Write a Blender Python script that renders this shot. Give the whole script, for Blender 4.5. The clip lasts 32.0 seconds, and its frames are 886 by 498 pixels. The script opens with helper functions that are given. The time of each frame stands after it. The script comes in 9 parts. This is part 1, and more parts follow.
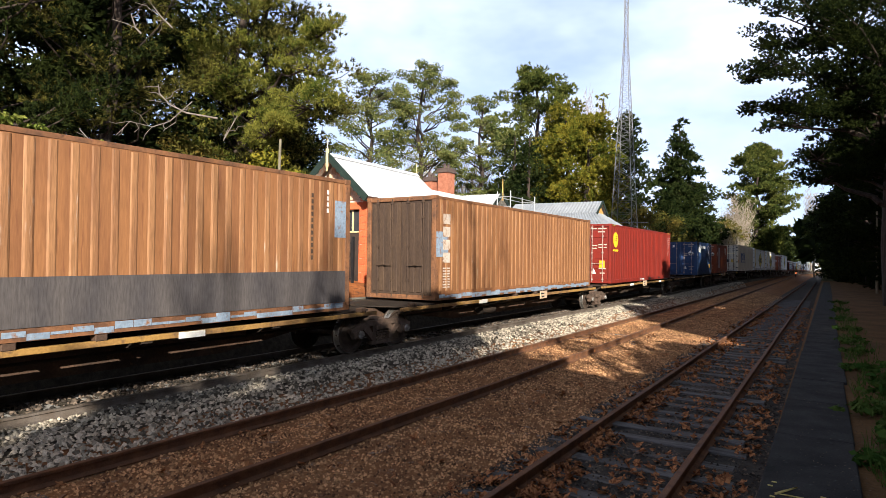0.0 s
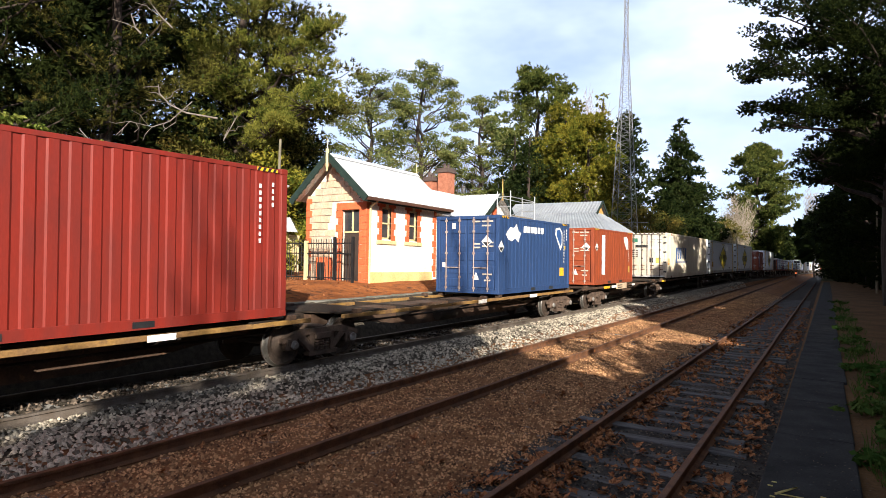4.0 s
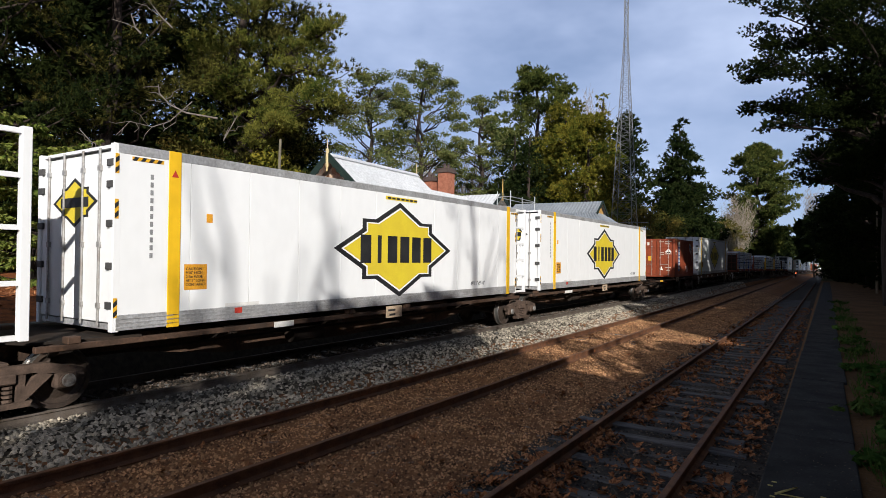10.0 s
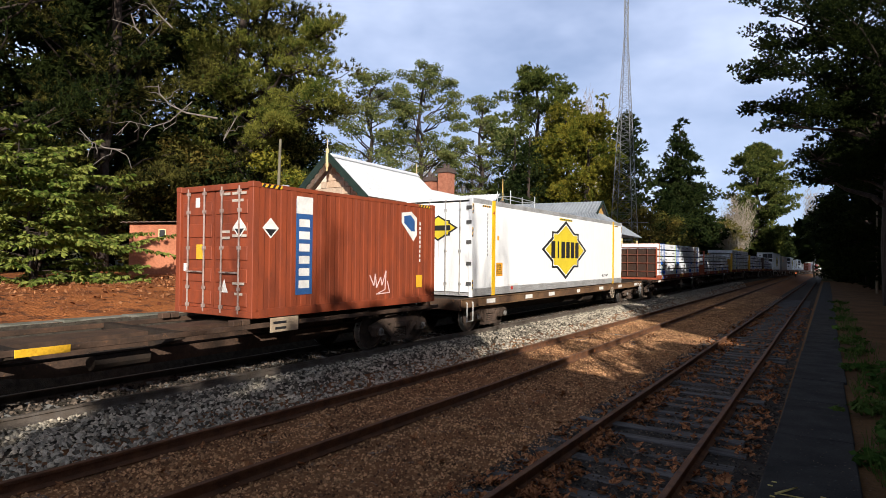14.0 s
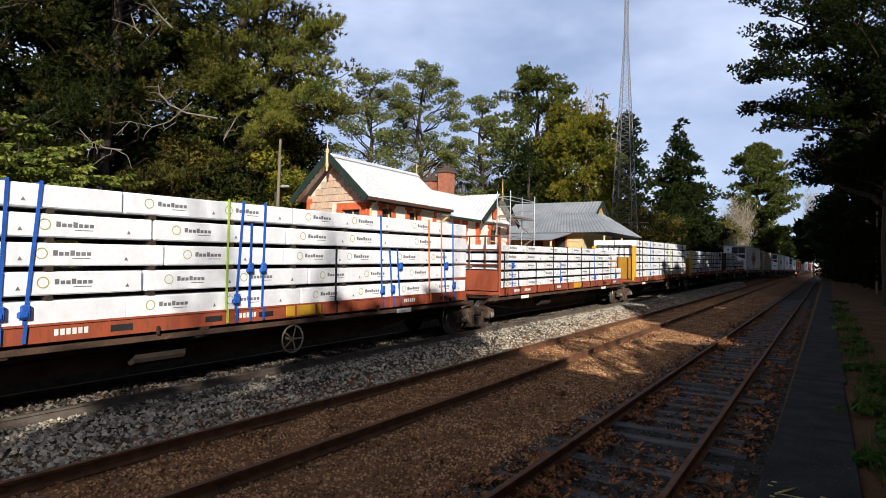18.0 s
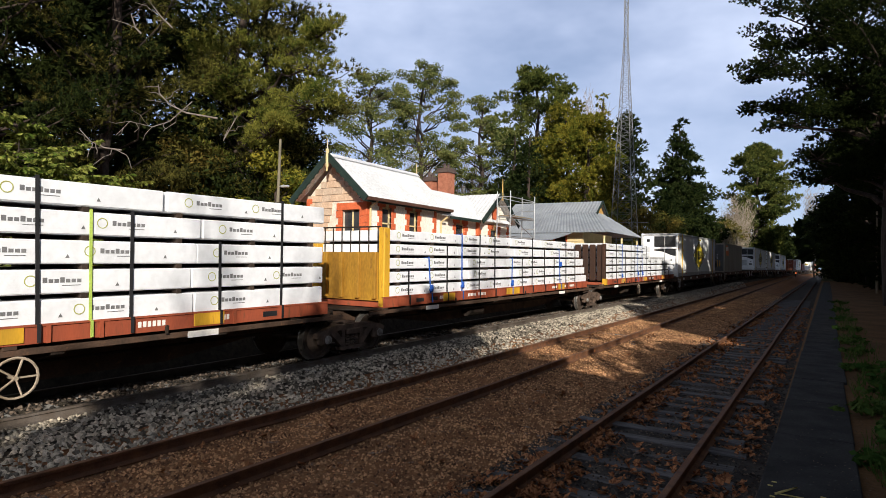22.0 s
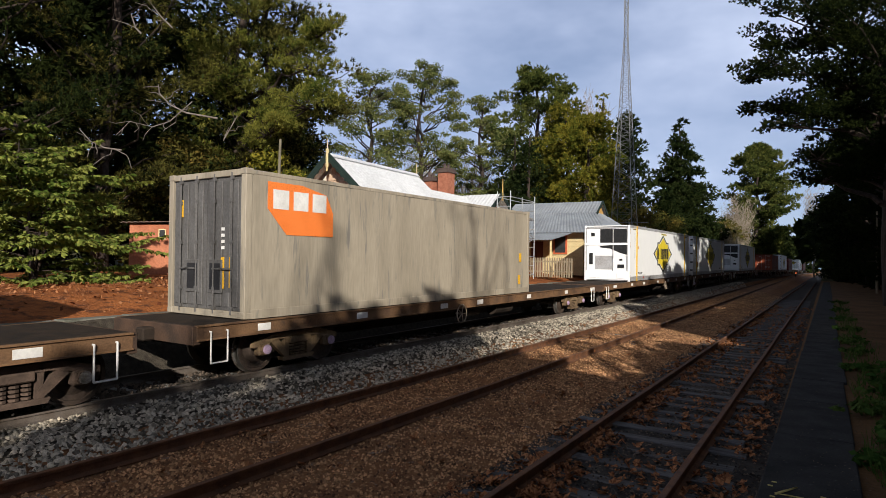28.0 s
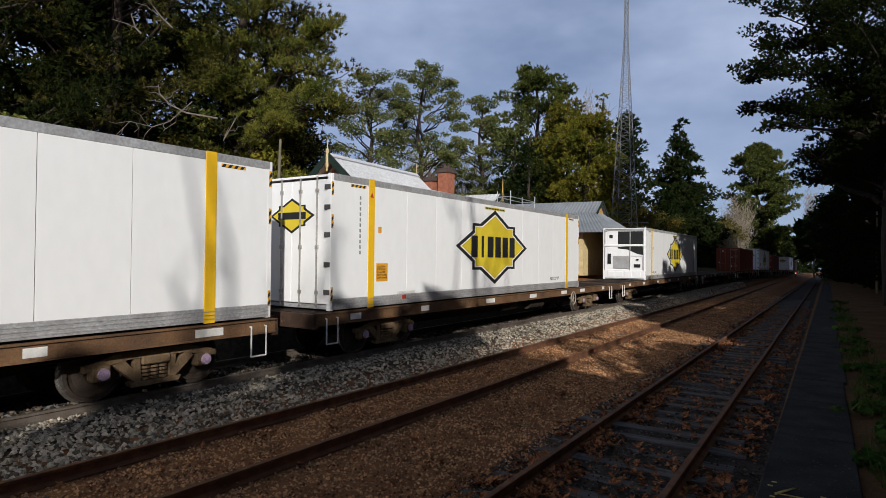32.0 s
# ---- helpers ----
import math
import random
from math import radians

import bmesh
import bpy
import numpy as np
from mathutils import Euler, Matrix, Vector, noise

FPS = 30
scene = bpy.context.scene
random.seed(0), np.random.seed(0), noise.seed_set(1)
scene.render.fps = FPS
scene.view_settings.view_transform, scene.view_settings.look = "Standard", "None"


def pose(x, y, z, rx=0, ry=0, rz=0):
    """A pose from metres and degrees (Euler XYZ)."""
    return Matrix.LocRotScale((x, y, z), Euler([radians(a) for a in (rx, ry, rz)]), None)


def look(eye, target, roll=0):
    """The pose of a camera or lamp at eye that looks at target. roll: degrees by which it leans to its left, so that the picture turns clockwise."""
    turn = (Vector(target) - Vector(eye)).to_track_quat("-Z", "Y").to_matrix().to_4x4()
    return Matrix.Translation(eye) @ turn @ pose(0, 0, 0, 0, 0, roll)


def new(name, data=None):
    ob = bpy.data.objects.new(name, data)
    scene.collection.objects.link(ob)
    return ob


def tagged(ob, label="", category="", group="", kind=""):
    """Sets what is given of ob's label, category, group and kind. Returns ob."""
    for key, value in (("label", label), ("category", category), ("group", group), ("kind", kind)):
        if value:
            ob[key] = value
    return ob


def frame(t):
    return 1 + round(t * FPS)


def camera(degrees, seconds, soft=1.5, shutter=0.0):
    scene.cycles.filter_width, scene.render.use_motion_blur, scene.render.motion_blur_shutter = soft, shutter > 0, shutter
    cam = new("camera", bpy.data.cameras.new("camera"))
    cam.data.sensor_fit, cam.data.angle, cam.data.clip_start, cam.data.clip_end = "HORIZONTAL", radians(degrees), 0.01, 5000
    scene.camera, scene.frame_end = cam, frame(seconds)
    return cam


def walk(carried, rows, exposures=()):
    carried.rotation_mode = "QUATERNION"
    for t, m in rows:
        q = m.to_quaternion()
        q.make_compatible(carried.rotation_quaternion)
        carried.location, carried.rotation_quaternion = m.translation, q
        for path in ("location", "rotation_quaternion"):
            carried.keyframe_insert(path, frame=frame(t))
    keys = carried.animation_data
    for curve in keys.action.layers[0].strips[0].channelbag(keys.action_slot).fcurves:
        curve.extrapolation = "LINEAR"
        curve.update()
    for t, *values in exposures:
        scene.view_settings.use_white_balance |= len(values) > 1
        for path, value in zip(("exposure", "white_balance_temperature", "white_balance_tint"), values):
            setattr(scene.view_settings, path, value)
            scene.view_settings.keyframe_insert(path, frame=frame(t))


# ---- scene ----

# The camera stands on the old platform and looks across the siding at the passing freight train.
# x: to the right of the tracks, y: along the tracks, z: up from the siding's rail heads.
EYE = Vector((0.0, 0.0, 2.292))
YAW, PITCH, ROLL = radians(32.512), radians(1.376), 1.023
AIM = EYE + 10 * Vector((-math.sin(YAW) * math.cos(PITCH), math.cos(YAW) * math.cos(PITCH), math.sin(PITCH)))
cam = camera(73.0, 32.0, soft=0.85)
EXPOSURES = ((0.0, 1.15, 6900, 10), (6.0, 1.1, 6900, 10), (7.0, 0.8, 6800, 10), (8.0, 0.35, 6650, 10), (9.0, 0.25, 6450, 10), (10.0, 0.15, 6350, 10), (12.0, 0.1, 6300, 10), (13.0, 0.1, 6350, 10), (14.0, 0.5, 6650, 10),
             (17.0, 0.4, 6650, 10), (20.0, 0.5, 6800, 10), (22.0, 0.4, 6800, 10), (24.0, 0.25, 6800, 10), (27.0, 0.2, 6700, 10), (28.0, 0.2, 6700, 10), (29.0, 0.55, 6650, 10), (30.0, -0.1, 6450, 10), (31.0, -0.1, 6400, 10), (32.0, -0.25, 6400, 10))
walk(cam, [(0.0, look(EYE, AIM, ROLL)), (32.0, look(EYE, AIM, ROLL))], EXPOSURES)

# ---- light ----
SUN_DIR = Vector((0.65 * math.cos(radians(23)), -0.76 * math.cos(radians(23)), math.sin(radians(23)))).normalized()


def make_world():
    world = bpy.data.worlds.new("sky")
    scene.world = world
    world.use_nodes = True
    nt = world.node_tree
    nt.nodes.clear()
    out = nt.nodes.new("ShaderNodeOutputWorld")
    bg = nt.nodes.new("ShaderNodeBackground")
    sky = nt.nodes.new("ShaderNodeTexSky")
    sky.sky_type = "NISHITA"
    sky.sun_disc = False
    sky.sun_elevation = radians(23)
    sky.sun_rotation = math.atan2(SUN_DIR.x, SUN_DIR.y)
    sky.air_density, sky.dust_density, sky.ozone_density = 0.7, 0.8, 1.5
    # broken grey-white cloud over a pale blue sky
    coord = nt.nodes.new("ShaderNodeTexCoord")
    mapping = nt.nodes.new("ShaderNodeMapping")
    mapping.inputs["Scale"].default_value = (1.6, 1.6, 3.4)
    noise_a = nt.nodes.new("ShaderNodeTexNoise")
    noise_a.inputs["Scale"].default_value = 1.5
    noise_a.inputs["Detail"].default_value = 5.0
    noise_a.inputs["Roughness"].default_value = 0.52
    ramp = nt.nodes.new("ShaderNodeValToRGB")
    ramp.color_ramp.elements[0].position = 0.36
    ramp.color_ramp.elements[0].color = (0.45, 0.45, 0.45, 1)
    ramp.color_ramp.elements[1].position = 0.66
    ramp.color_ramp.elements[1].color = (0.92, 0.92, 0.92, 1)
    cloud = nt.nodes.new("ShaderNodeValToRGB")
    cloud.color_ramp.elements[0].position = 0.35
    cloud.color_ramp.elements[0].color = (4.9, 6.2, 9.6, 1)
    cloud.color_ramp.elements[1].position = 0.75
    cloud.color_ramp.elements[1].color = (7.9, 9.1, 12.0, 1)
    mix = nt.nodes.new("ShaderNodeMix")
    mix.data_type = "RGBA"
    nt.links.new(coord.outputs["Generated"], mapping.inputs["Vector"])
    nt.links.new(mapping.outputs["Vector"], noise_a.inputs["Vector"])
    nt.links.new(noise_a.outputs["Fac"], ramp.inputs["Fac"])
    nt.links.new(noise_a.outputs["Fac"], cloud.inputs["Fac"])
    # overhead the cloud closes to an even dull grey
    split = nt.nodes.new("ShaderNodeSeparateXYZ")
    low = nt.nodes.new("ShaderNodeMapRange")
    low.interpolation_type = "SMOOTHSTEP"
    low.inputs["From Min"].default_value, low.inputs["From Max"].default_value = 0.42, 0.75
    low.inputs["To Min"].default_value, low.inputs["To Max"].default_value = 0.0, 0.85
    grey = nt.nodes.new("ShaderNodeMix")
    grey.data_type = "RGBA"
    grey.inputs["B"].default_value = (0.85, 0.85, 0.88, 1)
    nt.links.new(coord.outputs["Generated"], split.inputs["Vector"])
    nt.links.new(split.outputs["Z"], low.inputs["Value"])
    nt.links.new(ramp.outputs["Color"], mix.inputs["Factor"])
    nt.links.new(low.outputs["Result"], grey.inputs["Factor"])
    nt.links.new(mix.outputs["Result"], grey.inputs["A"])
    nt.links.new(sky.outputs["Color"], mix.inputs["A"])
    nt.links.new(cloud.outputs["Color"], mix.inputs["B"])
    nt.links.new(grey.outputs["Result"], bg.inputs["Color"])
    bg.inputs["Strength"].default_value = 0.078
    nt.links.new(bg.outputs["Background"], out.inputs["Surface"])


make_world()
sun_data = bpy.data.lights.new("sun", "SUN")
sun_data.energy, sun_data.angle, sun_data.color = 5.0, radians(0.6), (1.0, 0.955, 0.89)
sun = new("sun", sun_data)
sun.matrix_world = look(SUN_DIR * 100, (0, 0, 0))

# ---- materials ----
MATS = {}


def mat(name, c1, c2=None, rough=0.7, metal=0.0, scale=2.0, fine=45.0, bump=0.25, c3=None, stretch=(1, 1, 1), lo=0.38, hi=0.68,
        spot=0.0, islands=False, spec=0.22, bump_dist=0.02, amp=0.19, patchy=0.7):
    """A surface with a broad mix of c1 and c2, a fine grain, and spots of c3 (wear, rust, dirt)."""
    if name in MATS:
        return MATS[name]
    m = bpy.data.materials.new(name)
    m.use_nodes = True
    nt = m.node_tree
    bsdf = nt.nodes["Principled BSDF"]
    bsdf.inputs["Metallic"].default_value = metal
    bsdf.inputs["Specular IOR Level"].default_value = spec
    c2 = c2 or tuple(v * 0.75 for v in c1)
    coord = nt.nodes.new("ShaderNodeTexCoord")
    info = nt.nodes.new("ShaderNodeObjectInfo")
    shift = nt.nodes.new("ShaderNodeVectorMath")
    shift.operation = "MULTIPLY_ADD"
    nt.links.new(info.outputs["Random"], shift.inputs[0])
    shift.inputs[1].default_value = (31.0, 17.0, 23.0)
    mapping = nt.nodes.new("ShaderNodeMapping")
    mapping.inputs["Scale"].default_value = stretch
    nt.links.new(coord.outputs["Object"], mapping.inputs["Vector"])
    nt.links.new(mapping.outputs["Vector"], shift.inputs[2])
    big = nt.nodes.new("ShaderNodeTexNoise")
    big.inputs["Scale"].default_value, big.inputs["Detail"].default_value = scale, 5.0
    nt.links.new(shift.outputs["Vector"], big.inputs["Vector"])
    grain = nt.nodes.new("ShaderNodeTexNoise")
    grain.inputs["Scale"].default_value, grain.inputs["Detail"].default_value = fine, 3.0
    nt.links.new(shift.outputs["Vector"], grain.inputs["Vector"])
    ramp = nt.nodes.new("ShaderNodeValToRGB")
    ramp.color_ramp.elements[0].position, ramp.color_ramp.elements[1].position = lo, hi
    ramp.color_ramp.elements[0].color, ramp.color_ramp.elements[1].color = (*c1, 1), (*c2, 1)
    if islands:
        geo = nt.nodes.new("ShaderNodeNewGeometry")
        add = nt.nodes.new("ShaderNodeMath")
        add.operation = "MULTIPLY_ADD"
        add.inputs[1].default_value, add.inputs[2].default_value = 0.5, 0.25 - 0.5 * patchy
        nt.links.new(geo.outputs["Random Per Island"], add.inputs[0])
        patch_add = nt.nodes.new("ShaderNodeMath")
        patch_add.operation = "MULTIPLY_ADD"
        patch_add.inputs[1].default_value = patchy
        nt.links.new(big.outputs["Fac"], patch_add.inputs[0])
        nt.links.new(add.outputs["Value"], patch_add.inputs[2])
        nt.links.new(patch_add.outputs["Value"], ramp.inputs["Fac"])
    else:
        nt.links.new(big.outputs["Fac"], ramp.inputs["Fac"])
    value = nt.nodes.new("ShaderNodeMapRange")
    value.inputs["From Min"].default_value, value.inputs["From Max"].default_value = 0.3, 0.7
    value.inputs["To Min"].default_value, value.inputs["To Max"].default_value = 1 - amp, 1 + amp
    nt.links.new(grain.outputs["Fac"], value.inputs["Value"])
    tone = nt.nodes.new("ShaderNodeMix")
    tone.data_type, tone.blend_type = "RGBA", "MULTIPLY"
    tone.inputs["Factor"].default_value = 1.0
    nt.links.new(ramp.outputs["Color"], tone.inputs["A"])
    nt.links.new(value.outputs["Result"], tone.inputs["B"])
    last = tone.outputs["Result"]
    if c3:
        patch = nt.nodes.new("ShaderNodeTexNoise")
        patch.inputs["Scale"].default_value, patch.inputs["Detail"].default_value = scale * 3.1, 6.0
        patch.inputs["Roughness"].default_value = 0.65
        nt.links.new(shift.outputs["Vector"], patch.inputs["Vector"])
        mask = nt.nodes.new("ShaderNodeMapRange")
        mask.inputs["From Min"].default_value, mask.inputs["From Max"].default_value = 0.62 - spot, 0.74 - spot
        nt.links.new(patch.outputs["Fac"], mask.inputs["Value"])
        wear = nt.nodes.new("ShaderNodeMix")
        wear.data_type = "RGBA"
        wear.inputs["B"].default_value = (*c3, 1)
        nt.links.new(mask.outputs["Result"], wear.inputs["Factor"])
        nt.links.new(last, wear.inputs["A"])
        last = wear.outputs["Result"]
    nt.links.new(last, bsdf.inputs["Base Color"])
    rr = nt.nodes.new("ShaderNodeMapRange")
    rr.inputs["To Min"].default_value, rr.inputs["To Max"].default_value = max(0.05, rough - 0.12), min(1.0, rough + 0.12)
    nt.links.new(big.outputs["Fac"], rr.inputs["Value"])
    nt.links.new(rr.outputs["Result"], bsdf.inputs["Roughness"])
    if bump:
        bn = nt.nodes.new("ShaderNodeBump")
        bn.inputs["Strength"].default_value, bn.inputs["Distance"].default_value = bump, bump_dist
        nt.links.new(grain.outputs["Fac"], bn.inputs["Height"])
        nt.links.new(bn.outputs["Normal"], bsdf.inputs["Normal"])
    MATS[name] = m
    return m


def leaf_mat(name, c1, c2, through_light=0.25, scale=0.55, patchy=1.3):
    m = mat(name, c1, c2, rough=0.75, islands=True, bump=0, scale=scale, fine=2.0, lo=0.25, hi=0.75, spec=0.02, patchy=patchy)
    nt = m.node_tree
    bsdf, out = nt.nodes["Principled BSDF"], nt.nodes["Material Output"]
    glow = nt.nodes.new("ShaderNodeBsdfTranslucent")
    blend = nt.nodes.new("ShaderNodeMixShader")
    blend.inputs["Fac"].default_value = through_light
    source = bsdf.inputs["Base Color"].links[0].from_socket
    nt.links.new(source, glow.inputs["Color"])
    nt.links.new(bsdf.outputs["BSDF"], blend.inputs[1])
    nt.links.new(glow.outputs["BSDF"], blend.inputs[2])
    nt.links.new(blend.outputs["Shader"], out.inputs["Surface"])
    return m


def paint(name, c, rust=(0.16, 0.07, 0.035), spot=0.0, rough=0.5, streak=True, run=(1.6, 1.6, 0.35)):
    """Weathered paint on steel: rust spots and streaks that run down."""
    return mat(name, c, tuple(v * 0.72 + 0.006 for v in c), rough=rough, scale=2.4, fine=30, bump=0.06, c3=rust, spot=spot,
               stretch=run if streak else (1, 1, 1), bump_dist=0.01, amp=0.08)


# ---- mesh helpers ----
def part(name, bm, material, parent=None, label="", smooth=False):
    me = bpy.data.meshes.new(name)
    bm.to_mesh(me)
    bm.free()
    me.materials.append(material)
    if smooth:
        me.shade_smooth()
    ob = new(name, me)
    if parent:
        ob.parent = parent
    if label:
        ob["label"] = label
    return ob


def share(name, me, parent=None, loc=(0, 0, 0), rz=0.0, label=""):
    """One more object on a mesh that exists."""
    ob = new(name, me)
    ob.parent = parent
    ob.location = loc
    ob.rotation_euler = (0, 0, rz)
    if label:
        ob["label"] = label
    return ob


def thing(name, label, category, group="", m=None, kind=""):
    ob = new(name)
    ob.empty_display_size = 0.2
    if m is not None:
        ob.matrix_world = m
    return tagged(ob, label, category, group, kind)


def box(bm, x0, y0, z0, x1, y1, z1, bevel=0.0):
    vs = [bm.verts.new(c) for c in ((x0, y0, z0), (x1, y0, z0), (x1, y1, z0), (x0, y1, z0), (x0, y0, z1), (x1, y0, z1), (x1, y1, z1), (x0, y1, z1))]
    fs = [bm.faces.new([vs[i] for i in f]) for f in ((3, 2, 1, 0), (4, 5, 6, 7), (0, 1, 5, 4), (1, 2, 6, 5), (2, 3, 7, 6), (3, 0, 4, 7))]
    if bevel:
        edges = {e for f in fs for e in f.edges}
        bmesh.ops.bevel(bm, geom=list(edges), offset=bevel, segments=1, affect="EDGES", profile=0.5)
    return bm


def bx(x0, y0, z0, x1, y1, z1, bevel=0.0):
    return box(bmesh.new(), x0, y0, z0, x1, y1, z1, bevel)


def tube(bm, a, b, r, r2=None, n=8, caps=True):
    """A round bar from a to b."""
    a, b = Vector(a), Vector(b)
    r2 = r if r2 is None else r2
    axis = (b - a).normalized()
    side = axis.orthogonal().normalized()
    up = axis.cross(side)
    ra = [bm.verts.new(a + r * (math.cos(k * math.tau / n) * side + math.sin(k * math.tau / n) * up)) for k in range(n)]
    rb = [bm.verts.new(b + r2 * (math.cos(k * math.tau / n) * side + math.sin(k * math.tau / n) * up)) for k in range(n)]
    for k in range(n):
        bm.faces.new((ra[k], ra[(k + 1) % n], rb[(k + 1) % n], rb[k]))
    if caps:
        bm.faces.new(ra[::-1])
        bm.faces.new(rb)
    return bm


def beam(bm, a, b, w, h):
    """A square bar from a to b."""
    a, b = Vector(a), Vector(b)
    axis = (b - a).normalized()
    side = axis.cross(Vector((0, 0, 1)))
    side = Vector((1, 0, 0)) if side.length < 1e-4 else side.normalized()
    up = side.cross(axis)
    c = [(-w / 2, -h / 2), (w / 2, -h / 2), (w / 2, h / 2), (-w / 2, h / 2)]
    ra = [bm.verts.new(a + side * u + up * v) for u, v in c]
    rb = [bm.verts.new(b + side * u + up * v) for u, v in c]
    for k in range(4):
        bm.faces.new((ra[k], ra[(k + 1) % 4], rb[(k + 1) % 4], rb[k]))
    bm.faces.new(ra[::-1])
    bm.faces.new(rb)
    return bm


def prism(bm, outline, axis, d0, d1):
    """An outline of (u, v) pulled along an axis: 'x' takes (y, z), 'y' takes (x, z), 'z' takes (x, y)."""
    put = {"x": lambda u, v, d: (d, u, v), "y": lambda u, v, d: (u, d, v), "z": lambda u, v, d: (u, v, d)}[axis]
    va = [bm.verts.new(put(u, v, d0)) for u, v in outline]
    vb = [bm.verts.new(put(u, v, d1)) for u, v in outline]
    n = len(outline)
    for k in range(n):
        bm.faces.new((va[k], va[(k + 1) % n], vb[(k + 1) % n], vb[k]))
    bm.faces.new(va[::-1])
    bm.faces.new(vb)
    bmesh.ops.recalc_face_normals(bm, faces=bm.faces[:])
    return bm


def quads_mesh(name, pts, material):
    """A mesh of loose quads from an array (n, 4, 3)."""
    n = len(pts)
    me = bpy.data.meshes.new(name)
    me.vertices.add(n * 4)
    me.loops.add(n * 4)
    me.polygons.add(n)
    me.vertices.foreach_set("co", np.ascontiguousarray(pts, dtype=np.float32).ravel())
    me.loops.foreach_set("vertex_index", np.arange(n * 4, dtype=np.int32))
    me.polygons.foreach_set("loop_start", np.arange(0, n * 4, 4, dtype=np.int32))
    me.update(calc_edges=True)
    me.materials.append(material)
    return me


def leaves(rng, centres, radii, count, size, aspect=0.45, flat=0.0, droop=0.0, outward=0.8):
    """Quads for leaves scattered in clumps: centres (k, 3), radii (k, 3), count leaves in all."""
    centres, radii = np.asarray(centres, float), np.asarray(radii, float)
    vol = np.prod(radii, axis=1) ** 0.67
    pick = rng.choice(len(centres), count, p=vol / vol.sum())
    d = rng.normal(size=(count, 3))
    d /= np.linalg.norm(d, axis=1)[:, None]
    rad = rng.random(count) ** 0.45
    pos = centres[pick] + d * rad[:, None] * radii[pick]
    # leaves face outwards from their clump, and somewhat up
    face = d * outward + rng.normal(size=(count, 3)) * 0.6 + np.array([0, 0, 0.25])
    a = np.cross(face, rng.normal(size=(count, 3)))
    a[:, 2] = a[:, 2] * (1 - flat) - droop
    a /= np.linalg.norm(a, axis=1)[:, None]
    b = np.cross(face, a)
    b /= np.linalg.norm(b, axis=1)[:, None]
    s = size * rng.uniform(0.6, 1.35, count)[:, None]
    tip, half = a * s, b * s * aspect * 0.5
    return np.stack([pos - tip * 0.5, pos + half, pos + tip * 0.5, pos - half], axis=1)


def tris_mesh(name, pts, material):
    """A mesh of loose triangles from an array (n, 3, 3)."""
    n = len(pts)
    me = bpy.data.meshes.new(name)
    me.vertices.add(n * 3)
    me.loops.add(n * 3)
    me.polygons.add(n)
    me.vertices.foreach_set("co", np.ascontiguousarray(pts, dtype=np.float32).ravel())
    me.loops.foreach_set("vertex_index", np.arange(n * 3, dtype=np.int32))
    me.polygons.foreach_set("loop_start", np.arange(0, n * 3, 3, dtype=np.int32))
    me.update(calc_edges=True)
    me.materials.append(material)
    return me


def needles(rng, centres, radii, tufts, length, width, per=11, spread=0.6, up=0.5):
    """Brushes of thin needles on twig tips, gathered in clumps: centres (k, 3), radii (k, 3)."""
    centres, radii = np.asarray(centres, float), np.asarray(radii, float)
    vol = np.prod(radii, axis=1) ** 0.67
    pick = rng.choice(len(centres), tufts, p=vol / vol.sum())
    d = rng.normal(size=(tufts, 3))
    d /= np.linalg.norm(d, axis=1)[:, None]
    root = centres[pick] + d * (rng.random(tufts) ** 0.4)[:, None] * radii[pick]
    out = centres[pick] * np.array([1.0, 1.0, 0.0])
    out /= np.linalg.norm(out, axis=1)[:, None] + 0.3
    axis = d * 0.55 + out * 0.45 + np.array([0, 0, up]) + rng.normal(size=(tufts, 3)) * 0.25
    axis /= np.linalg.norm(axis, axis=1)[:, None]
    way = np.repeat(axis, per, axis=0) + rng.normal(size=(tufts * per, 3)) * spread
    way /= np.linalg.norm(way, axis=1)[:, None]
    foot = np.repeat(root, per, axis=0) + np.repeat(axis, per, axis=0) * (length * 0.5 * rng.random((tufts * per, 1)))
    side = np.cross(way, rng.normal(size=(tufts * per, 3)))
    side /= np.linalg.norm(side, axis=1)[:, None]
    size = rng.uniform(0.65, 1.25, (tufts * per, 1))
    return np.stack([foot - side * width * 0.5, foot + side * width * 0.5, foot + way * length * size], axis=1)


# ---- the line of the main track ----
def track_x(s):
    return -10.358 + 0.016 * s + (0.000175 * (s - 180) ** 2 if s > 180 else 0.0)


def track_z(s):
    if s < 60:
        return 0.013 * s
    if s < 100:
        return 0.013 * s - 0.013 * (s - 60) ** 2 / 80
    return 1.04


def on_track(s):
    """The pose of a thing on the rails at y = s."""
    dx = track_x(s + 1) - track_x(s - 1)
    dz = track_z(s + 1) - track_z(s - 1)
    return pose(track_x(s), s, track_z(s), math.degrees(math.atan2(dz, 2)), 0, math.degrees(-math.atan2(dx, 2)))


def train_shift(t):
    """Where the train's zero mark stands at t seconds."""
    return -8.892 * (t - 16) - 0.027 * (t - 16) ** 2


MOVERS = []   # (thing, place along the train)

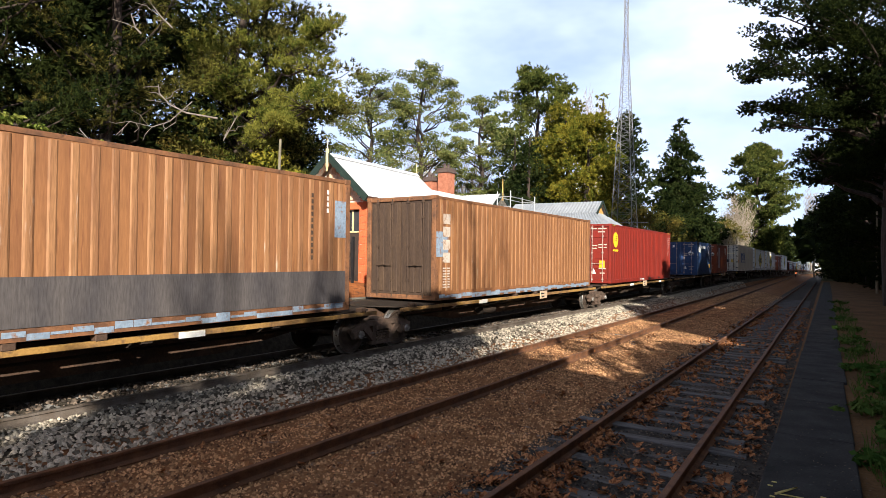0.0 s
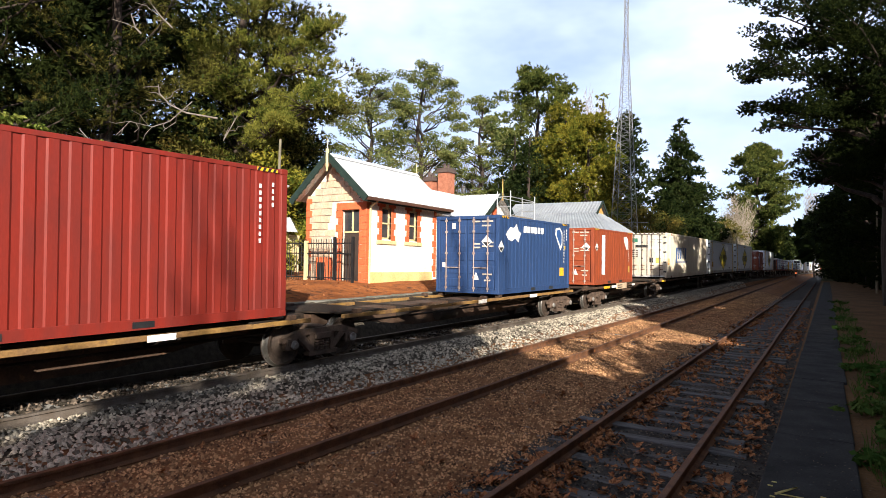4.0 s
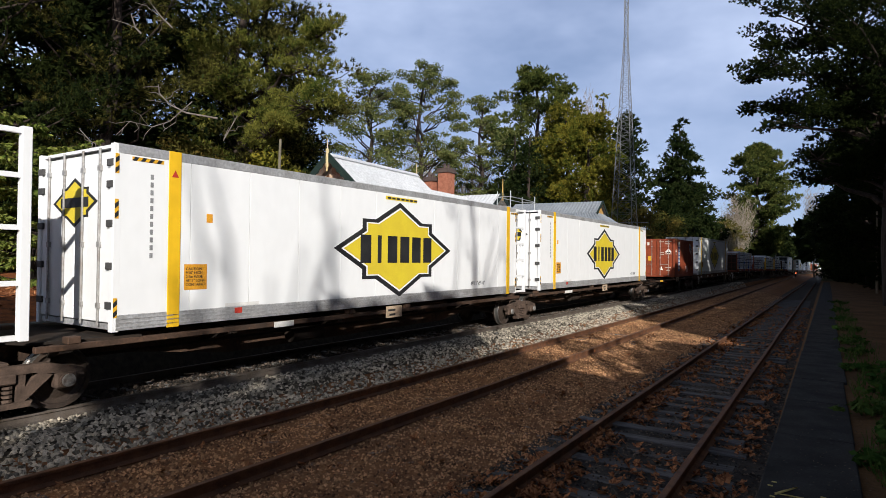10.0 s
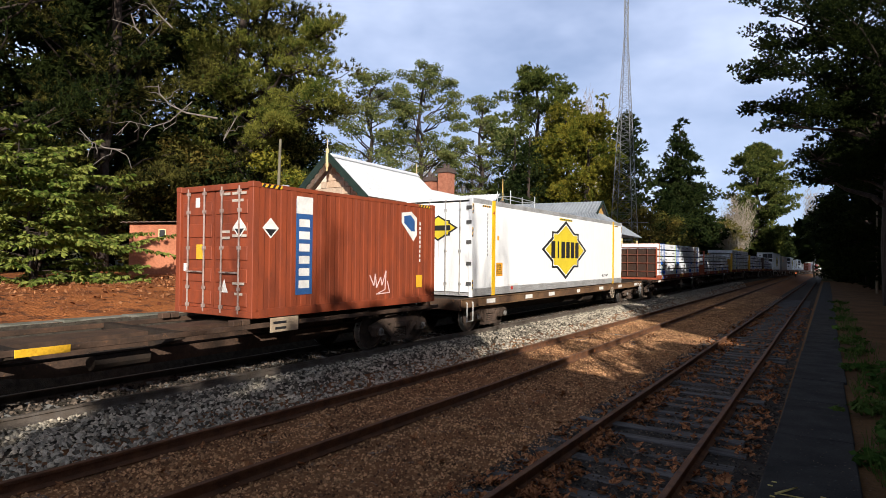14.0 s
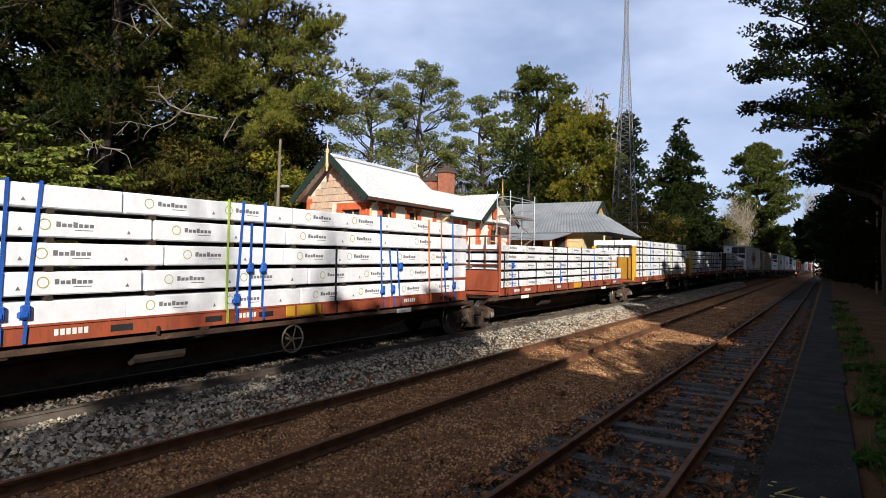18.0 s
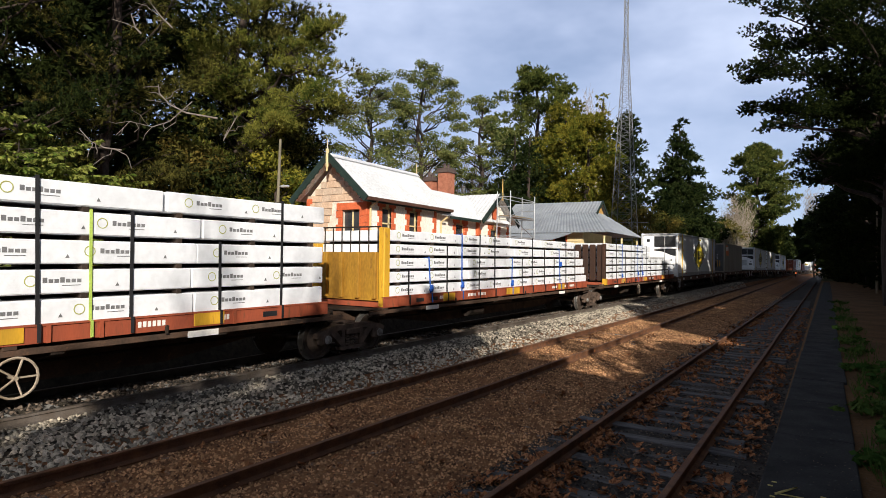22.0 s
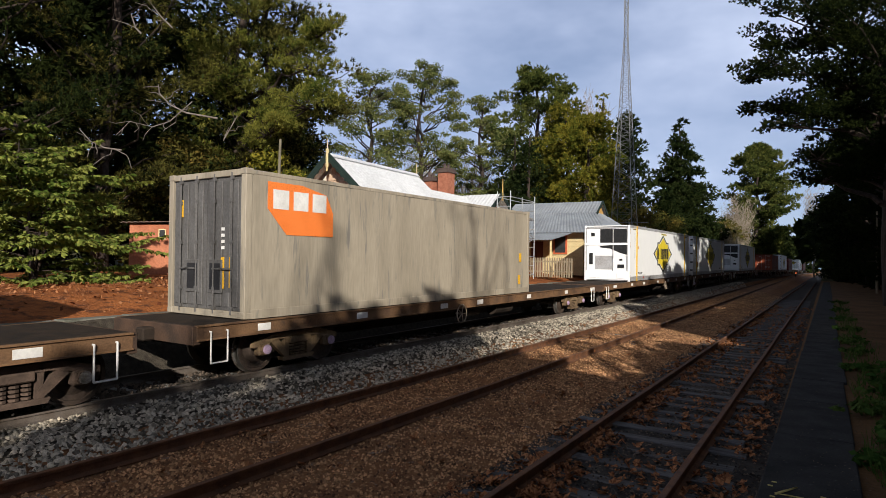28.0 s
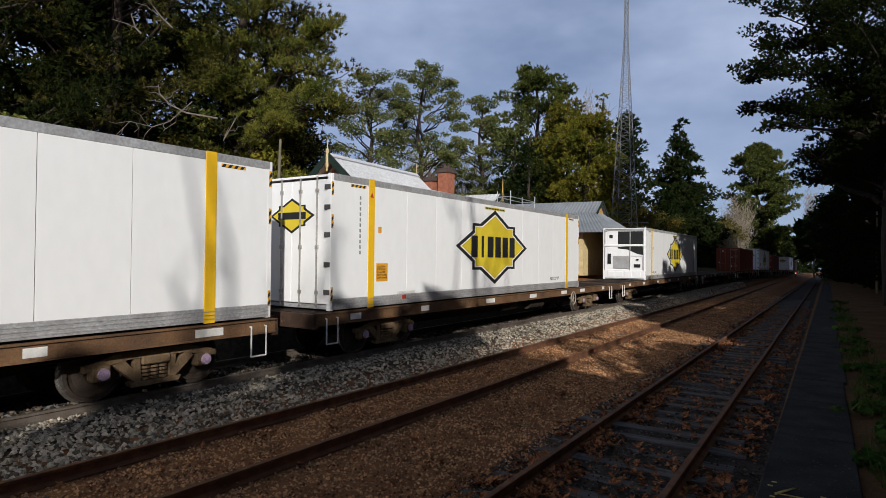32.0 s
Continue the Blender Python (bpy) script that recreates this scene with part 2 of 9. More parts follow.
# ---- ground, tracks and platforms ----
STEEL_RUST = mat("rusty_rail", (0.12, 0.058, 0.034), (0.21, 0.10, 0.052), rough=0.75, metal=0.25, scale=5, fine=80, bump=0.25)
STEEL_WORN = mat("worn_rail_head", (0.30, 0.26, 0.22), (0.22, 0.17, 0.13), rough=0.42, metal=0.7, scale=3, fine=60, bump=0.05)
RAIL_SIDE = mat("main_rail", (0.16, 0.135, 0.115), (0.11, 0.085, 0.065), rough=0.7, metal=0.3, scale=4, fine=60)
BALLAST = mat("grey_ballast", (0.095, 0.08, 0.062), (0.045, 0.038, 0.03), rough=0.9, scale=9, fine=55, bump=0.8, lo=0.3, hi=0.7, bump_dist=0.05, spec=0.06)
STONES = mat("ballast_stones", (0.64, 0.56, 0.44), (0.10, 0.086, 0.068), rough=0.88, islands=True, fine=60, bump=0.3, lo=0.27, hi=0.71, spec=0.06)
GRAVEL = mat("brown_gravel", (0.28, 0.135, 0.062), (0.155, 0.075, 0.038), rough=0.95, scale=1.4, fine=38, bump=0.9, c3=(0.28, 0.23, 0.20), spot=0.02, bump_dist=0.03, spec=0.06)
PEBBLES = mat("brown_pebbles", (0.72, 0.40, 0.20), (0.10, 0.05, 0.028), rough=0.9, islands=True, fine=50, bump=0.3, lo=0.27, hi=0.71, spec=0.06)
DARK_BED = mat("dark_cinders", (0.075, 0.066, 0.06), (0.036, 0.033, 0.031), rough=0.92, scale=4, fine=50, bump=0.8, c3=(0.13, 0.11, 0.1), bump_dist=0.03, spec=0.06)
CINDERS = mat("dark_stones", (0.17, 0.13, 0.10), (0.022, 0.02, 0.018), rough=0.85, islands=True, fine=60, lo=0.27, hi=0.71, spec=0.06)
RED_SOIL = mat("red_earth", (0.36, 0.125, 0.042), (0.20, 0.068, 0.026), rough=0.96, scale=0.9, fine=14, bump=0.9, c3=(0.10, 0.042, 0.024), spot=0.10, bump_dist=0.08, spec=0.06)
SOIL = mat("forest_floor", (0.07, 0.06, 0.03), (0.035, 0.045, 0.018), rough=0.97, scale=0.4, fine=6, bump=0.6, bump_dist=0.1, spec=0.06)
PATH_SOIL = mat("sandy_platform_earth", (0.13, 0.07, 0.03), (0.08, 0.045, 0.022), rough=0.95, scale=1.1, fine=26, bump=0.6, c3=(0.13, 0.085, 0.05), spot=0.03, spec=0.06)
ASPHALT = mat("platform_coping", (0.042, 0.041, 0.041), (0.026, 0.026, 0.026), rough=0.85, scale=3, fine=70, bump=0.5, c3=(0.1, 0.1, 0.105), spot=0.0, spec=0.06)
SLEEPER = mat("weathered_sleeper", (0.15, 0.145, 0.145), (0.08, 0.075, 0.075), rough=0.9, scale=6, fine=40, bump=0.6, stretch=(0.3, 3, 3), spec=0.06)
PLATFORM_STONE = mat("platform_stone", (0.20, 0.19, 0.16), (0.11, 0.11, 0.085), rough=0.9, scale=3, fine=25, bump=0.7, c3=(0.3, 0.29, 0.26), spot=0.02, spec=0.06)


def clamp(v, a=0.0, b=1.0):
    return max(a, min(b, v))


def bump_at(x, y, f=0.5, a=0.05):
    return a * noise.noise(Vector((x * f, y * f, 3.1)))


def loop_z(y):
    """The loop track climbs gently beyond the siding."""
    return 0.006 * clamp(y - 10, 0, 140)


def bed_shift(x, y):
    """How far the ground drifts with the main line, which draws nearer to the loop."""
    return 0.016 * clamp(y, -60, 105) * clamp((-7.3 - x) / 1.8)


def bed_column(x, y):
    """The undrifted place of a point on the main line's bed."""
    d = 0.016 * clamp(y, -60, 105)
    c = (x + d * 7.3 / 1.8) / (1 - d / 1.8)
    return x if x > -7.3 else x - d if c < -9.1 else c


def ground_z(x, y):
    """Height of the ground; x counts from the straight line of the tracks."""
    m = track_z(y)
    if x > -0.43:
        return 0.615 + (bump_at(x, y, 0.9, 0.03) if x > 0.4 else 0) + 0.12 * clamp((x - 3) / 6)
    if x > -12.2:
        k = clamp((-7.35 - x) / 1.2)
        k = k * k * (3 - 2 * k)
        return -0.165 + k * m + (1 - k) * loop_z(y) * clamp((-3.4 - x) / 1.2) + (bump_at(x, y, 1.1, 0.03) if x > -7.6 else 0) - 0.05 * clamp((x + 1.2) / 0.7)
    rise = 0.35 * clamp((-12.9 - x) / 3.0)
    hill = 0.00035 * max(0, -x - 30) ** 2 if x > -160 else 5.9
    return 0.985 + m + rise + hill + (bump_at(x, y, 0.35, 0.10) if x < -13 else 0)


def make_ground():
    xs = [-1500, -700, -320, -180, -120, -90, -70, -58, -48, -40, -35, -31, -28, -26, -24, -22.5, -21, -20, -19, -18, -17, -16, -15.2, -14.4, -13.8,
          -13.2, -12.8, -12.31, -12.2, -11.6, -10.4, -9.3, -8.6, -8.2, -7.8, -7.4, -7.0, -6.6, -6.2, -5.8, -5.4, -5.0, -4.6, -4.2, -3.8, -3.4, -3.0, -2.6,
          -2.2, -1.8, -1.4, -1.0, -0.7, -0.44, -0.42, 0.3, 0.5, 0.8, 1.2, 1.6, 2.0, 2.6, 3.4, 4.4, 6, 9, 14, 22, 36, 60, 110, 220, 500, 1500]
    ys = [-1500, -600, -250, -110, -60, -35, -22, -14, -9, -6, -4] + [i * 0.5 - 2 for i in range(70)] + [33 + 1.5 * i for i in range(28)] + [
        76, 80, 85, 90, 95, 100, 110, 125, 145, 175, 215, 270, 350, 470, 700, 1500]
    bm = bmesh.new()
    rows = []
    for y in ys:
        row = []
        for x in xs:
            row.append(bm.verts.new((x + bed_shift(x, y), y, ground_z(x, clamp(y, -60, 400)))))
        rows.append(row)
    for j in range(len(ys) - 1):
        for i in range(len(xs) - 1):
            f = bm.faces.new((rows[j][i], rows[j][i + 1], rows[j + 1][i + 1], rows[j + 1][i]))
            x, y = (xs[i] + xs[i + 1]) / 2, (ys[j] + ys[j + 1]) / 2
            if x < -12.25:
                f.material_index = 0 if x > -34 and y < 60 else 1
            elif x < -8.0:
                f.material_index = 2
            elif x < -3.2:
                f.material_index = 3
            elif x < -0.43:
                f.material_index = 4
            else:
                f.material_index = 5 if x < 14 and y < 110 else 1
            f.smooth = True
    ob = part("ground", bm, RED_SOIL)
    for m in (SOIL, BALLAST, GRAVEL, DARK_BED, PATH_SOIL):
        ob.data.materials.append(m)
    tagged(ob, "red earth, grey ballast and brown gravel ground along the tracks", "ground", kind="structure")


make_ground()

RAIL_PROFILE = [(-0.07, -0.16), (0.07, -0.16), (0.07, -0.147), (0.012, -0.12), (0.012, -0.045), (0.036, -0.035), (0.036, -0.004), (0.028, 0.0), (-0.028, 0.0),
                (-0.036, -0.004), (-0.036, -0.035), (-0.012, -0.045), (-0.012, -0.12), (-0.07, -0.147)]


def sweep(bm, profile, points, wobble=0.0):
    rings = []
    for k, p in enumerate(points):
        jit = wobble * noise.noise(Vector((p[0], p[1] * 0.3, 0)))
        rings.append([bm.verts.new((p[0] + u + jit, p[1], p[2] + v)) for u, v in profile])
    n = len(profile)
    for a, b in zip(rings, rings[1:]):
        for k in range(n):
            bm.faces.new((a[k], b[k], b[(k + 1) % n], a[(k + 1) % n]))
    return bm


def rail_object(name, parent, points, sides, head=None):
    ob = part(name, sweep(bmesh.new(), RAIL_PROFILE, points, 0.012), sides, parent)
    if head:
        ob.data.materials.append(head)
        for f in ob.data.polygons:
            if f.normal.z > 0.6 and f.center.z > points[0][2] - 0.03 - 5 and abs(f.normal.x) < 0.8:
                f.material_index = 1 if f.index % len(RAIL_PROFILE) in (7, 6, 8) else 0
    return ob


def steps(a, b, d):
    n = int((b - a) / d)
    return [a + (b - a) * k / n for k in range(n + 1)]


def middle_x(y):
    return -6.2 - 0.0028 * max(0.0, y - 30)


def make_tracks():
    main = thing("main_track", "main line of worn steel rails in grey ballast", "railway track", kind="structure")
    for side in (-0.7535, 0.7535):
        rail_object("rail", main, [(track_x(s) + side, s, track_z(s)) for s in steps(-60, 420, 4)], RAIL_SIDE, STEEL_WORN)
    bm = bx(-1.2, -0.12, -0.30, 1.2, 0.12, -0.158, 0.01)
    first = part("sleeper", bm, mat("concrete_sleeper", (0.3, 0.29, 0.27), (0.22, 0.21, 0.19), rough=0.9, scale=4, fine=40), main)
    me = first.data
    first.matrix_basis = on_track(-6)
    for k in range(1, 90):
        share("sleeper", me, main).matrix_basis = on_track(-6 + k * 0.67)
    mid = thing("loop_track", "disused loop track with rusty brown rails in gravel", "railway track", kind="structure")
    for side in (-0.815, 0.815):
        rail_object("rail", mid, [(middle_x(s) + side, s, loop_z(s)) for s in steps(-40, 150, 2)], STEEL_RUST)
    siding = thing("siding_track", "disused siding with rusty rails, old sleepers and dead leaves", "railway track", kind="structure")
    for side in (-0.72, 0.72):
        rail_object("rail", siding, [(-2.085 + side, s, 0.0) for s in steps(-40, 130, 2)], STEEL_RUST)
    rng = random.Random(4)
    first = part("sleeper", bx(-1.2, -0.115, -0.12, 1.2, 0.115, 0.0, 0.012), SLEEPER, siding)
    me = first.data
    for k in range(95):
        ob = first if k == 0 else share("sleeper", me, siding)
        ob.location = (-2.085 + rng.uniform(-0.05, 0.05), -3 + k * 0.62 + rng.uniform(-0.04, 0.04), -0.146 + rng.uniform(-0.012, 0.012))
        ob.rotation_euler = (0, 0, rng.uniform(-0.02, 0.02))
    ob = share("sleeper", me, mid, (-6.2, 5.2, -0.185))
    for k in range(1, 40):
        share("sleeper", me, mid, (-6.2 + rng.uniform(-0.05, 0.05), -2 + k * 0.7 + rng.uniform(-0.1, 0.1), -0.19 + loop_z(-2 + k * 0.7) + rng.uniform(-0.012, 0.022)))


make_tracks()


def make_platforms():
    plat = thing("platform_edge", "dark coping slabs along the edge of the old platform", "platform", kind="structure")
    rng = random.Random(7)
    y = -14.0
    while y < 95:
        L = rng.choice((1.75, 1.9, 2.1)) if y < 60 else 6.0
        x0, x1 = -0.43 + 0.0036 * max(y, 0), 0.22 + 0.0045 * max(y, 0) + rng.uniform(-0.02, 0.03)
        slab = part("slab", bx(x0 + rng.uniform(-0.006, 0.006), y + 0.004, 0.50, x1, y + L - 0.004, 0.65 + rng.uniform(-0.004, 0.004), 0.012), ASPHALT, plat)
        y += L
    wall = part("platform_wall", bx(-0.40, -14, -0.4, -0.30, 95, 0.5), PLATFORM_STONE)
    tagged(wall, "dark stone face of the old platform", "platform wall", kind="structure")
    far = thing("station_platform_wall", "low weathered stone platform wall behind the train", "platform wall", kind="structure")
    for k in range(60):
        y0 = -6 + k * 1.3
        z = 0.995 + track_z(y0)
        x = -12.25 + 0.016 * y0
        tone = PLATFORM_STONE
        part("coping_stone", bx(x - 0.32, y0 + 0.006, z - 0.14, x + 0.06, y0 + 1.294, z + 0.015 + rng.uniform(-0.008, 0.008), 0.015), tone, far)
    ob = part("wall_face", sweep(bmesh.new(), [(-0.2, -1.3), (0.0, -1.3), (0.0, -0.14), (-0.2, -0.14)], [(-12.25 + 0.016 * s, s, 0.995 + track_z(s)) for s in steps(-40, 100, 5)]),
              PLATFORM_STONE, far)


make_platforms()


def scatter_stones(name, label, material, count, where, size, seed, flat=0.75, blunt=False):
    """Loose angular stones half sunk in the bed, in one mesh."""
    rng = np.random.default_rng(seed)
    xy = where(rng, count)
    count = len(xy)
    base = np.array([(1, 0, -0.4), (0, 1, -0.4), (-1, 0, -0.4), (0, -1, -0.4), (0, 0, 0.9)], float)
    faces = np.array([(0, 1, 4), (1, 2, 4), (2, 3, 4), (3, 0, 4)])
    if blunt:
        base = np.array([(1, 0, -0.4), (0, 0.9, -0.4), (-1, 0, -0.4), (0, -0.9, -0.4), (0.55, 0.15, 0.72), (-0.5, -0.15, 0.78)], float)
        faces = np.array([(0, 1, 4), (1, 5, 4), (1, 2, 5), (2, 3, 5), (3, 4, 5), (3, 0, 4)])
    nv, nt = len(base), len(faces)
    ang = rng.uniform(0, math.tau, count)
    s = size * rng.uniform(0.45, 1.3, count)
    v = base[None] * (1 + rng.uniform(-0.3, 0.3, (count, nv, 1))) + rng.uniform(-0.3, 0.3, (count, nv, 3))
    v[:, :, 2] *= flat
    c, d = np.cos(ang)[:, None], np.sin(ang)[:, None]
    x, y = v[:, :, 0] * c - v[:, :, 1] * d, v[:, :, 0] * d + v[:, :, 1] * c
    v = np.stack([x, y, v[:, :, 2]], -1) * s[:, None, None]
    v += xy[:, None, :]
    me = bpy.data.meshes.new(name)
    nf = count * nt
    me.vertices.add(count * nv)
    me.loops.add(nf * 3)
    me.polygons.add(nf)
    me.vertices.foreach_set("co", v.astype(np.float32).ravel())
    idx = (faces[None] + (np.arange(count) * nv)[:, None, None]).astype(np.int32)
    me.loops.foreach_set("vertex_index", idx.ravel())
    me.polygons.foreach_set("loop_start", np.arange(0, nf * 3, 3, dtype=np.int32))
    me.update(calc_edges=True)
    me.materials.append(material)
    tagged(new(name, me), label, name.replace("_", " "), kind="stuff")


def near_first(rng, n, y0, y1, power=1.9):
    return y0 + (y1 - y0) * rng.random(n) ** power


def main_bed(rng, n, a=0.6, b=3.2):
    y = near_first(rng, n, -4, 75)
    x = -10.358 + 0.016 * y + rng.uniform(a, b, n)
    z = np.array([ground_z(bed_column(a, b), b) for a, b in zip(x, y)]) + 0.012 + rng.uniform(-0.01, 0.03, n)
    rail = (np.abs(np.abs(x - (-10.358 + 0.016 * y)) - 0.7535) < 0.09) | (x > -7.2 - 0.0028 * np.maximum(0, y - 30))
    return np.stack([x, y, z], -1)[~rail]


def gravel_bed(rng, n):
    y = near_first(rng, n, -1.0, 62, 2.2)
    x = rng.uniform(-7.5, -3.1, n)
    z = np.array([ground_z(a, b) for a, b in zip(x, y)]) + rng.uniform(-0.008, 0.01, n)
    bad = np.abs(np.abs(x + 6.2 + 0.0028 * np.maximum(0, y - 30)) - 0.815) < 0.07
    return np.stack([x, y, z], -1)[~bad]


def siding_bed(rng, n):
    y = near_first(rng, n, -1.0, 40, 2.0)
    x = rng.uniform(-3.4, -0.5, n)
    z = np.array([ground_z(a, b) for a, b in zip(x, y)]) + rng.uniform(-0.005, 0.015, n)
    bad = np.abs(np.abs(x + 2.085) - 0.72) < 0.07
    return np.stack([x, y, z], -1)[~bad]


scatter_stones("ballast_stones", "angular grey ballast stones beside the main line", STONES, 44000, main_bed, 0.040, 1, 0.75, True)
# dark colour here is oil plus the train's shade, put into the stones
scatter_stones("oily_stones", "ballast stones between the main line's rails, dark with oil and painted shade", CINDERS, 18000, lambda rng, n: main_bed(rng, n, -1.6, 0.8), 0.040, 4, 0.75, True)
scatter_stones("gravel", "small brown gravel between the tracks", PEBBLES, 115000, gravel_bed, 0.025, 2)
scatter_stones("cinder_stones", "dark loose stones between the siding's sleepers", CINDERS, 30000, siding_bed, 0.022, 3)

LEAF_LITTER = leaf_mat("dead_leaves", (0.48, 0.22, 0.10), (0.13, 0.045, 0.022), 0.1, 7.0, 0.9)


def make_leaf_litter():
    rng = np.random.default_rng(11)
    n = 11500
    y = near_first(rng, n, 2.5, 45, 2.0)
    lane = rng.choice([-2.62, -0.98, -3.05, -1.9, -1.6, -4.2], n, p=[0.42, 0.24, 0.16, 0.06, 0.07, 0.05])
    x = lane + rng.normal(0, 0.17, n)
    x = np.where(lane == -4.2, rng.uniform(-7, -3, n), x)
    clump = np.sin(y * 1.3) + np.sin(y * 3.1 + x * 2) > -0.9
    rail = np.abs(np.abs(x + 2.085) - 0.72) < 0.06
    keep = clump & ~rail & (x < -0.5)
    x, y = x[keep], y[keep]
    n = len(x)
    z = np.array([ground_z(a, b) for a, b in zip(x, y)]) + rng.uniform(0.015, 0.06, n)
    c = np.stack([x, y, z], -1)
    s = 0.025 + 0.07 * rng.random(n) ** 1.8
    ang = rng.uniform(0, math.tau, n)
    a = np.stack([np.cos(ang), np.sin(ang), rng.normal(0, 0.35, n)], -1) * s[:, None]
    b = np.stack([-np.sin(ang), np.cos(ang), rng.normal(0, 0.35, n)], -1) * s[:, None]
    # five lobes round a curled middle
    tris = []
    for turn, long, wide in ((0.0, 1.0, 0.42), (1.05, 0.85, 0.4), (-1.05, 0.85, 0.4), (2.15, 0.6, 0.36), (-2.15, 0.6, 0.36)):
        tip = (a * math.cos(turn) + b * math.sin(turn)) * (long * rng.uniform(0.7, 1.15, n))[:, None]
        tip[:, 2] += s * rng.uniform(-0.25, 0.45, n)
        wing = (b * math.cos(turn) - a * math.sin(turn)) * wide
        tris += [np.stack([c, c + tip * 0.45 + wing, c + tip], 1), np.stack([c, c + tip, c + tip * 0.45 - wing], 1)]
    me = tris_mesh("dead_leaves", np.concatenate(tris), LEAF_LITTER)
    tagged(new("dead_leaves", me), "fallen orange-brown leaves caught along the siding rails", "leaf litter", kind="stuff")


make_leaf_litter()

# ---- the train ----
WAGON_BROWN = mat("wagon_brown", (0.085, 0.05, 0.033), (0.045, 0.03, 0.022), rough=0.75, scale=2.5, fine=30, bump=0.2, c3=(0.16, 0.085, 0.045), spot=0.02)
WAGON_DARK = mat("wagon_underframe", (0.022, 0.017, 0.014), (0.04, 0.028, 0.02), spec=0.15, rough=0.85, scale=3, fine=30, bump=0.25)
BOGIE_GRIME = mat("bogie_grime", (0.115, 0.078, 0.058), (0.06, 0.042, 0.032), spec=0.2, rough=0.85, scale=5, fine=40, bump=0.35)
WHEEL_STEEL = mat("wheel_steel", (0.09, 0.065, 0.05), (0.055, 0.042, 0.035), rough=0.65, metal=0.4, scale=6, fine=40)
TYRE_BRIGHT = mat("wheel_tread", (0.5, 0.48, 0.45), (0.35, 0.33, 0.3), rough=0.3, metal=0.9, scale=6, fine=40, bump=0)
SILL_YELLOW = mat("worn_yellow_sill", (0.30, 0.17, 0.05), (0.17, 0.095, 0.045), rough=0.7, scale=1.5, fine=30, c3=(0.12, 0.07, 0.04), spot=0.06)
SILL_TAN = mat("tan_sill", (0.18, 0.10, 0.05), (0.09, 0.052, 0.032), rough=0.75, scale=1.4, fine=30, c3=(0.08, 0.05, 0.035), spot=0.04)
WHITE_MARK = mat("white_marking", (0.78, 0.76, 0.72), (0.62, 0.6, 0.56), rough=0.5, scale=4, fine=30, bump=0, amp=0.06)
BLACK_MARK = mat("black_marking", (0.018, 0.018, 0.02), (0.03, 0.03, 0.03), rough=0.5, bump=0)
YELLOW_MARK = mat("yellow_marking", (0.75, 0.42, 0.03), (0.66, 0.36, 0.03), rough=0.5, scale=3, fine=30, bump=0)
STEEL_BAR = mat("galvanised_bar", (0.5, 0.49, 0.47), (0.32, 0.29, 0.26), rough=0.45, metal=0.6, scale=4, fine=30, bump=0.05)


def lathe(bm, profile, n=28, x_axis=True):
    """Rings of (x, r) turned about the x axis."""
    rings = []
    for x, r in profile:
        rings.append([bm.verts.new((x, r * math.cos(k * math.tau / n), r * math.sin(k * math.tau / n))) for k in range(n)])
    for a, b in zip(rings, rings[1:]):
        for k in range(n):
            bm.faces.new((a[k], a[(k + 1) % n], b[(k + 1) % n], b[k]))
    return bm


def wheelset_mesh():
    bm = bmesh.new()
    tube(bm, (-1.02, 0, 0), (1.02, 0, 0), 0.075, n=10)
    for s in (-1, 1):
        lathe(bm, [(s * x, r) for x, r in ((0.82, 0.08), (0.83, 0.16), (0.775, 0.30), (0.79, 0.375), (0.82, 0.385), (0.82, 0.445), (0.79, 0.455), (0.70, 0.46), (0.69, 0.488), (0.665, 0.488),
                                           (0.66, 0.38), (0.70, 0.30), (0.70, 0.12), (0.69, 0.08))])
        # a bearing cap with bolts, so that the turning shows
        for k in range(3):
            a = k * math.tau / 3
            tube(bm, (s * 1.02, 0.045 * math.cos(a), 0.045 * math.sin(a)), (s * 1.05, 0.045 * math.cos(a), 0.045 * math.sin(a)), 0.014, n=6)
    bmesh.ops.recalc_face_normals(bm, faces=bm.faces[:])
    me = bpy.data.meshes.new("wheelset")
    bm.to_mesh(me)
    bm.free()
    me.materials.append(WHEEL_STEEL)
    me.materials.append(TYRE_BRIGHT)
    for f in me.polygons:
        r = math.hypot(f.center.y, f.center.z)
        if r > 0.43 and 0.68 < abs(f.center.x) < 0.83:
            f.material_index = 1
    return me


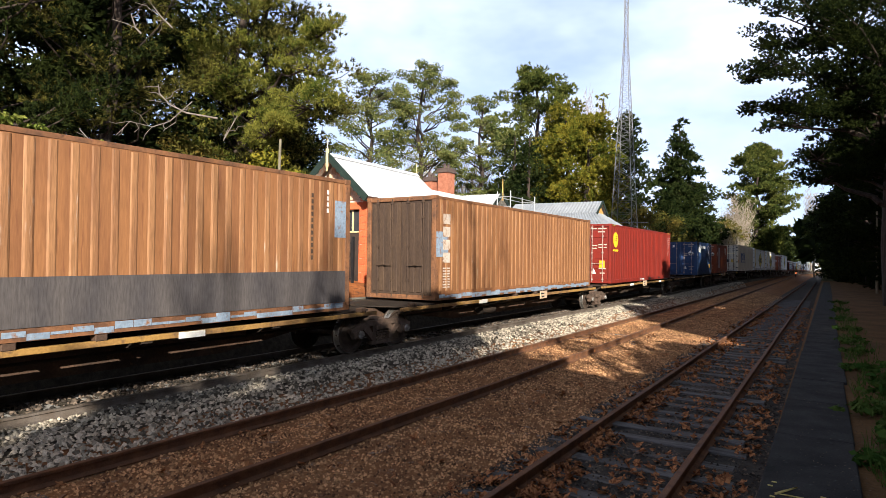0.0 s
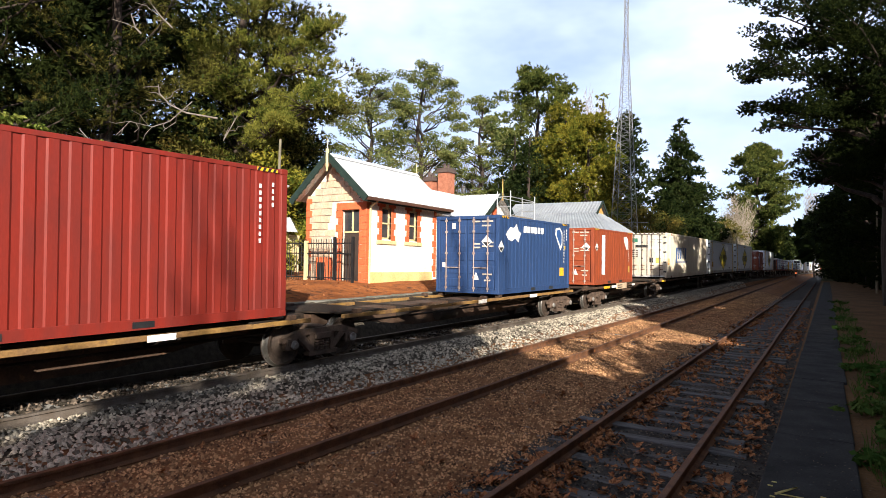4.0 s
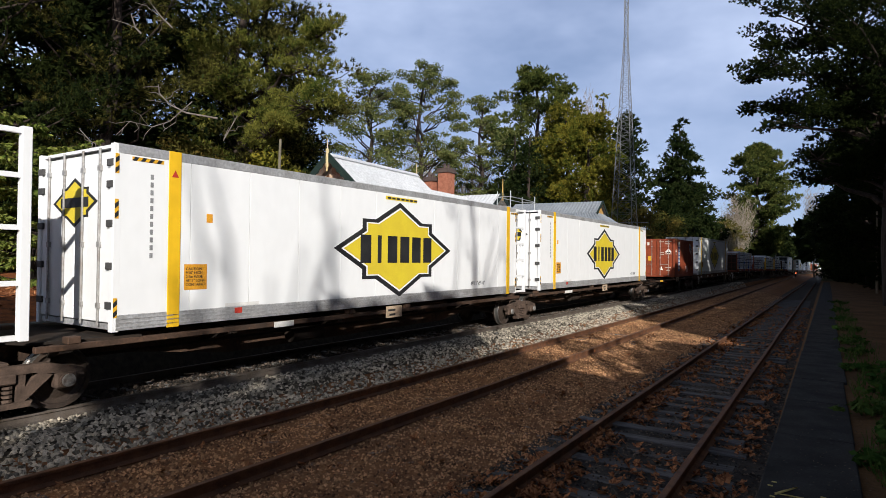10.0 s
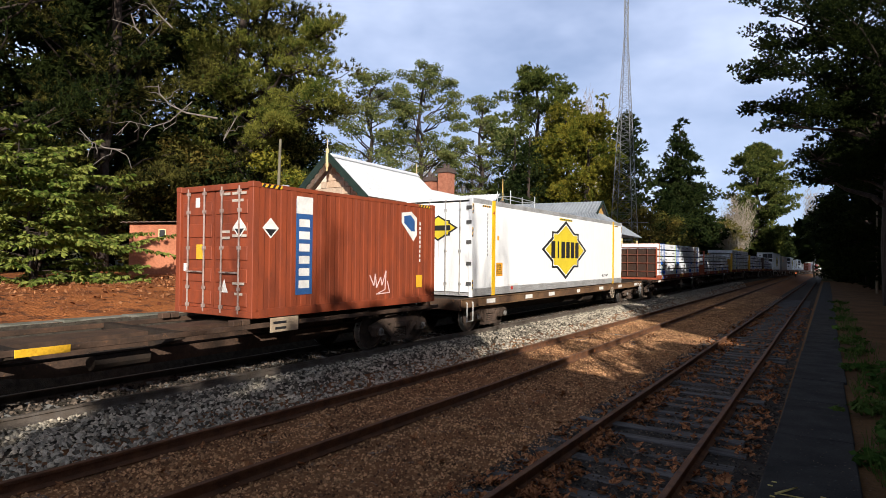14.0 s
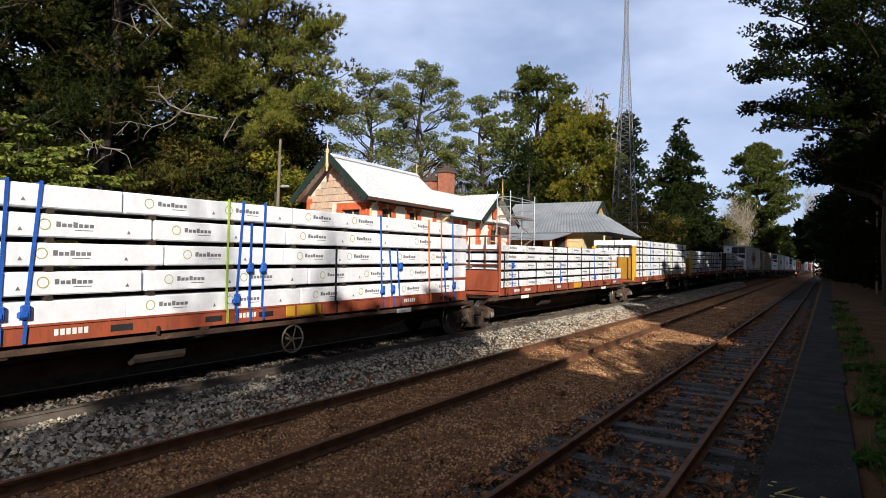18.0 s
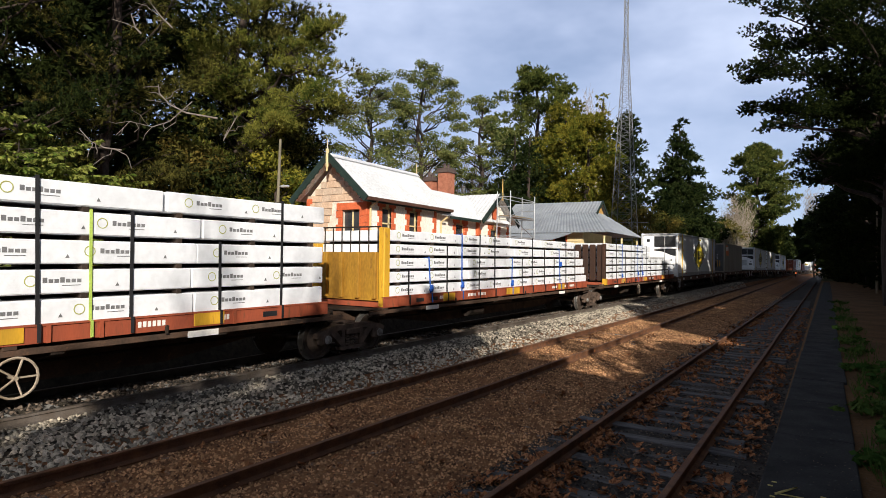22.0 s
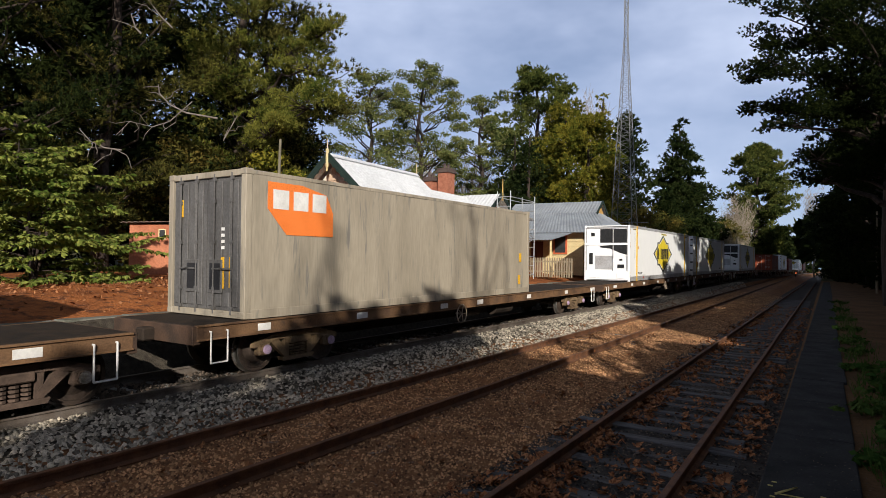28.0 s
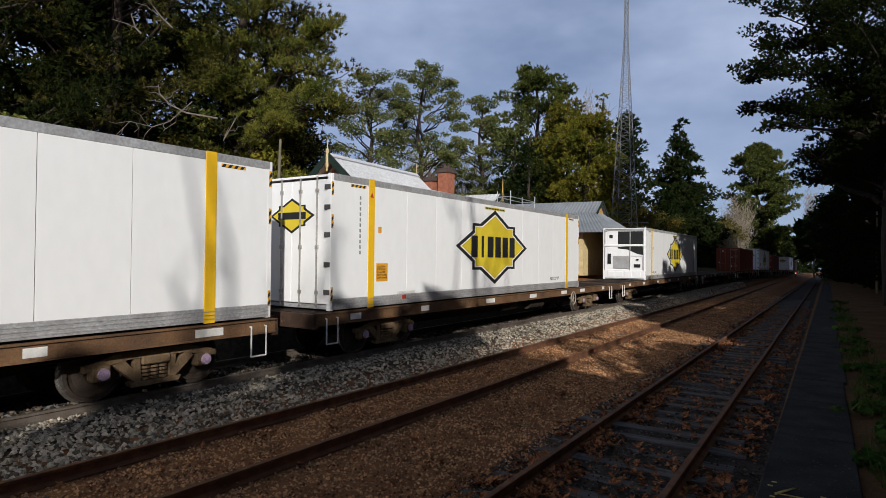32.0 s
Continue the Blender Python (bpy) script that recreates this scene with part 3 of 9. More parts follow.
def bogie_mesh():
    """Cast side frames with their windows, bolster, spring nests and brake gear; wheels come apart."""
    bm = bmesh.new()
    for s in (-1, 1):
        x0, x1 = (0.92, 1.05) if s > 0 else (-1.05, -0.92)
        top = [(-1.12, 0.50), (-1.12, 0.60), (-0.62, 0.74), (0.62, 0.74), (1.12, 0.60), (1.12, 0.50), (0.80, 0.56), (0.45, 0.62), (-0.45, 0.62), (-0.80, 0.56)]
        prism(bm, top, "x", x0, x1)
        for e in (-1, 1):
            prism(bm, [(e * 0.70, 0.56), (e * 0.34, 0.24), (e * 0.24, 0.24), (e * 0.24, 0.32), (e * 0.52, 0.62)], "x", x0 + 0.01, x1 - 0.01)
            prism(bm, [(e * 0.34, 0.24), (e * 0.24, 0.24), (e * 0.26, 0.62), (e * 0.36, 0.62)], "x", x0 + 0.015, x1 - 0.015)
            box(bm, x0 - 0.02, e * 0.875 - 0.15, 0.34, x1 + 0.02, e * 0.875 + 0.15, 0.58, 0.03)
            tube(bm, (s * 1.03, e * 0.875, 0.46), (s * 1.12, e * 0.875, 0.46), 0.105, n=12)
        prism(bm, [(-0.40, 0.17), (0.40, 0.17), (0.44, 0.25), (-0.44, 0.25)], "x", x0 - 0.01, x1 + 0.01)
        box(bm, x0 - 0.03, -0.24, 0.50, x1 + 0.03, 0.24, 0.64, 0.02)
        for y in (-0.15, 0.0, 0.15):
            for k in range(4):
                tube(bm, (s * 0.985, y, 0.26 + k * 0.06), (s * 0.985, y, 0.295 + k * 0.06), 0.07, n=8)
        beam(bm, (s * 0.62, -1.3, 0.42), (s * 0.62, 1.3, 0.42), 0.05, 0.08)
    box(bm, -0.95, -0.2, 0.5, 0.95, 0.2, 0.78, 0.02)
    for e in (-1, 1):
        beam(bm, (-0.85, e * 0.34, 0.42), (0.85, e * 0.34, 0.42), 0.09, 0.12)
    me = bpy.data.meshes.new("bogie")
    bm.to_mesh(me)
    bm.free()
    me.materials.append(BOGIE_GRIME)
    return me


WHEELSET, BOGIE, BOGIE_TAN = wheelset_mesh(), bogie_mesh(), bogie_mesh()
BOGIE_TAN.materials[0] = mat("tan_bogie", (0.20, 0.135, 0.075), (0.10, 0.066, 0.04), rough=0.85, scale=3, fine=25, bump=0.2)
LEADING, TRAILING = [], []


LILAC = mat("lilac_cap", (0.42, 0.30, 0.42), (0.30, 0.22, 0.30), rough=0.5, scale=6)


def bearing_cap(m):
    bm = tube(bmesh.new(), (1.12, 0, 0.46), (1.155, 0, 0.46), 0.095, 0.085, n=14)
    tube(bm, (1.155, 0, 0.46), (1.175, 0, 0.46), 0.045, n=8)
    me = bpy.data.meshes.new("bearing_cap")
    bm.to_mesh(me)
    bm.free()
    me.materials.append(m)
    return me


CAP_MESH, CAP_PALE = bearing_cap(LILAC), bearing_cap(mat("pale_cap", (0.30, 0.29, 0.27), (0.12, 0.10, 0.085), rough=0.55, scale=9, metal=0.3))


def add_bogie(wagon, y, caps=False):
    b = share("bogie", BOGIE_TAN if caps else BOGIE, wagon, (0, y, 0))
    if caps:
        for e in (-1, 1):
            share("bearing_cap", CAP_MESH, b, (0, e * 0.875, 0), label="lilac bearing cap")
    else:
        for e in (-1, 1):
            share("bearing_cap", CAP_PALE, b, (0, e * 0.875, 0), label="grey bearing cap")
    for e, store in ((-1, LEADING), (1, TRAILING)):
        w = share("wheelset", WHEELSET, b, (0, e * 0.875, 0.46))
        store.append(w)
    return b


def hand_wheel(wagon, loc, r=0.26):
    bm = bmesh.new()
    n = 20
    for k in range(n):
        a, b = k * math.tau / n, (k + 1) * math.tau / n
        tube(bm, (0, r * math.cos(a), r * math.sin(a)), (0, r * math.cos(b), r * math.sin(b)), 0.018, n=5, caps=False)
    for k in range(5):
        a = k * math.tau / 5
        tube(bm, (0, 0, 0), (0, r * math.cos(a), r * math.sin(a)), 0.015, n=5)
    tube(bm, (-0.2, 0, 0), (0.03, 0, 0), 0.03, n=8)
    ob = part("hand_brake_wheel", bm, mat("pale_brake_wheel", (0.4, 0.33, 0.25), (0.2, 0.15, 0.1), rough=0.7), wagon, "pale spoked hand-brake wheel")
    ob.location = loc


def step_iron(wagon, x, y, z_top, drop=0.55, w=0.34):
    bm = bmesh.new()
    r = 0.016
    for a, b in (((x, y, z_top), (x, y, z_top - drop)), ((x, y + w, z_top), (x, y + w, z_top - drop)), ((x, y, z_top - drop), (x, y + w, z_top - drop)),
                 ((x - 0.0, y, z_top), (x - 0.2, y, z_top)), ((x, y + w, z_top), (x - 0.2, y + w, z_top))):
        tube(bm, a, b, r, n=6)
    part("step", bm, WHITE_MARK, wagon, "white step iron")


def wagon_skeletal(u0, u1, bogies, label, group, sill, marks=(), joined=(True, True)):
    """An open frame with a deep spine, thin side beams and cross bearers; u0..u1 is its stretch of the train."""
    mid = (u0 + u1) / 2
    a, b = u0 - mid, u1 - mid
    w = thing("container_wagon", label, "freight wagon", group)
    bm = bmesh.new()
    prism(bm, [(a + 0.3, 0.95), (a + 0.3, 0.72), (a + 2.4, 0.62), (a + 4.2, 0.38), (b - 4.2, 0.38), (b - 2.4, 0.62), (b - 0.3, 0.72), (b - 0.3, 0.95)], "x", -0.38, 0.38)
    part("centre_sill", bm, WAGON_BROWN, w)
    for s in (-1, 1):
        bm = bmesh.new()
        box(bm, s * 1.15 - 0.05, a + 0.5, 0.895, s * 1.15 + 0.05, b - 0.5, 0.985, 0.008)
        part("side_beam", bm, sill, w)
    n = 6
    for k in range(n):
        y = a + 0.9 + (b - a - 1.8) * k / (n - 1)
        prism_bm = prism(bmesh.new(), [(-1.18, 0.985), (-1.18, 0.86), (-0.3, 0.66), (0.3, 0.66), (1.18, 0.86), (1.18, 0.985)], "y", y - 0.09, y + 0.09)
        part("cross_bearer", prism_bm, WAGON_DARK, w)
    for e, y in ((-1, a), (1, b)):
        bm = prism(bmesh.new(), [(-1.2, y - e * 2.0), (1.2, y - e * 2.0), (0.95, y - e * 0.55), (0.35, y - e * 0.25), (-0.35, y - e * 0.25), (-0.95, y - e * 0.55)], "z", 0.985, 1.02)
        part("end_platform", bm, WAGON_DARK, w)
        bm = bx(-0.13, min(y, y - e * 0.5), 0.74, 0.13, max(y, y - e * 0.5), 0.98, 0.02)
        part("coupler", bm, WAGON_DARK, w)
    for y in (a + 1.0, b - 1.0, a + 6.9, b - 6.9):
        for s in (-1, 1):
            part("twist_lock", bx(s * 1.12 - 0.09, y - 0.09, 0.98, s * 1.12 + 0.09, y + 0.09, 1.085, 0.012), WAGON_BROWN, w)
    for y, L, what in marks:
        y -= mid
        m = {"white": WHITE_MARK, "yellow": YELLOW_MARK, "plate": mat("number_board", (0.5, 0.38, 0.26), (0.4, 0.29, 0.2), rough=0.7, scale=3)}[what]
        h = 0.055 if what != "plate" else 0.14
        pl = part("number_board" if what == "plate" else "reflector", bx(1.20, y - L / 2, 0.93 - h, 1.212 if what != "plate" else 1.235, y + L / 2, 0.93 + h, 0.004), m, w)
        if what == "plate":
            for q in range(2):
                part("marking_bar", bx(1.235, y - L * 0.42 + q * 0.05, 0.95 - 0.11 * q, 1.239, y + L * 0.05, 1.0 - 0.11 * q), BLACK_MARK, pl)
    wheel_place = {34.2: 7.75, 64.9: 6.85, 96.9: 9.15}
    if u1 in wheel_place:
        hand_wheel(w, (1.26, b - wheel_place[u1], 0.62), 0.27)
    # brake pipe and hoses under the frame
    bm = bmesh.new()
    tube(bm, (0.75, a + 0.8, 0.72), (0.75, b - 0.8, 0.72), 0.025, n=6)
    part("brake_pipe", bm, WAGON_DARK, w)
    part("brake_cylinder", tube(bmesh.new(), (0.65, -2.4, 0.6), (0.65, -1.5, 0.6), 0.15, n=12), WAGON_DARK, w)
    for y in bogies:
        add_bogie(w, y - mid)
    MOVERS.append((w, mid, 0.0))
    return w


def wagon_flat(u0, u1, bogies, label, group, extras=True):
    """A flat wagon with a planked deck, tan side sills with white labels, steps and a hand brake."""
    mid = (u0 + u1) / 2
    a, b = u0 - mid, u1 - mid
    w = thing("flat_wagon", label, "freight wagon", group)
    part("deck", bx(-1.2, a + 0.3, 0.98, 1.2, b - 0.3, 1.07, 0.01), WAGON_DARK, w)
    part("centre_sill", prism(bmesh.new(), [(a + 0.3, 0.97), (a + 0.3, 0.70), (a + 3.0, 0.64), (a + 5.0, 0.42), (b - 5.0, 0.42), (b - 3.0, 0.64), (b - 0.3, 0.70), (b - 0.3, 0.97)], "x", -0.3, 0.3), WAGON_DARK, w)
    for s in (-1, 1):
        sill = part("side_sill", bx(s * 1.23 - 0.03, a + 0.3, 0.823, s * 1.23 + 0.03, b - 0.3, 1.042, 0.006), SILL_TAN, w)
        for z in (1.04, 0.80):
            part("flange", bx(s * 1.23 - 0.06, a + 0.3, z, s * 1.23 + 0.06, b - 0.3, z + 0.03, 0.004), SILL_TAN, sill)
    for y in (a + 0.3, b - 0.3):
        part("headstock", bx(-1.25, y - 0.08, 0.74, 1.25, y + 0.08, 1.06, 0.01), WAGON_BROWN, w)
    for e, y in ((-1, a), (1, b)):
        part("coupler", bx(-0.13, min(y, y - e * 0.4), 0.74, 0.13, max(y, y - e * 0.4), 0.98, 0.03), WAGON_DARK, w)
    rng = random.Random(int(mid * 10))
    n = 7
    for k in range(n):
        y = a + 1.5 + (b - a - 3.0) * k / (n - 1) + rng.uniform(-0.6, 0.6)
        L = rng.choice((0.3, 0.36, 0.55))
        part("label_plate", bx(1.26, y, 0.865, 1.268, y + L, 1.0), WHITE_MARK, w)
    step_iron(w, 1.3, a + 0.55, 0.95)
    step_iron(w, 1.3, b - 0.9, 0.95)
    hand_wheel(w, (1.32, b - {137.3: 11.8, 157.6: 7.65}.get(u1, 5.6), 0.66))
    part("brake_cylinder", tube(bmesh.new(), (0.75, -0.8, 0.62), (0.75, 0.3, 0.62), 0.16, n=12), WAGON_DARK, w)
    part("air_reservoir", tube(bmesh.new(), (0.8, 1.2, 0.6), (0.8, 2.4, 0.6), 0.19, n=12), WAGON_DARK, w)
    bm = bmesh.new()
    tube(bm, (0.95, a + 2.0, 0.72), (0.95, b - 2.0, 0.72), 0.025, n=6)
    part("brake_pipe", bm, WAGON_DARK, w)
    for y in bogies:
        add_bogie(w, y - mid, u0 > 110)
    MOVERS.append((w, mid, 0.0))
    return w


DECK_Z = 1.09


def corrugated(L, z0, z1, pitch=0.278, depth=0.028):
    """A folded panel in the plane x = 0, ribs upright, outer faces at x = 0."""
    bm = bmesh.new()
    n = max(4, round(L / pitch))
    p = L / n
    prof = []
    for k in range(n):
        y = -L / 2 + k * p
        prof += [(y, 0.0), (y + p * 0.46, 0.0), (y + p * 0.56, -depth), (y + p * 0.9, -depth)]
    prof.append((L / 2, 0.0))
    lo = [bm.verts.new((x, y, z0)) for y, x in prof]
    hi = [bm.verts.new((x, y, z1)) for y, x in prof]
    for k in range(len(prof) - 1):
        bm.faces.new((lo[k], lo[k + 1], hi[k + 1], hi[k]))
    return bm


def decal(thing_, name, y0, y1, z0, z1, material, x=1.2235, label="", thick=0.004):
    """A flat marking on the near side of a container."""
    return part(name, bx(x, y0, z0, x + thick, y1, z1), material, thing_, label)


def end_decal(thing_, name, x0, x1, z0, z1, material, y, label=""):
    return part(name, bx(x0, y - 0.004, z0, x1, y, z1), material, thing_, label)


def shape_decal(thing_, name, outline, material, x=1.2235, thick=0.004, label=""):
    return part(name, prism(bmesh.new(), outline, "x", x, x + thick), material, thing_, label)


def diamond(thing_, y, z, r, x=1.2235, end_y=None):
    """A hazard placard standing on its corner: white above, black below."""
    o = [(y, z + r), (y - r, z), (y, z - r), (y + r, z)]
    lower = [(y - r * 0.7, z - r * 0.1), (y, z - r * 0.8), (y + r * 0.7, z - r * 0.1)]
    if end_y is None:
        p = shape_decal(thing_, "hazard_placard", o, WHITE_MARK, x, 0.004, "black and white diamond hazard placard")
        shape_decal(p, "lower_half", lower, BLACK_MARK, x + 0.004, 0.003)
    else:
        p = part("hazard_placard", prism(bmesh.new(), o, "y", end_y - 0.004, end_y), WHITE_MARK, thing_, "black and white diamond hazard placard")
        part("lower_half", prism(bmesh.new(), lower, "y", end_y - 0.007, end_y - 0.004), BLACK_MARK, p)


def lettering(thing_, words, y, z, size, material, x=1.2235, label=""):
    """Readable words on the near side, as a thin mesh."""
    cu = bpy.data.curves.new("lettering", "FONT")
    cu.body, cu.size, cu.extrude = words, size, 0.002
    tmp = new("lettering", cu)
    bpy.context.view_layer.update()
    me = bpy.data.meshes.new_from_object(tmp.evaluated_get(bpy.context.evaluated_depsgraph_get()))
    bpy.data.objects.remove(tmp)
    bpy.data.curves.remove(cu)
    me.transform(Matrix(((0, 0, 1, x + 0.002), (1, 0, 0, y), (0, 1, 0, z), (0, 0, 0, 1))))
    me.materials.clear()
    me.materials.append(material)
    ob = new("lettering", me)
    ob.parent = thing_
    if label:
        ob["label"] = label
    return ob


def upright_bars(thing_, y, z_top, n, w=0.07, h=0.10, pitch=0.15, material=None, x=1.2235):
    for k in range(n):
        decal(thing_, "marking_bar", y, y + w, z_top - k * pitch - h, z_top - k * pitch, material or WHITE_MARK, x)


BAR_WORN = mat("worn_locking_bar", (0.42, 0.33, 0.29), (0.26, 0.17, 0.14), rough=0.55, metal=0.2, scale=5, fine=30, bump=0.05)


def edge_stripes(parent, y0, y1, z0, z1, x, upright=False):
    """A short yellow warning strip with slanted black bars."""
    strip = decal(parent, "hazard_stripe", y0, y1, z0, z1, YELLOW_MARK, x, "yellow and black warning strip", 0.003)
    n = max(2, round((z1 - z0 if upright else y1 - y0) / 0.13))
    for k in range(n):
        if upright:
            a, h = z0 + (z1 - z0) * k / n, (z1 - z0) / n
            o = [(y0, a), (y1, a + h * 0.35), (y1, a + h * 0.85), (y0, a + h * 0.5)]
        else:
            a, h = y0 + (y1 - y0) * k / n, (y1 - y0) / n
            o = [(a, z0), (a + h * 0.5, z0), (a + h * 0.85, z1), (a + h * 0.35, z1)]
        shape_decal(strip, "black_bar", o, BLACK_MARK, x + 0.003, 0.002)


def container(u0, L, H, paint_mat, label, frame_mat=None, end_mat=None, pitch=0.278, group="containers on the train", door_ribs=5, W=2.438, rib_mat=None, upright_end=False):
    """A steel shipping container, its doors towards the camera's end of the train."""
    mid = u0 + L / 2
    c = thing("shipping_container", label, "container", group)
    bar_mat = BAR_WORN if not rib_mat and not upright_end else end_mat
    frame_mat, end_mat = frame_mat or paint_mat, end_mat or paint_mat
    h, y0, y1 = W / 2, -L / 2, L / 2
    for s in (1, -1):
        bm = corrugated(L - 0.3, 0.17, H - 0.10, pitch, 0.016 if pitch == 0.30 else 0.009)
        for v in bm.verts:
            v.co.x = s * (h - 0.012 + v.co.x)
        bmesh.ops.recalc_face_normals(bm, faces=bm.faces[:])
        part("side_panel", bm, paint_mat, c)
        if rib_mat and s > 0:
            n = round((L - 0.4) / 0.285)
            for k in range(n):
                y = y0 + 0.3 + (L - 0.6) * k / (n - 1)
                o = [(h - 0.034, y - 0.088), (h - 0.014, y - 0.068), (h - 0.002, y - 0.04), (h - 0.002, y + 0.04), (h - 0.014, y + 0.068), (h - 0.034, y + 0.088)]
                part("rib", prism(bmesh.new(), o, "z", 0.25, H - 0.12), rib_mat, c)
        part("bottom_rail", box(bx(s * h - 0.03 * s - 0.03, y0 + 0.1, 0.0, s * h - 0.03 * s + 0.03, y1 - 0.1, 0.17, 0.006), s * h - 0.02 * s - 0.022, y0 + 0.1, 0.0, s * h - 0.02 * s + 0.022, y1 - 0.1, 0.03), frame_mat, c)
        part("top_rail", bx(s * (h - 0.035) - 0.03, y0 + 0.1, H - 0.10, s * (h - 0.035) + 0.03, y1 - 0.1, H - 0.02, 0.006), frame_mat, c)
        for e in (-1, 1):
            yy = y0 if e < 0 else y1
            part("corner_post", bx(s * (h - 0.07) - 0.07, min(yy, yy - e * 0.15), 0.11, s * (h - 0.07) + 0.07, max(yy, yy - e * 0.15), H - 0.11, 0.01), frame_mat, c)
            for z in (0.0, H - 0.118):
                part("corner_casting", bx(s * (h - 0.081) - 0.085, min(yy - e * -0.006, yy - e * 0.178), z, s * (h - 0.081) + 0.085, max(yy - e * -0.006, yy - e * 0.178), z + 0.118, 0.012), frame_mat, c)
    bm = corrugated(L - 0.25, -h + 0.08, h - 0.08, 0.22, 0.02)
    for v in bm.verts:
        v.co = Vector((v.co.z, v.co.y, H - 0.025 + v.co.x))
    bmesh.ops.recalc_face_normals(bm, faces=bm.faces[:])
    part("roof_panel", bm, frame_mat, c)
    part("floor", bx(-h + 0.06, y0 + 0.1, 0.10, h - 0.06, y1 - 0.1, 0.16), WAGON_DARK, c)
    bm = corrugated(W - 0.28, 0.16, H - 0.1, 0.25, 0.045)
    for v in bm.verts:
        v.co = Vector((v.co.y, y1 - 0.03 + v.co.x, v.co.z))
    bmesh.ops.recalc_face_normals(bm, faces=bm.faces[:])
    part("front_wall", bm, end_mat, c)
    for z0, z1 in ((0.0, 0.13), (H - 0.13, H - 0.01)):
        part("end_sill", bx(-h + 0.14, y0 + 0.01, z0, h - 0.14, y0 + 0.12, z1, 0.008), frame_mat, c)
        part("end_sill", bx(-h + 0.14, y1 - 0.1, z0, h - 0.14, y1 - 0.012, z1, 0.008), frame_mat, c)
    for s in (-1, 1):
        bm = bmesh.new()
        xa, xb = (0.012, h - 0.145) if s > 0 else (-h + 0.145, -0.012)
        box(bm, xa, y0 + 0.055, 0.135, xb, y0 + 0.09, H - 0.135)
        door = part("door", bm, end_mat, c)
        step = (H - 0.36) / door_ribs
        if upright_end:
            for k in range(4):
                x = xa + 0.05 + (xb - xa - 0.1) * k / 4
                part("door_panel", bx(x + 0.02, y0 + 0.03, 0.2, x + (xb - xa) * 0.17, y0 + 0.06, H - 0.2, 0.012), end_mat, door)
        for k in range(0 if upright_end else door_ribs):
            z = 0.20 + k * step
            part("door_panel", bx(xa + 0.06, y0 + 0.035, z, xb - 0.06, y0 + 0.06, z + step * 0.62, 0.012), end_mat, door)
        for k in range(2):
            x = xa + (xb - xa) * (0.24 if k == 0 else 0.74)
            bar = bmesh.new()
            tube(bar, (x, y0 + 0.012, 0.06), (x, y0 + 0.012, H - 0.06), 0.019, n=8)
            for z in (0.14, 0.5, H * 0.5, H * 0.78, H - 0.2):
                box(bar, x - 0.04, y0 - 0.006, z, x + 0.04, y0 + 0.035, z + 0.07)
            part("locking_bar", bar, bar_mat, door)
            hb = bx(x - 0.02, y0 - 0.022, 0.42 * H / 1.3, x + 0.34 * (1 if k == 0 else -1), y0 - 0.004, 0.42 * H / 1.3 + 0.03)
            bmesh.ops.recalc_face_normals(hb, faces=hb.faces[:])
            part("door_handle", hb, bar_mat, door)
    if not rib_mat and not upright_end:
        for y in (y0 + 0.2, y1 - 0.75):
            edge_stripes(c, y, y + 0.5, H - 0.095, H - 0.03, h - 0.003)
        # the number, weights and notices on the doors
        for k, (xa, xb, z) in enumerate(((0.18, 0.5, 2.36), (0.56, 0.98, 2.36), (0.56, 0.9, 2.22), (0.25, 0.5, 1.62), (0.58, 0.78, 1.66), (0.58, 0.78, 1.54), (0.84, 1.0, 1.66), (0.84, 1.0, 1.54),
                                         (0.25, 0.5, 1.5), (0.6, 0.95, 0.62), (0.66, 0.9, 0.42))):
            end_decal(c, "marking_bar", xa, xb, H / 2.591 * z, H / 2.591 * z + 0.05, mat("faded_white", (0.5, 0.43, 0.36), (0.4, 0.33, 0.27), rough=0.7, scale=6), y0 + 0.034)
        end_decal(c, "notice", -0.6, -0.46, H * 0.83, H * 0.83 + 0.2, WHITE_MARK, y0 + 0.034)
        end_decal(c, "notice", -0.98, -0.86, H * 0.33, H * 0.33 + 0.16, WHITE_MARK, y0 + 0.034)
        part("notice", prism(bmesh.new(), [(0.24, 0.46), (0.46, 0.46), (0.35, 0.72)], "y", y0 + 0.03, y0 + 0.034), WHITE_MARK, c)
    MOVERS.append((c, mid, DECK_Z))
    return c


LINFOX_WHITE = mat("reefer_white", (0.85, 0.85, 0.84), (0.82, 0.82, 0.81), rough=0.36, scale=0.5, fine=5, bump=0.02, stretch=(1, 1, 0.5), c3=(0.76, 0.74, 0.70), spot=-0.06, amp=0.02)
RED_SIGN = mat("red_sign", (0.50, 0.05, 0.03), (0.42, 0.04, 0.03), rough=0.5, bump=0)
ALU = mat("aluminium_rail", (0.58, 0.58, 0.58), (0.42, 0.41, 0.40), rough=0.5, metal=0.5, scale=2, fine=20, bump=0.05)
STAR_YELLOW = mat("star_yellow", (0.72, 0.56, 0.04), (0.66, 0.50, 0.04), rough=0.45, scale=2, bump=0, amp=0.04)
GLASS_DARK = mat("dark_grille", (0.02, 0.021, 0.022), (0.03, 0.03, 0.03), rough=0.35, scale=8, fine=90, bump=0.2)

STAR = [(0, 1), (0.4, 0.6), (0.6, 0.6), (0.6, 0.4), (1, 0), (0.6, -0.4), (0.6, -0.6), (0.4, -0.6), (0, -1), (-0.4, -0.6), (-0.6, -0.6), (-0.6, -0.4), (-1, 0), (-0.6, 0.4), (-0.6, 0.6), (-0.4, 0.6)]


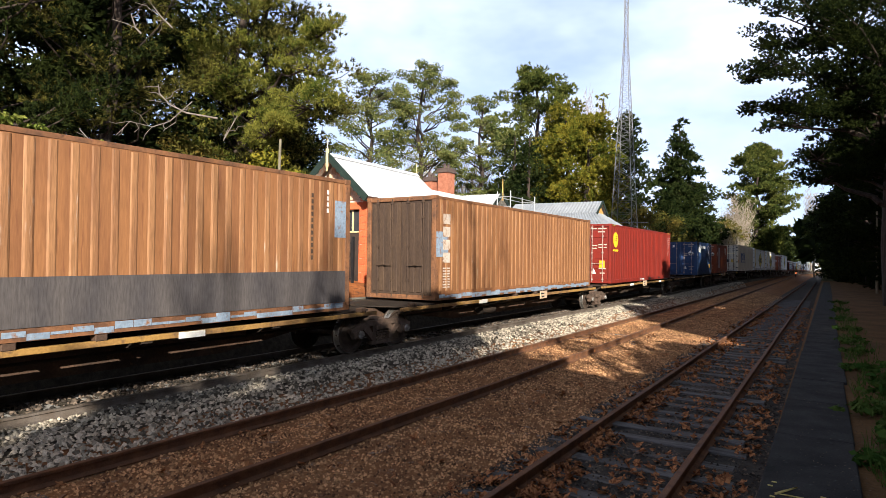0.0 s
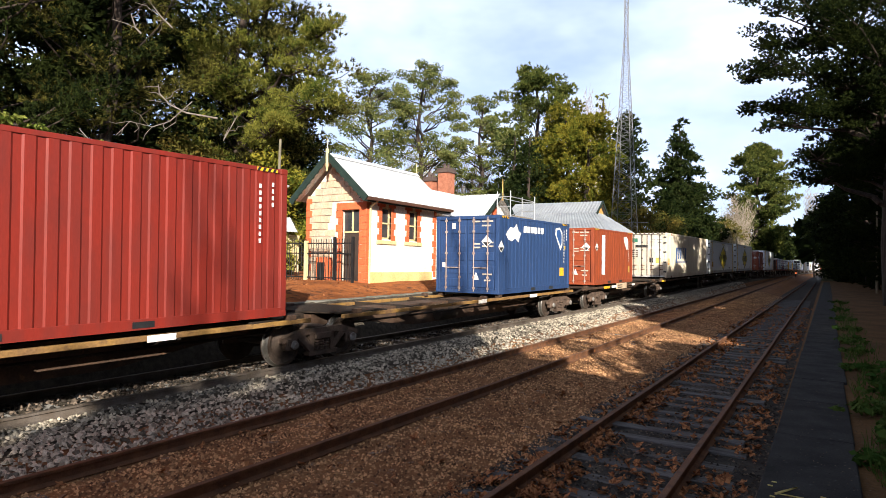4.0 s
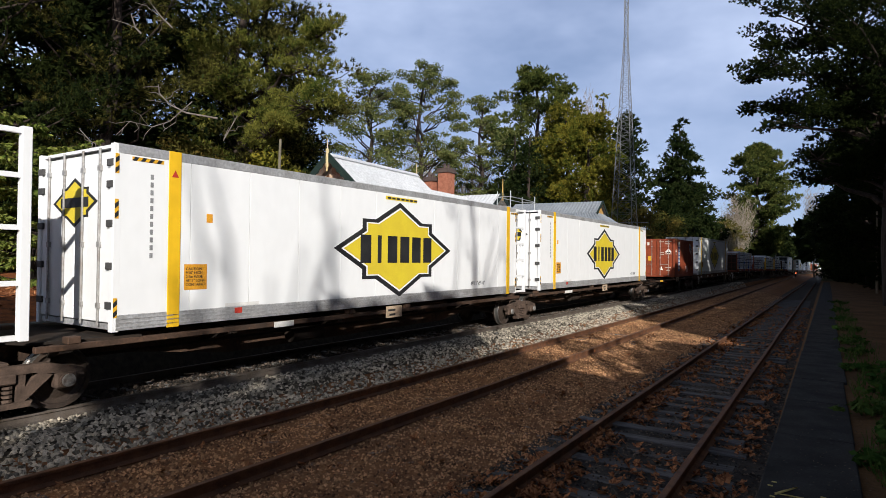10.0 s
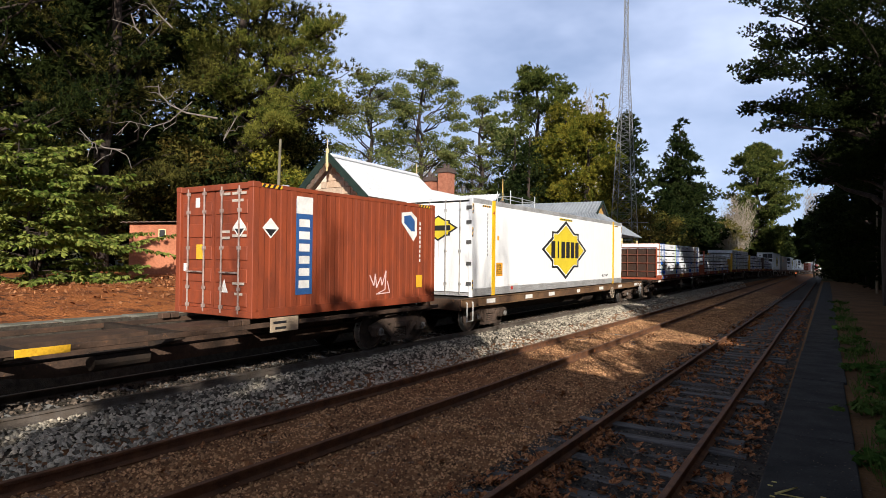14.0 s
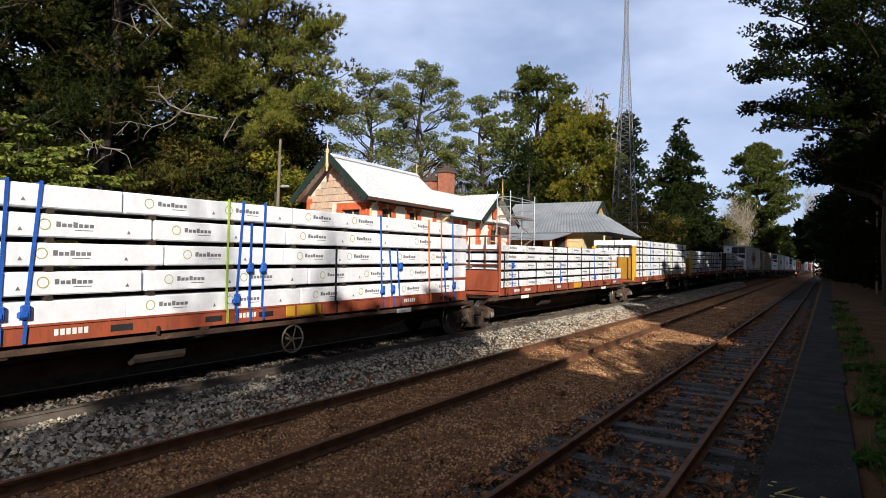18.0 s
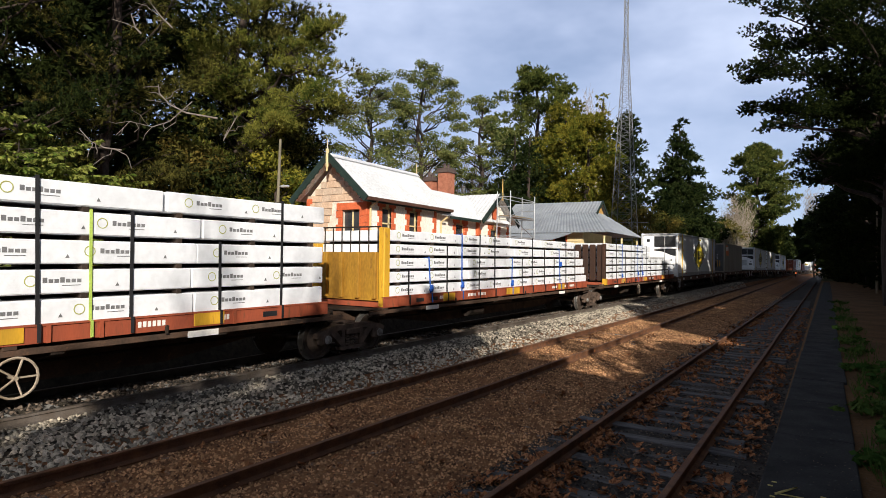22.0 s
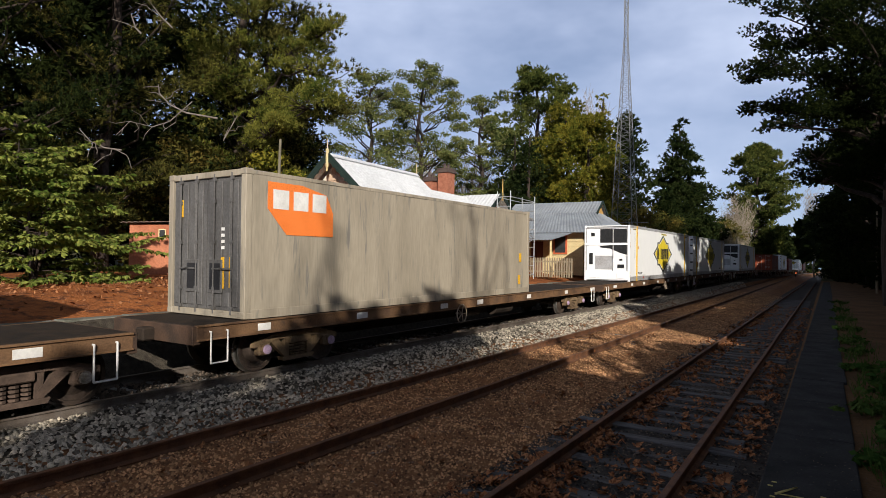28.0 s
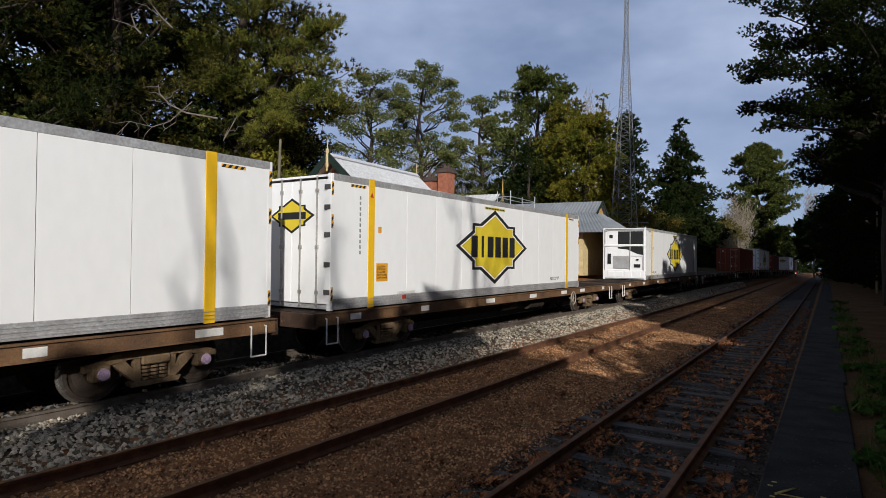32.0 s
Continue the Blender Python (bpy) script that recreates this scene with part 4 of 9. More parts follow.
def star_logo(parent, y, z, ry, rz, x=1.232):
    """A yellow eight-pointed star with a black border and six dark bars."""
    s = shape_decal(parent, "star_border", [(y + a * ry, z + b * rz) for a, b in STAR], BLACK_MARK, x, 0.004, "black border of the star")
    shape_decal(s, "star_rim", [(y + a * ry * 0.90, z + b * rz * 0.89) for a, b in STAR], LINFOX_WHITE, x + 0.004, 0.002, "thin white rim")
    shape_decal(s, "star", [(y + a * ry * 0.865, z + b * rz * 0.85) for a, b in STAR], STAR_YELLOW, x + 0.006, 0.002, "yellow eight-pointed star")
    for k in range(6):
        yy = y + ry * (-0.63 + k * 0.212)
        decal(s, "logo_bar", yy + (ry * 0.05 if k == 1 else 0), yy + ry * (0.16 if k != 1 else 0.11), z - rz * 0.28, z + rz * 0.28, BLACK_MARK, x + 0.008, "", 0.003)


def reefer(u0, L, H, label, machine=False, star=(0.5, 0.51), bands=(1.35, 1.35), open_end=False):
    """A smooth white refrigerated container with yellow lifting posts; star: place along its length, height."""
    mid, W = u0 + L / 2, 2.46
    c = thing("refrigerated_container", label, "container", "refrigerated containers on the train")
    h, y0, y1 = W / 2, -L / 2, L / 2
    if open_end:
        # an open frame at the far end guards the machinery
        for s in (1, -1):
            part("frame_post", bx(s * (h - 0.05) - 0.05, y1 - 0.1, 0.0, s * (h - 0.05) + 0.05, y1, H, 0.01), LINFOX_WHITE, c)
            for z in (0.02, 0.55, 1.1, 1.65, 2.2, H - 0.09):
                part("frame_bar", bx(s * (h - 0.05) - 0.04, y1 - 0.75, z, s * (h - 0.05) + 0.04, y1 - 0.1, z + 0.06), LINFOX_WHITE, c)
            part("frame_brace", beam(bmesh.new(), (s * (h - 0.06), y1 - 0.72, 0.6), (s * (h - 0.06), y1 - 0.1, 2.2), 0.04, 0.04), LINFOX_WHITE, c)
        part("machine_unit", bx(-0.9, y1 - 0.7, 0.5, 0.9, y1 - 0.25, 2.3, 0.03), GLASS_DARK, c)
        y1 -= 0.75
    for s in (1, -1):
        n = 11
        for k in range(n):
            ya, yb = y0 + 0.08 + (y1 - y0 - 0.16) * k / n, y0 + 0.08 + (y1 - y0 - 0.16) * (k + 1) / n
            part("side_panel", bx(s * (h - 0.02) - 0.02, ya + 0.007, 0.26, s * (h - 0.02) + 0.02, yb - 0.007, H - 0.15), LINFOX_WHITE, c)
        part("panel_backing", bx(s * (h - 0.05) - 0.006, y0 + 0.08, 0.2, s * (h - 0.05) + 0.006, y1 - 0.08, H - 0.1), mat("grey_seam", (0.25, 0.25, 0.25), (0.2, 0.2, 0.2), rough=0.7), c)
        rail = part("bottom_rail", bx(s * (h - 0.02) - 0.025, y0 + 0.06, 0.02, s * (h - 0.02) + 0.025, y1 - 0.06, 0.26, 0.006), ALU, c)
        for k in range(3):
            part("rail_rib", bx(s * (h - 0.008) - 0.02, y0 + 0.065, 0.06 + 0.065 * k, s * (h - 0.008) + 0.02, y1 - 0.065, 0.08 + 0.065 * k), ALU, rail)
        part("top_rail", bx(s * (h - 0.02) - 0.026, y0 + 0.06, H - 0.15, s * (h - 0.02) + 0.026, y1 - 0.06, H, 0.008), ALU, c)
        for e in (-1, 1):
            yy = y0 if e < 0 else y1
            part("corner_post", bx(s * (h - 0.05) - 0.052, min(yy, yy - e * 0.12), 0.0, s * (h - 0.05) + 0.052, max(yy, yy - e * 0.12), H, 0.01), LINFOX_WHITE, c)
    part("roof_panel", bx(-h + 0.04, y0 + 0.05, H - 0.06, h - 0.04, y1 - 0.05, H - 0.01), LINFOX_WHITE, c)
    part("floor", bx(-h + 0.04, y0 + 0.05, 0.03, h - 0.04, y1 - 0.05, 0.12), ALU, c)
    part("end_wall", bx(-h + 0.1, y1 - 0.06, 0.02, h - 0.1, y1 - 0.015, H - 0.02), LINFOX_WHITE, c)
    for y in (y0 + bands[0], y1 - bands[1]):
        part("lifting_post", bx(h - 0.012, y - 0.11, 0.0, h + 0.012, y + 0.11, H + 0.005, 0.005), mat("post_yellow", (0.80, 0.48, 0.02), (0.76, 0.44, 0.02), rough=0.45, scale=1.0, fine=6, bump=0, amp=0.05), c, "yellow lifting post")
        edge_stripes(c, y - 0.72 if y < 0 else y + 0.2, y - 0.2 if y < 0 else y + 0.72, H - 0.235, H - 0.175, h + 0.001)
    for yy in (y0, y1):
        for z in (0.22, H * 0.6, H * 0.84):
            edge_stripes(c, yy + 0.02 if yy < 0 else yy - 0.08, yy + 0.08 if yy < 0 else yy - 0.02, z, z + 0.3, h + 0.003, True)
    shape_decal(c, "warning_sign", [(y0 + bands[0] - 0.06, H - 0.42), (y0 + bands[0] + 0.06, H - 0.42), (y0 + bands[0], H - 0.3)], RED_SIGN, h + 0.012, 0.003, "red triangle sign")
    decal(c, "notice", y0 + bands[0] + 1.0, y0 + bands[0] + 1.75, 0.27, 0.33, WHITE_MARK, h + 0.006, "", 0.003)
    decal(c, "notice", y0 + bands[0] + 1.2, y0 + bands[0] + 1.36, 0.14, 0.24, RED_SIGN, h + 0.013, "", 0.003)
    if machine:
        part("machine_panel", bx(-h + 0.1, y0 + 0.02, 0.55, h - 0.1, y0 + 0.07, H - 0.1), LINFOX_WHITE, c)
        part("machine_bay", bx(-h + 0.25, y0 - 0.01, 1.35, h - 0.12, y0 + 0.03, H - 0.14), LINFOX_WHITE, c)
        for x0, x1 in ((-0.35, 0.33), (0.38, 1.08)):
            part("grille", bx(x0, y0 - 0.022, 2.05, x1, y0 - 0.008, H - 0.2, 0.004), GLASS_DARK, c)
        part("vent", prism(bmesh.new(), [(-0.35, 1.88), (1.08, 1.98), (1.08, 1.42), (0.75, 1.5), (0.2, 1.74), (-0.35, 1.80)], "y", y0 - 0.022, y0 - 0.008), GLASS_DARK, c)
        part("crossbar", bx(-h + 0.05, y0 - 0.045, 1.93, h - 0.05, y0 - 0.01, 2.03, 0.006), LINFOX_WHITE, c)
        for x in (-h + 0.1, 0.335, h - 0.13):
            part("frame_bar", bx(x, y0 - 0.04, 0.55, x + 0.045, y0 - 0.006, H - 0.12, 0.006), ALU, c)
        part("frame_bar", bx(-h + 0.08, y0 - 0.04, H - 0.17, h - 0.08, y0 - 0.006, H - 0.11, 0.006), ALU, c)
        part("service_panel", bx(-0.62, y0 - 0.016, 0.64, 0.3, y0 - 0.011, 1.36, 0.003), ALU, c, "dull aluminium service panel")
        part("latch", bx(0.72, y0 - 0.05, 1.12, 0.86, y0 - 0.012, 1.2, 0.01), GLASS_DARK, c)
        part("control_panel", bx(-0.95, y0 - 0.026, 0.9, -0.75, y0 - 0.008, 1.5, 0.004), GLASS_DARK, c)
        part("control_box", bx(0.6, y0 - 0.03, 0.72, 0.95, y0 - 0.008, 0.9, 0.006), GLASS_DARK, c)
        part("sensor_window", bx(-0.85, y0 - 0.026, 2.4, -0.65, y0 - 0.008, 2.6, 0.004), GLASS_DARK, c)
        bm = bx(-h + 0.06, y0 - 0.01, 0.08, h - 0.06, y0 + 0.06, 0.55, 0.01)
        for k in range(4):
            box(bm, -0.95 + 0.5 * k, y0 - 0.03, 0.16, -0.55 + 0.5 * k, y0, 0.46, 0.01)
        part("lower_guard", bm, LINFOX_WHITE, c)
    else:
        for s in (-1, 1):
            xa, xb = (0.01, h - 0.11) if s > 0 else (-h + 0.11, -0.01)
            door = part("door", bx(xa, y0 + 0.03, 0.14, xb, y0 + 0.09, H - 0.12, 0.01), LINFOX_WHITE, c)
            for k in range(2):
                x = xa + (xb - xa) * (0.25 if k == 0 else 0.72)
                bar = tube(bmesh.new(), (x, y0 + 0.005, 0.08), (x, y0 + 0.005, H - 0.05), 0.02, n=8)
                for z in (0.35, H * 0.45, H - 0.4):
                    box(bar, x - 0.04, y0 - 0.012, z, x + 0.04, y0 + 0.032, z + 0.08)
                part("locking_bar", bar, STEEL_BAR, door)
            for z in (0.35, 0.95, 1.6, 2.2, H - 0.35):
                xe = s * (h - 0.1)
                part("hinge", bx(xe - 0.09, y0 - 0.012, z, xe + 0.09, y0 + 0.03, z + 0.11, 0.006), mat("door_hinge", (0.09, 0.085, 0.08), (0.05, 0.05, 0.05), rough=0.6), door)
        st = [(0.0 + a * 0.72, H * 0.70 + b * 0.4) for a, b in STAR]
        lg = part("star_border", prism(bmesh.new(), st, "y", y0 + 0.022, y0 + 0.03), BLACK_MARK, c)
        part("star", prism(bmesh.new(), [(a * 0.62, H * 0.70 + b * 0.34) for a, b in STAR], "y", y0 + 0.019, y0 + 0.022), STAR_YELLOW, lg)
        part("logo_bar", bx(-0.45, y0 + 0.016, H * 0.70 - 0.08, 0.45, y0 + 0.019, H * 0.70 + 0.08), BLACK_MARK, lg)
    lettering(c, "48'11\"x9'10\"", y0 + 1.55 if machine else y1 - 3.0, 0.36, 0.17, BLACK_MARK, h + 0.001, "painted size")
    caution = mat("caution_orange", (0.72, 0.34, 0.03), (0.66, 0.3, 0.03), rough=0.5, bump=0)
    if not machine:
        lettering(c, "CAUTION\n9'10\" HIGH\n2.5m WIDE\n48'11\" LONG\nCONTAINER", y0 + bands[0] + 0.22, 0.93, 0.066, BLACK_MARK, h + 0.006)
        decal(c, "warning_label", y0 + bands[0] + 0.19, y0 + bands[0] + 0.62, 0.6, 1.03, mat("caution_orange", (0.72, 0.34, 0.03), (0.66, 0.3, 0.03), rough=0.5, bump=0), h + 0.001)
    decal(c, "warning_label", y0 + 1.6, y0 + 1.72, 1.75, 1.9, MATS["caution_orange"], h + 0.001)
    upright_bars(c, y0 + bands[0] - 0.42, H - 0.42, 11, w=0.05, h=0.08, pitch=0.125, material=mat("grey_figures", (0.22, 0.22, 0.22), (0.3, 0.3, 0.3), rough=0.6, bump=0), x=h + 0.001)
    decal(c, "warning_strip", y0 + L * 0.455, y0 + L * 0.545, H - 0.30, H - 0.215, STAR_YELLOW, h + 0.001)
    for k in range(7):
        decal(c, "marking_bar", y0 + L * 0.46 + k * 0.18, y0 + L * 0.46 + k * 0.18 + 0.13, H - 0.28, H - 0.235, BLACK_MARK, h + 0.005, "", 0.002)
    if star:
        star_logo(c, y0 + L * star[0], H * star[1], 2.34, 1.17)
    MOVERS.append((c, mid, DECK_Z))
    return c

# ---- wagons and loads, from the front of the train to its tail ----
ORANGE = mat("faded_orange_paint", (0.25, 0.112, 0.048), (0.165, 0.07, 0.033), rough=0.6, scale=1.6, fine=22, bump=0.08, stretch=(2.4, 2.4, 0.2), c3=(0.15, 0.06, 0.03), spot=0.05, amp=0.14)
RIB_WORN = mat("worn_rib", (0.29, 0.145, 0.068), (0.19, 0.088, 0.042), rough=0.6, scale=2.2, fine=20, stretch=(2.5, 2.5, 0.22), c3=(0.36, 0.27, 0.20), spot=0.0)
ORANGE_FRAME = mat("rusted_orange_frame", (0.20, 0.09, 0.042), (0.10, 0.05, 0.03), rough=0.7, scale=3, fine=22, bump=0.12, c3=(0.07, 0.035, 0.022), spot=0.05)
# grimy brown, coloured darker still because the door end is out of the sun
BROWN_END = mat("grimy_shaded_paint", (0.05, 0.032, 0.023), (0.075, 0.047, 0.03), rough=0.75, scale=2, fine=24, bump=0.1, stretch=(1.5, 1.5, 0.4))
RED = paint("dark_red_paint", (0.20, 0.022, 0.015), rust=(0.13, 0.03, 0.02), spot=-0.02)
BLUE = paint("blue_paint", (0.025, 0.058, 0.15), rust=(0.30, 0.33, 0.40), spot=-0.045, run=(7.0, 7.0, 0.45))
RUST_RED = paint("rust_red_paint", (0.27, 0.058, 0.024), rust=(0.13, 0.045, 0.025), spot=-0.01, run=(2.2, 2.2, 0.6))
CREAM = mat("cream_reefer", (0.72, 0.63, 0.50), (0.64, 0.53, 0.39), rough=0.5, scale=0.9, fine=6, bump=0.02, stretch=(1, 1, 0.22), c3=(0.52, 0.38, 0.23), spot=0.03, amp=0.05)
GREY_BOX = mat("grey_paint", (0.36, 0.31, 0.235), (0.28, 0.24, 0.18), rough=0.6, scale=0.8, fine=10, bump=0.03, stretch=(2.2, 2.2, 0.3), c3=(0.19, 0.175, 0.15), spot=0.06, amp=0.1)
GREY_END = mat("dark_grey_end", (0.12, 0.115, 0.11), (0.09, 0.085, 0.08), rough=0.6, scale=2, fine=20, bump=0.06)
BLUE_PATCH = mat("light_blue_primer", (0.21, 0.27, 0.34), (0.16, 0.21, 0.27), rough=0.7, scale=3, fine=20, c3=(0.2, 0.1, 0.055), spot=0.07)
DARK_PATCH = mat("charcoal_patch", (0.055, 0.05, 0.052), (0.085, 0.075, 0.072), rough=0.75, scale=1.5, fine=20, stretch=(1.5, 1.5, 0.3))
LOGO_BLUE = mat("logo_blue", (0.03, 0.10, 0.26), (0.03, 0.08, 0.22), rough=0.5, bump=0)
LOGO_ORANGE = mat("logo_orange", (0.85, 0.22, 0.05), (0.78, 0.19, 0.04), rough=0.5, bump=0)

PACK_A = "skeletal container wagons of the leading set"
PACK_B = "skeletal container wagons of the second set"
PACK_C = "timber wagons"
FLATS = "flat wagons"

# leading set
wagon_skeletal(-138.6, -123.6, (-123.7,), "brown skeletal container wagon with a worn yellow side beam", PACK_A, SILL_YELLOW, ((-133, 1.0, "plate"), (-129, 0.5, "white")))
wagon_skeletal(-123.6, -108.2, (-108.0,), "brown skeletal container wagon with a worn yellow side beam", PACK_A, SILL_YELLOW, ((-114.5, 0.6, "plate"), (-119, 0.5, "white")))
wagon_skeletal(-108.2, -93.2, (-93.2,), "brown skeletal container wagon with a worn yellow side beam", PACK_A, SILL_YELLOW, ((-100.5, 0.7, "plate"), (-103, 0.6, "white"), (-97, 0.5, "white")))
wagon_skeletal(-93.2, -78.4, (-79.9,), "brown skeletal container wagon, half of its deck empty", PACK_A, SILL_YELLOW, ((-82.8, 0.6, "white"), (-86.5, 0.5, "white")))
# second set
wagon_skeletal(-78.2, -64.7, (-75.4, -64.8), "brown skeletal container wagon with a number board", PACK_B, WAGON_BROWN, ((-72.35, 1.65, "plate"), (-74.6, 0.9, "yellow"), (-73.4, 0.9, "white"), (-70.2, 0.5, "white")))
wagon_skeletal(-64.7, -48.9, (-48.8,), "brown skeletal container wagon carrying a cream container", PACK_B, WAGON_BROWN, ((-63.5, 1.0, "yellow"), (-56, 0.6, "white")))
wagon_skeletal(-48.9, -33.0, (-33.0,), "brown skeletal container wagon under a white container", PACK_B, WAGON_BROWN, ((-40.5, 0.6, "plate"), (-44, 0.5, "white")))
wagon_skeletal(-33.0, -17.3, (-17.3,), "brown skeletal container wagon under a white container", PACK_B, WAGON_BROWN, ((-24.5, 0.6, "plate"), (-29, 0.8, "white")))
wagon_skeletal(-17.3, -3.3, (-5.3,), "brown skeletal container wagon, its front half empty", PACK_B, WAGON_BROWN, ((-13.6, 0.7, "yellow"), (-9.3, 0.7, "plate")))
wagon_flat(-3.0, 16.6, (-0.6, 15.0), "flat wagon with tan side sills under a white container", FLATS)

# leading containers
c = container(-137.3, 12.19, 2.896, ORANGE, "faded orange corrugated container with a charcoal patch low on its side", frame_mat=ORANGE_FRAME, end_mat=BROWN_END, pitch=6.0, rib_mat=RIB_WORN, upright_end=True)
decal(c, "painted_patch", -3.9, 5.95, 0.18, 0.87, DARK_PATCH, 1.2175, "charcoal repair patch", 0.003)
decal(c, "painted_patch", 5.6, 5.95, 1.6, 2.4, BLUE_PATCH, 1.2175, "bare light-blue patch", 0.003)
upright_bars(c, 4.9, 2.5, 11, w=0.055, h=0.085, pitch=0.13, material=BROWN_END)
upright_bars(c, 5.35, 2.6, 4, w=0.055, h=0.09, pitch=0.13)
dice = random.Random(6)
for k in range(40):
    y = -5.9 + k * 0.295
    decal(c, "scuffed_edge", y, y + 0.285, 0.01 if dice.random() < 0.5 else 0.06, dice.choice((0.1, 0.14, 0.17)), BLUE_PATCH, 1.2235)
c = container(-121.7, 12.19, 2.896, ORANGE, "faded orange corrugated container with grimy shade-darkened doors and blue scuffs", frame_mat=ORANGE_FRAME, end_mat=BROWN_END, pitch=6.0, rib_mat=RIB_WORN, upright_end=True)
decal(c, "painted_patch", -6.05, -5.45, 1.2, 1.9, BLUE_PATCH, 1.2175, "bare light-blue patch", 0.003)
PEELED = mat("peeling_white_paint", (0.46, 0.40, 0.34), (0.36, 0.28, 0.22), rough=0.7, scale=2.5, fine=20, c3=(0.22, 0.10, 0.045), spot=0.09)
for k in range(4):
    decal(c, "logo_mark", -5.72, -5.36, 2.12 - k * 0.36, 2.40 - k * 0.36, PEELED, 1.2205, "", 0.004)
for k in range(8):
    for q in range(2):
        decal(c, "marking_bar", -5.72 + 0.2 * q, -5.57 + 0.2 * q, 0.86 - k * 0.075, 0.9 - k * 0.075, PEELED, 1.2205, "", 0.004)
dice = random.Random(5)
for k in range(40):
    y = -5.9 + k * 0.295
    top = dice.choice((0.12, 0.14, 0.16, 0.165))
    decal(c, "scuffed_edge", y, y + 0.285, 0.01 if dice.random() < 0.5 else 0.06, top, BLUE_PATCH, 1.2235)
c = container(-106.6, 12.19, 2.896, RED, "dark red corrugated container with a yellow round emblem", pitch=0.30)
bm = bmesh.new()
tube(bm, (1.2125, -5.38, 2.13), (1.2175, -5.38, 2.13), 0.38, n=28)
e = part("round_emblem", bm, mat("emblem_yellow", (0.80, 0.52, 0.03), (0.74, 0.47, 0.03), rough=0.5, bump=0), c, "yellow round emblem")
for k in range(3):
    decal(e, "emblem_stripe", -5.43 + 0.06 * k, -5.18 + 0.02 * k, 2.07 + 0.10 * k, 2.11 + 0.10 * k, RED, 1.2175, "", 0.003)
for k in range(8):
    decal(c, "emblem_bar", -5.78 + 0.105 * k, -5.70 + 0.105 * k, 1.56, 1.66, MATS["emblem_yellow"], 1.2125)
end_decal(c, "warning_label", 0.62, 0.9, 0.75, 1.1, YELLOW_MARK, -6.07)
upright_bars(c, 5.4, 2.55, 9, w=0.05, h=0.08, pitch=0.13)
upright_bars(c, 5.7, 2.6, 4, w=0.05, h=0.08, pitch=0.13)
lettering(c, "EMPTY LIFT ONLY", -0.98, 0.05, 0.105, WHITE_MARK, 1.2225, "white painted words")
# flat black plates stand for the shade inside the fork pockets
for y in (0.9, 3.0):
    decal(c, "fork_pocket", y, y + 0.36, 0.03, 0.13, BLACK_MARK, 1.2225)
c = container(-85.5, 6.06, 2.591, BLUE, "scratched blue corrugated twenty-foot container", pitch=0.278)
for k in range(6):
    shape_decal(c, "name_bar", [(-1.2 + 0.29 * k, 2.08), (-0.98 + 0.29 * k, 2.08), (-0.96 + 0.29 * k, 2.3), (-1.18 + 0.29 * k, 2.3)], WHITE_MARK, 1.2085, 0.006)
shape_decal(c, "painted_logo", [(-2.55, 1.95), (-2.35, 1.8), (-2.1, 1.75), (-1.85, 1.85), (-1.6, 1.72), (-1.55, 1.85), (-1.4, 2.05), (-1.6, 2.1), (-1.75, 2.35), (-1.95, 2.2), (-2.2, 2.22), (-2.4, 2.1)], WHITE_MARK, 1.2085, 0.006, "white sea creature emblem")
shape_decal(c, "shield_emblem", [(1.65, 2.35), (2.05, 2.4), (2.3, 2.2), (2.3, 1.7), (2.1, 1.5), (1.6, 2.1)], WHITE_MARK, 1.2085, 0.006, "white and blue shield emblem")
shape_decal(c, "shield_field", [(1.72, 2.28), (2.02, 2.32), (2.22, 2.15), (2.22, 1.78), (2.1, 1.68), (1.72, 2.08)], LOGO_BLUE, 1.2145, 0.003)
upright_bars(c, 2.42, 2.3, 11, w=0.06, h=0.08, pitch=0.12)
upright_bars(c, 2.68, 2.35, 4, w=0.06, h=0.08, pitch=0.12)
decal(c, "warning_label", 2.05, 2.45, 0.5, 0.82, YELLOW_MARK, 1.2085, "", 0.006)
decal(c, "warning_label", 2.5, 2.62, 1.55, 1.68, YELLOW_MARK, 1.2085, "", 0.006)
diamond(c, -2.88, 1.55, 0.2, 1.222)
diamond(c, 0.75, 1.72, 0.2, end_y=-3.005)
# pocket openings are black plates, their inner shade painted on
for y in (-0.6, 1.0):
    decal(c, "fork_pocket", y, y + 0.36, 0.03, 0.14, BLACK_MARK, 1.2225)
c = container(-76.5, 6.06, 2.591, RUST_RED, "rust-red corrugated twenty-foot container with a worn white strip")
decal(c, "worn_strip", -1.9, -1.45, 0.45, 2.3, mat("peeled_white", (0.72, 0.74, 0.75), (0.45, 0.55, 0.65), rough=0.6, scale=3, c3=(0.34, 0.1, 0.05), spot=0.05), 1.2085, "peeling white strip", 0.006)
shape_decal(c, "shield_emblem", [(1.5, 2.3), (1.9, 2.35), (2.2, 2.2), (2.15, 1.7), (1.95, 1.65), (1.55, 2.05)], WHITE_MARK, 1.2085, 0.006, "faded white shield emblem")
upright_bars(c, 2.3, 2.1, 9, w=0.05, h=0.08, pitch=0.12)
decal(c, "warning_label", 2.25, 2.5, 0.5, 0.82, mat("dull_yellow", (0.5, 0.35, 0.08), (0.35, 0.2, 0.06), rough=0.6), 1.2085, "", 0.006)
diamond(c, -2.6, 1.72, 0.2, 1.2085)
diamond(c, 0.85, 1.72, 0.2, end_y=-3.005)
end_decal(c, "warning_label", -0.55, -0.28, 1.1, 1.4, YELLOW_MARK, -3.0)
